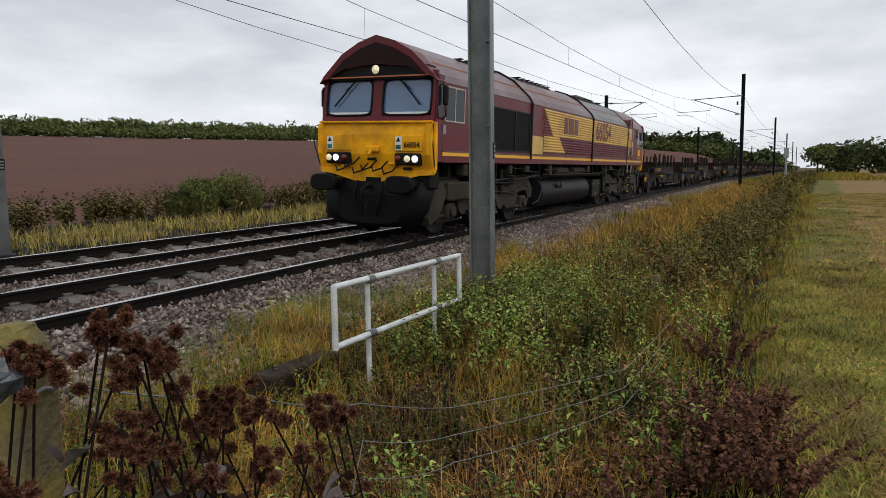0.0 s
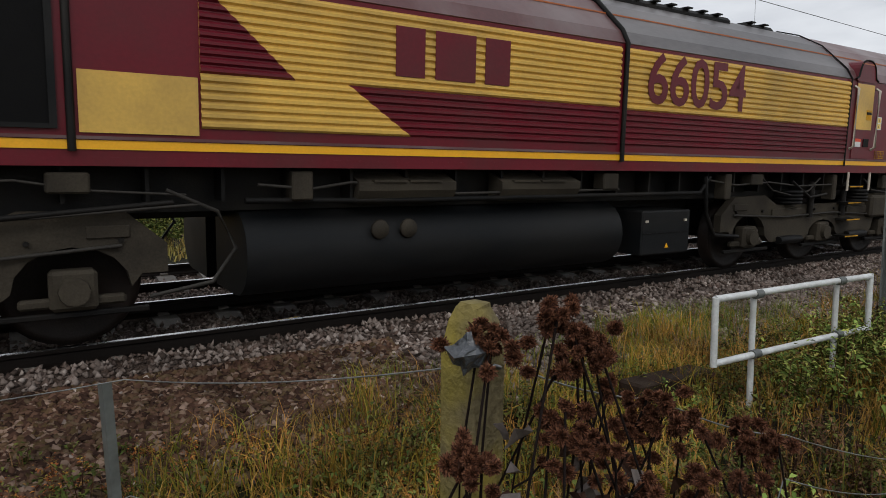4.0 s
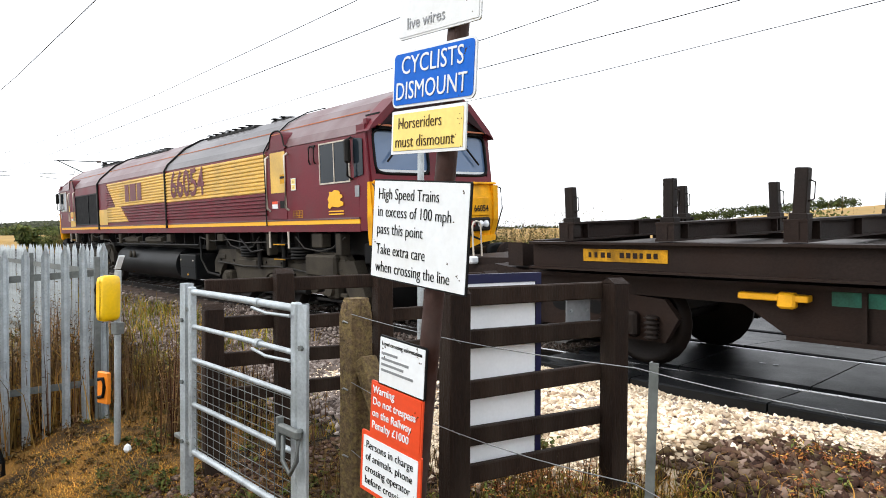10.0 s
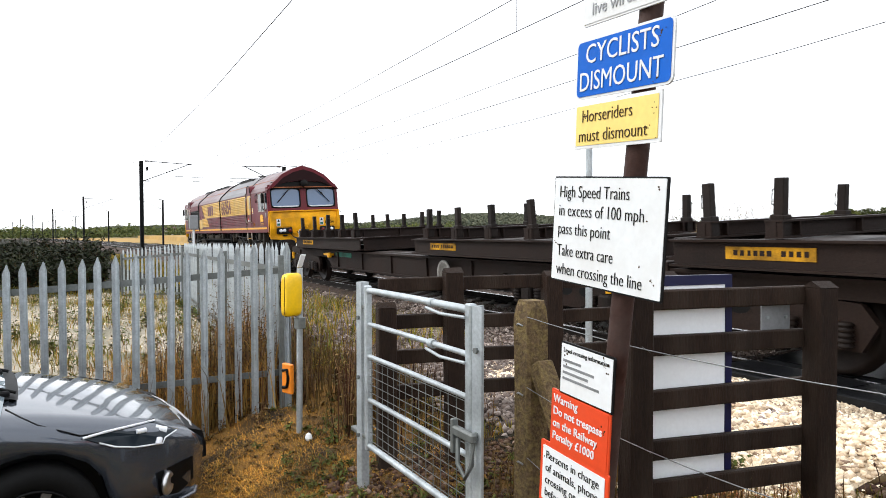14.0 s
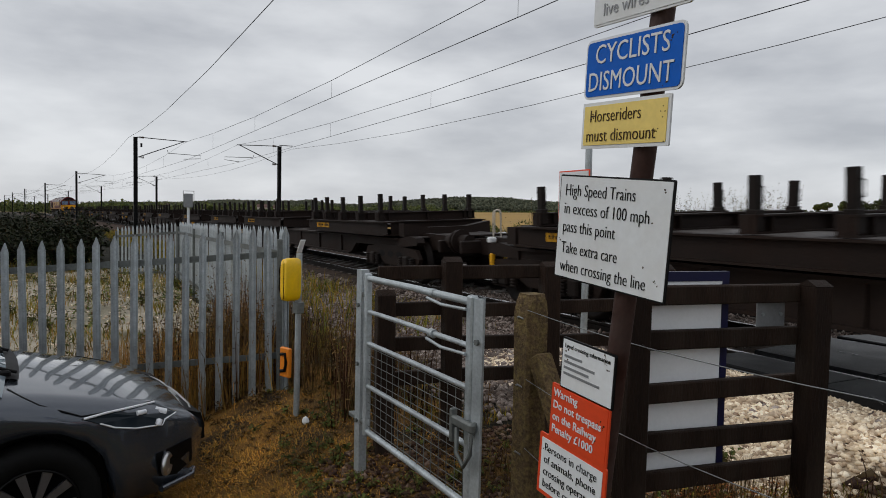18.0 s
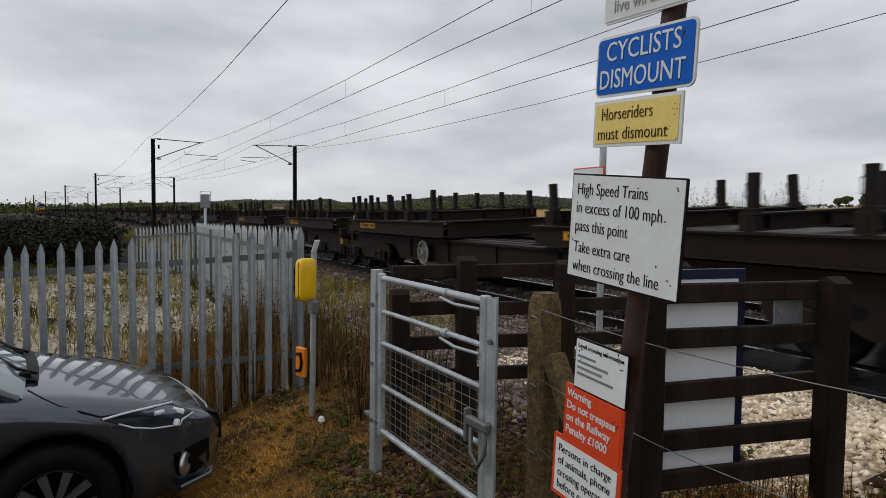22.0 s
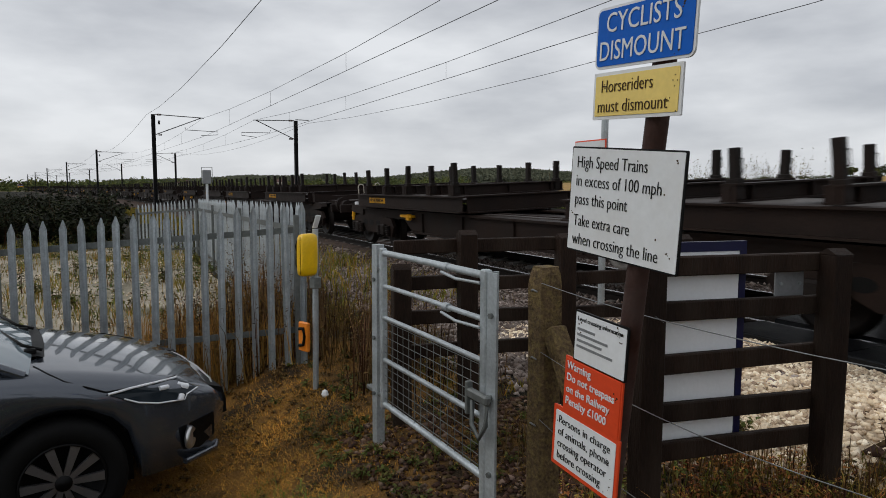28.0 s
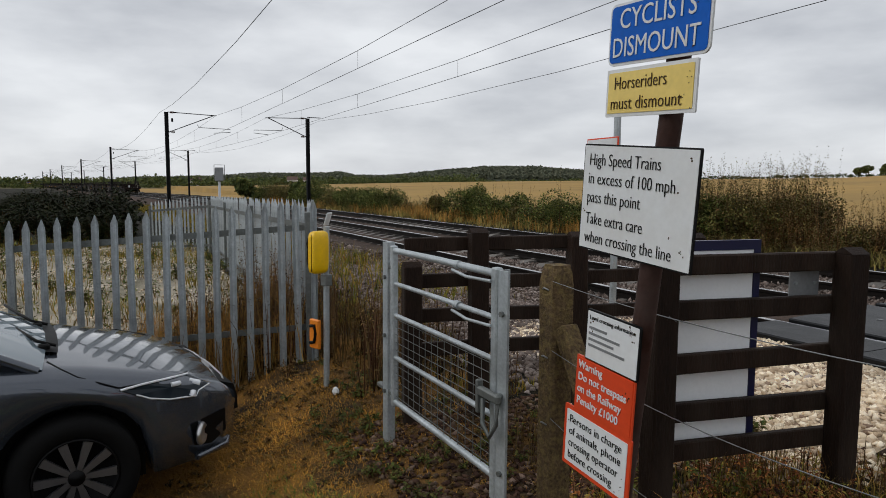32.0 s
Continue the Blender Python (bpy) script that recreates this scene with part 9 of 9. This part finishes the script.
def burdock(x, y, tops, seed, label):
    """A dead burdock: a dark forked stem, seed heads in fuzzy clusters, shrivelled leaves."""
    rg = random.Random(seed)
    z = float(land(x, y))
    b = thing("burdock", label, "dead plant", pose(x, y, z), "burdocks by the wire")
    off = Vector((x, y, z))
    heads = [Vector(p) - off for p in tops]
    mean = sum(heads, Vector()) / len(heads)
    fork = Vector((mean.x * 0.4 + rg.uniform(-0.05, 0.05), mean.y * 0.4, mean.z * rg.uniform(0.5, 0.66)))
    stem = part("stem", Geo().tube([(0, 0, -0.03), fork * 0.4 + Vector((rg.uniform(-0.04, 0.04), rg.uniform(-0.04, 0.04), 0)), fork * 0.75 + Vector((rg.uniform(-0.02, 0.02), 0.01, 0)), fork], 0.0036, 6), BURRSTEM, b)
    rg2 = np.random.default_rng(seed)
    n, burr = 1000, 0.0128
    d = rg2.normal(0, 1, (n, 3))
    d /= np.linalg.norm(d, axis=1, keepdims=True)
    q = np.cross(d, rg2.normal(0, 1, (n, 3)))
    q /= np.linalg.norm(q, axis=1, keepdims=True)
    bent = rg2.normal(0, 0.22, (n, 3)) * burr
    core, tip = d * burr * 0.35, d * burr * rg2.uniform(0.7, 0.98, (n, 1)) + bent
    v = np.stack([core - q * 0.0022, core + q * 0.0022, tip * 0.85 - q * 0.0011, tip * 0.85 + q * 0.0011, tip], 1)
    first, side_heads = None, []
    for i, e in enumerate(heads):
        p = fork * rg.uniform(0.72, 1.0) if i else fork
        r = (e - p).length
        sway = Vector((rg.uniform(-0.2, 0.2), rg.uniform(-0.2, 0.2), 0)) * r
        path = [p, p.lerp(e, 0.35) + sway - Vector((0, 0, 0.10 * r)), p.lerp(e, 0.7) + sway * 0.7 - Vector((0, 0, 0.06 * r)), e]
        part("branch", Geo().tube(path, 0.0021, 5), BURRSTEM, stem)
        for k in range(rg.choice((1, 2, 3))):
            a, q0 = rg.uniform(0, 6.28), path[1].lerp(path[2], rg.uniform(0.0, 1.0))
            tip = q0 + Vector((math.cos(a) * 0.05, math.sin(a) * 0.05, rg.uniform(0.01, 0.05)))
            part("twig", Geo().tube([q0, q0.lerp(tip, 0.5) - Vector((0, 0, 0.008)), tip], 0.0018, 5), BURRSTEM, stem)
            side_heads.append(tip)
        for k in range(rg.choice((2, 4, 6, 7))):
            c = e + Vector((rg.gauss(0, 0.019), rg.gauss(0, 0.019), rg.gauss(-0.008, 0.017))) * (1 if k else 0)
            m = pose(c.x, c.y, c.z, rg.uniform(0, 180), rg.uniform(0, 180), 0) @ Matrix.Diagonal((rg.uniform(0.6, 1.0), rg.uniform(0.6, 1.0), rg.uniform(0.7, 1.15), 1))
            if first is None:
                first = stuff("burr", v, BLADE, BURR, "fuzzy red-brown seed head", "", parent=b)
                first.matrix_basis = m
            else:
                part("burr", first.data, BURR, b, m=m)
    for c in side_heads:
        k = rg.uniform(0.55, 0.95)
        part("burr", first.data, BURR, b, m=pose(c.x, c.y, c.z, rg.uniform(0, 180), rg.uniform(0, 180), 0) @ Matrix.Diagonal((k, k, k * 1.1, 1)))
    for i in range(30):
        e = rg.choice(heads)
        p = fork.lerp(e, rg.uniform(-0.6, 0.9)) + Vector((rg.uniform(-0.03, 0.03), rg.uniform(-0.03, 0.03), rg.uniform(-0.05, 0.01)))
        a, L, w = rg.uniform(0, 6.28), rg.uniform(0.03, 0.07), rg.uniform(0.22, 0.42)
        ax, sd = Vector((math.cos(a), math.sin(a), rg.uniform(-1.2, 0.1))).normalized() * L, Vector((-math.sin(a), math.cos(a), rg.uniform(-0.5, 0.5))).normalized() * L * w
        curl = Vector((0, 0, L * 0.3))
        g = Geo()
        g.add([p, p + ax * 0.4 + sd + curl, p + ax * 0.5, p + ax * 0.4 - sd + curl, p + ax * 0.8 + sd * 0.8 - curl * 0.4, p + ax * 0.8 - sd * 0.7 + curl * 0.5, p + ax], [(0, 1, 2), (0, 2, 3), (1, 4, 2), (2, 5, 3), (4, 6, 2), (2, 6, 5)])
        part("withered_leaf", g, BURRLEAF if i % 3 == 0 else BURRBROWN, b, "shrivelled leaf")
    return b


def dock(x, y, h, seed, label):
    """A dead dock: upright rusty-brown stems thick with seed."""
    rg = np.random.default_rng(seed)
    z = float(land(x, y))
    d = thing("dead_dock", label, "dead plant", pose(x, y, z))
    one = np.zeros(7)
    st, lv = sprig_shapes(rg, one + rg.normal(0, 0.04, 7), one + rg.normal(0, 0.04, 7), one, np.full(7, h), 4, 95, 0.03, 0.75, 0.2, 0.45, 0.9, 0.003)
    stuff("stemwork", st, BLADE, BURRSTEM, "dark branching stems", "", parent=d)
    stuff("seed_head", lv, LEAF, BURR, "rusty-brown seed clusters", "", parent=d)
    return d


def build_dead_plants():
    plants = (((0.99, 1.11), ((0.97, 1.15, 1.15), (0.95, 1.15, 1.17), (0.95, 1.13, 1.14), (1.05, 1.10, 1.18), (1.04, 1.11, 1.16), (1.06, 1.08, 1.16))),
              ((1.08, 1.10), ((1.12, 1.12, 1.12), (1.13, 1.09, 1.11), (1.15, 1.13, 1.12), (1.07, 1.11, 1.11), (1.08, 1.09, 1.10))),
              ((1.02, 1.04), ((1.03, 1.06, 1.06), (1.02, 1.08, 1.04), (1.04, 1.04, 1.03), (1.03, 1.04, 1.01), (1.08, 1.07, 1.04))),
              ((1.21, 1.06), ((1.24, 1.09, 1.03), (1.25, 1.06, 1.02), (1.24, 1.08, 1.00), (1.25, 1.18, 1.03), (1.17, 1.12, 1.05))),
              ((1.25, 1.01), ((1.31, 1.04, 0.97), (1.30, 1.07, 0.97), (1.22, 1.11, 0.97), (1.26, 1.13, 0.96))),
              ((1.49, 0.97), ((1.51, 1.09, 0.93), (1.53, 1.04, 0.91), (1.50, 1.09, 0.89), (1.52, 1.06, 0.90))),
              ((1.25, 0.90), ((1.29, 0.96, 0.93), (1.30, 0.95, 0.91), (1.23, 0.98, 0.93), (1.13, 1.05, 0.93), (1.15, 1.02, 0.92))),
              ((0.87, 1.08), ((0.86, 1.05, 1.03), (0.87, 1.04, 1.02), (0.87, 1.08, 1.04))))
    for i, ((x, y), tops) in enumerate(plants):
        burdock(x, y, tops, i + 1, "dead red-brown burdock with fuzzy seed heads by the wire fence")
    for x, y, h, sd in ((4.0, 0.38, 0.62, 1), (4.5, 0.62, 0.5, 2), (5.9, 0.62, 0.55, 3), (4.9, 0.3, 0.4, 4), (3.3, 0.75, 0.4, 5), (3.75, 0.62, 0.5, 6), (3.85, 0.2, 0.6, 7), (4.3, 0.45, 0.55, 8)):
        dock(x, y, h, sd, "dead rusty-brown dock at the meadow's edge")


def build_woods():
    rg = random.Random(5)
    ring = lambda b0, b1, r0, r1, step: [polar(b + rg.uniform(-0.3, 0.3) * step, rg.uniform(r0, r1)) for b in np.arange(b0, b1, step)]
    wood("woodland_edge", 201, ring(-60, -24, 196, 222, 0.16), (4.0, 6.0), 220, 0.45, "band of green woodland above the ploughed field")
    wood("woodland_floor", 208, ring(-61, -23, 192, 200, 0.2), (2.0, 3.2), 120, 0.4, "scrub along the wood's edge", 1.7)
    wood("woodland_floor", 209, ring(-90, -72, 232, 240, 0.2), (3.0, 5.0), 120, 0.5, "scrub along the far wood's edge", 1.7)
    wood("woodland", 202, ring(-89, -73, 235, 300, 0.13), (6.5, 9.5), 170, 0.85, "dark woodland beyond the line", 1.1, DARKWOOD)
    wood("field_trees", 203, ring(-97.5, -92.5, 150, 175, 0.5), (5.5, 8.5), 520, 0.5, "dark round trees beyond the meadow", 1.1, DARKWOOD)
    wood("skyline_trees", 204, ring(18, 31.5, 205, 225, 0.3), (2.6, 4.2), 220, 0.3, "dark trees on the stubble skyline", 1.2, DARKWOOD)
    wood("skyline_hedge", 210, ring(31, 46, 207, 220, 0.28), (0.5, 1.3), 60, 0.25, "thin dark hedge along the stubble skyline", 1.5, DARKWOOD)
    wood("far_treeline", 205, ring(62, 108, 620, 900, 0.12), (6, 12), 60, 1.3, "far treeline with hedges and gardens")
    wood("wooded_hills", 206, [p for r0 in (930, 1000, 1070, 1150, 1240, 1330) for p in ring(46, 90, r0 - 30, r0 + 30, 0.19)], (7, 10), 70, 2.2, "smooth far hills covered in woods, greyed with painted haze", 2.0, HILLLEAF)
    wood("far_hedges", 207, ring(40, 100, 330, 420, 0.16), (1.6, 3.0), 60, 0.5, "far field hedges")
    for b, r, h, sd in ((33.2, 185, 2.5, 1), (32.6, 188, 2.9, 2), (31.4, 182, 3.2, 3), (-92.0, 120, 5.0, 4), (80.7, 66, 2.4, 5), (76.4, 60, 2.0, 6)):
        x, y = polar(b, r)
        tree(x, y, h, sd, "rounded dark green field tree")


STRAWGRASS = leafy("dry_orange_grass", [(0.26, 0.12, 0.025), (0.38, 0.19, 0.045), (0.3, 0.19, 0.055), (0.22, 0.13, 0.03)])
WEEDGREEN = leafy("weed_leaves", [(0.05, 0.075, 0.015), (0.09, 0.12, 0.025), (0.14, 0.14, 0.035), (0.07, 0.05, 0.02)])
PATHGRASS = leafy("bleached_path_grass", [(0.38, 0.17, 0.025), (0.46, 0.23, 0.04), (0.34, 0.19, 0.035), (0.24, 0.16, 0.03)])
MEADOWGRASS = leafy("meadow_blades", [(0.1, 0.13, 0.016), (0.18, 0.21, 0.03), (0.28, 0.22, 0.045), (0.24, 0.14, 0.045), (0.14, 0.09, 0.03)], 0.6, 0.3, 1.6)
FARGRASS = leafy("yellow_verge_grass", [(0.16, 0.15, 0.04), (0.24, 0.2, 0.06), (0.32, 0.22, 0.07), (0.12, 0.13, 0.035)])
DEADWEED = leafy("dead_weed_brown", [(0.07, 0.038, 0.015), (0.12, 0.066, 0.022), (0.19, 0.115, 0.038), (0.08, 0.07, 0.023)])
HEDGEMIX = leafy("hedge_leaves", [(0.04, 0.045, 0.014), (0.1, 0.105, 0.026), (0.14, 0.085, 0.03), (0.12, 0.125, 0.034), (0.19, 0.14, 0.05)])
DARKHEDGE = leafy("dark_hedge_leaves", [(0.014, 0.024, 0.009), (0.03, 0.045, 0.014), (0.045, 0.04, 0.018)])
RUSSETWEED = leafy("russet_dying_weed", [(0.09, 0.045, 0.02), (0.15, 0.075, 0.025), (0.22, 0.12, 0.035), (0.07, 0.07, 0.02), (0.11, 0.10, 0.03)])
REDWEED = leafy("red_brown_weed", [(0.17, 0.05, 0.025), (0.26, 0.085, 0.03), (0.34, 0.15, 0.035), (0.2, 0.19, 0.04)])
DARKWOOD = leafy("dark_wood_leaves", [(0.035, 0.05, 0.018), (0.06, 0.08, 0.025), (0.085, 0.1, 0.03)])
BURRSTEM = mat("dark_dead_stem", (0.03, 0.016, 0.013), 0.8, vary=0.3, bump=0.2)
BURRBROWN = mat("brown_dead_leaf", (0.1, 0.05, 0.034), 0.9, vary=0.4, bump=0.2)
BURRLEAF = mat("shrivelled_leaf", (0.2, 0.17, 0.16), 0.9, vary=0.4, bump=0.2)
build_verges()
build_bushes()
build_dead_plants()
build_woods()

# ---- ballast, gravel and sleepers ----
def build_stones():
    scatter_stones("ballast_stones", 66000, (-14, 26), (4.0, 6.3), 0.036, BALLASTSTONE, "loose grey-brown ballast on the near shoulder", seed=301, keep=lambda x, s, r: (r.uniform(0, 1, len(x)) < smooth(4.0, 4.6, s + 0.4 * np.sin(x * 0.9)) * (1 - 0.94 * ((x > -6.2) & (x < -1.6)) - 0.93 * ((x >= -1.6) & (x < 2.6)))), lift=0.0)
    for nm, c, n, k in (("near", NEAR_TRACK, 42000, 0), ("far", FAR_TRACK, 22000, 1)):
        bed_stones("ballast_stones", n, (-15, 28), c, 0.032, 310 + k, "wet ballast between the rails of the %s line" % nm)
    scatter_stones("gravel", 42000, (-6.6, -0.7), (2.4, 6.15), 0.03, PALESTONE, "pale limestone gravel on the crossing approach", seed=320, lift=0.0,
                   keep=lambda x, s, r: r.uniform(0, 1, len(x)) < smooth(-2.45, -3.15, x - 0.66 * (s - 3.6) + 0.15 * np.sin(5 * s)) * smooth(2.3, 2.95, s + 0.35 * (x + 2.5) + 0.3 * np.sin(3 * x)) * smooth(-6.6, -6.0, x))
    scatter_stones("mixed_stones", 34000, (-3.0, 3.4), (3.5, 6.2), 0.042, REDSTONE, "red-brown stones beside the approach", seed=321, keep=lambda x, s, r: r.uniform(0, 1, len(x)) < smooth(-2.95, -2.45, x - 0.66 * (s - 3.6)) * smooth(3.5, 4.4, s - 0.5 * smooth(0.2, 1.4, x)))
    scatter_stones("gravel", 130, (-3.6, 1.2), (2.7, 5.2), 0.026, PALESTONE, "scattered pale stones", seed=322)
    scatter_stones("ballast_stones", 24000, (-15, -4.3), (2.7, 5.2), 0.038, BALLASTSTONE, "dark ballast spilled behind the timber fence", seed=328, keep=lambda x, s, r: r.uniform(0, 1, len(x)) < smooth(2.7, 3.3, s) * smooth(-4.3, -5.0, x + 0.3 * (s - 4)))
    scatter_stones("yard_stones", 1300, (-18, -7.2), (-3, 2.0), 0.026, PALESTONE, "pale stones strewn over the yard", seed=323)
    scatter_stones("path_stones", 5200, (-4.3, -1.8), (1.45, 3.4), 0.021, REDSTONE, "brown stones by the gate", seed=324)
    scatter_stones("ballast_stones", 7000, (-45, -13), (4.4, 6.3), 0.055, BALLASTSTONE, "ballast along the line", seed=325)
    scatter_stones("ballast_stones", 14000, (26, 70), (4.4, 6.3), 0.06, BALLASTSTONE, "ballast along the line", seed=326)
    scatter_stones("ballast_stones", 6000, (-20, 30), (12.3, 13.9), 0.04, BALLASTSTONE, "ballast on the far shoulder", seed=327)


def bed_stones(name, n, xr, centre, size, seed, label):
    rg = np.random.default_rng(seed)
    x, u = rg.uniform(*xr, n), rg.uniform(-1.5, 1.72, n)
    ok = ~((x > -5.5) & (x < -1.5)) & (np.abs(np.abs(u) - 0.7525) > 0.09)
    x, u = x[ok], u[ok]
    n = len(x)
    z = np.where(np.abs(u) > 0.8, -0.14, -0.185) + CANT * (u / 3.4 + 0.5) + rise(x) + rg.uniform(-0.012, 0.012, n) - 0.10 * np.clip(np.abs(u) - 1.6, 0, 1)
    base = np.array([[1, 0, 0], [-1, 0, 0], [0, 1, 0], [0, -1, 0], [0, 0, 1], [0, 0, -1]], float)
    v = (base[None] * rg.uniform(0.55, 1.2, (n, 6, 1)) + rg.normal(0, 0.22, (n, 6, 3))) * (size * rg.uniform(0.6, 1.25, n))[:, None, None]
    a = rg.uniform(0, 6.28, n)
    c, s_ = np.cos(a)[:, None], np.sin(a)[:, None]
    v = np.stack([v[..., 0] * c - v[..., 1] * s_, v[..., 0] * s_ + v[..., 1] * c, v[..., 2]], 2)
    v += np.stack([x, centre + u + bend(x), z], 1)[:, None]
    fs = [(0, 2, 4), (2, 1, 4), (1, 3, 4), (3, 0, 4), (2, 0, 5), (1, 2, 5), (3, 1, 5), (0, 3, 5)]
    return stuff(name, v, fs, BALLASTSTONE, label, "stones")


build_stones()
build_sleepers(near_track, NEAR_TRACK)
build_sleepers(far_track, FAR_TRACK)


# ---- what moves ----
def travelled(t):
    """Metres that the train has gone: slow at first, then at line speed."""
    return 3.996 * t if t < 14.064 else 3.996 * 14.064 + 31.78 * (t - 14.064)


def on_track(x):
    return Matrix.Translation((x, NEAR_TRACK + float(bend(x)), CANT / 2 + float(rise(x)))) @ pose(0, 0, 0, LEAN, 0, heading(x))


def motions():
    times = sorted(set([0.0, 32.0] + [round(0.5 * i, 2) for i in range(65)] + [14.05, 14.064, 14.08, 14.1, 14.2, 14.3]))
    for ob, u, turn in [(locomotive, 10.3, 0)] + [(w, 30.15 + 34.44 * (i // 2) + 15.46 * (i % 2), 180 * (i % 2)) for i, w in enumerate(wagons)]:
        walk(ob, [(t, on_track(11.142 + u - travelled(t)) @ pose(0, 0, 0, 0, 0, turn)) for t in times])
    steps = [round(i / 6, 4) for i in range(86)] + [32.0]
    for ws in loco_wheels:
        x = ws.matrix_basis.translation.x
        walk(ws, [(t, pose(x, 0, 0.53, 0, -math.degrees(min(travelled(t), 56.6) / 0.53), 0)) for t in steps])
    for wg in wagons[:2]:
        for ws in [c for c in wg.children if c.name.startswith("wheelset")]:
            x = ws.matrix_basis.translation.x
            walk(ws, [(t, pose(x, 0, 0.46, 0, -math.degrees(min(travelled(t), 56.6) / 0.46), 0)) for t in steps])


motions()
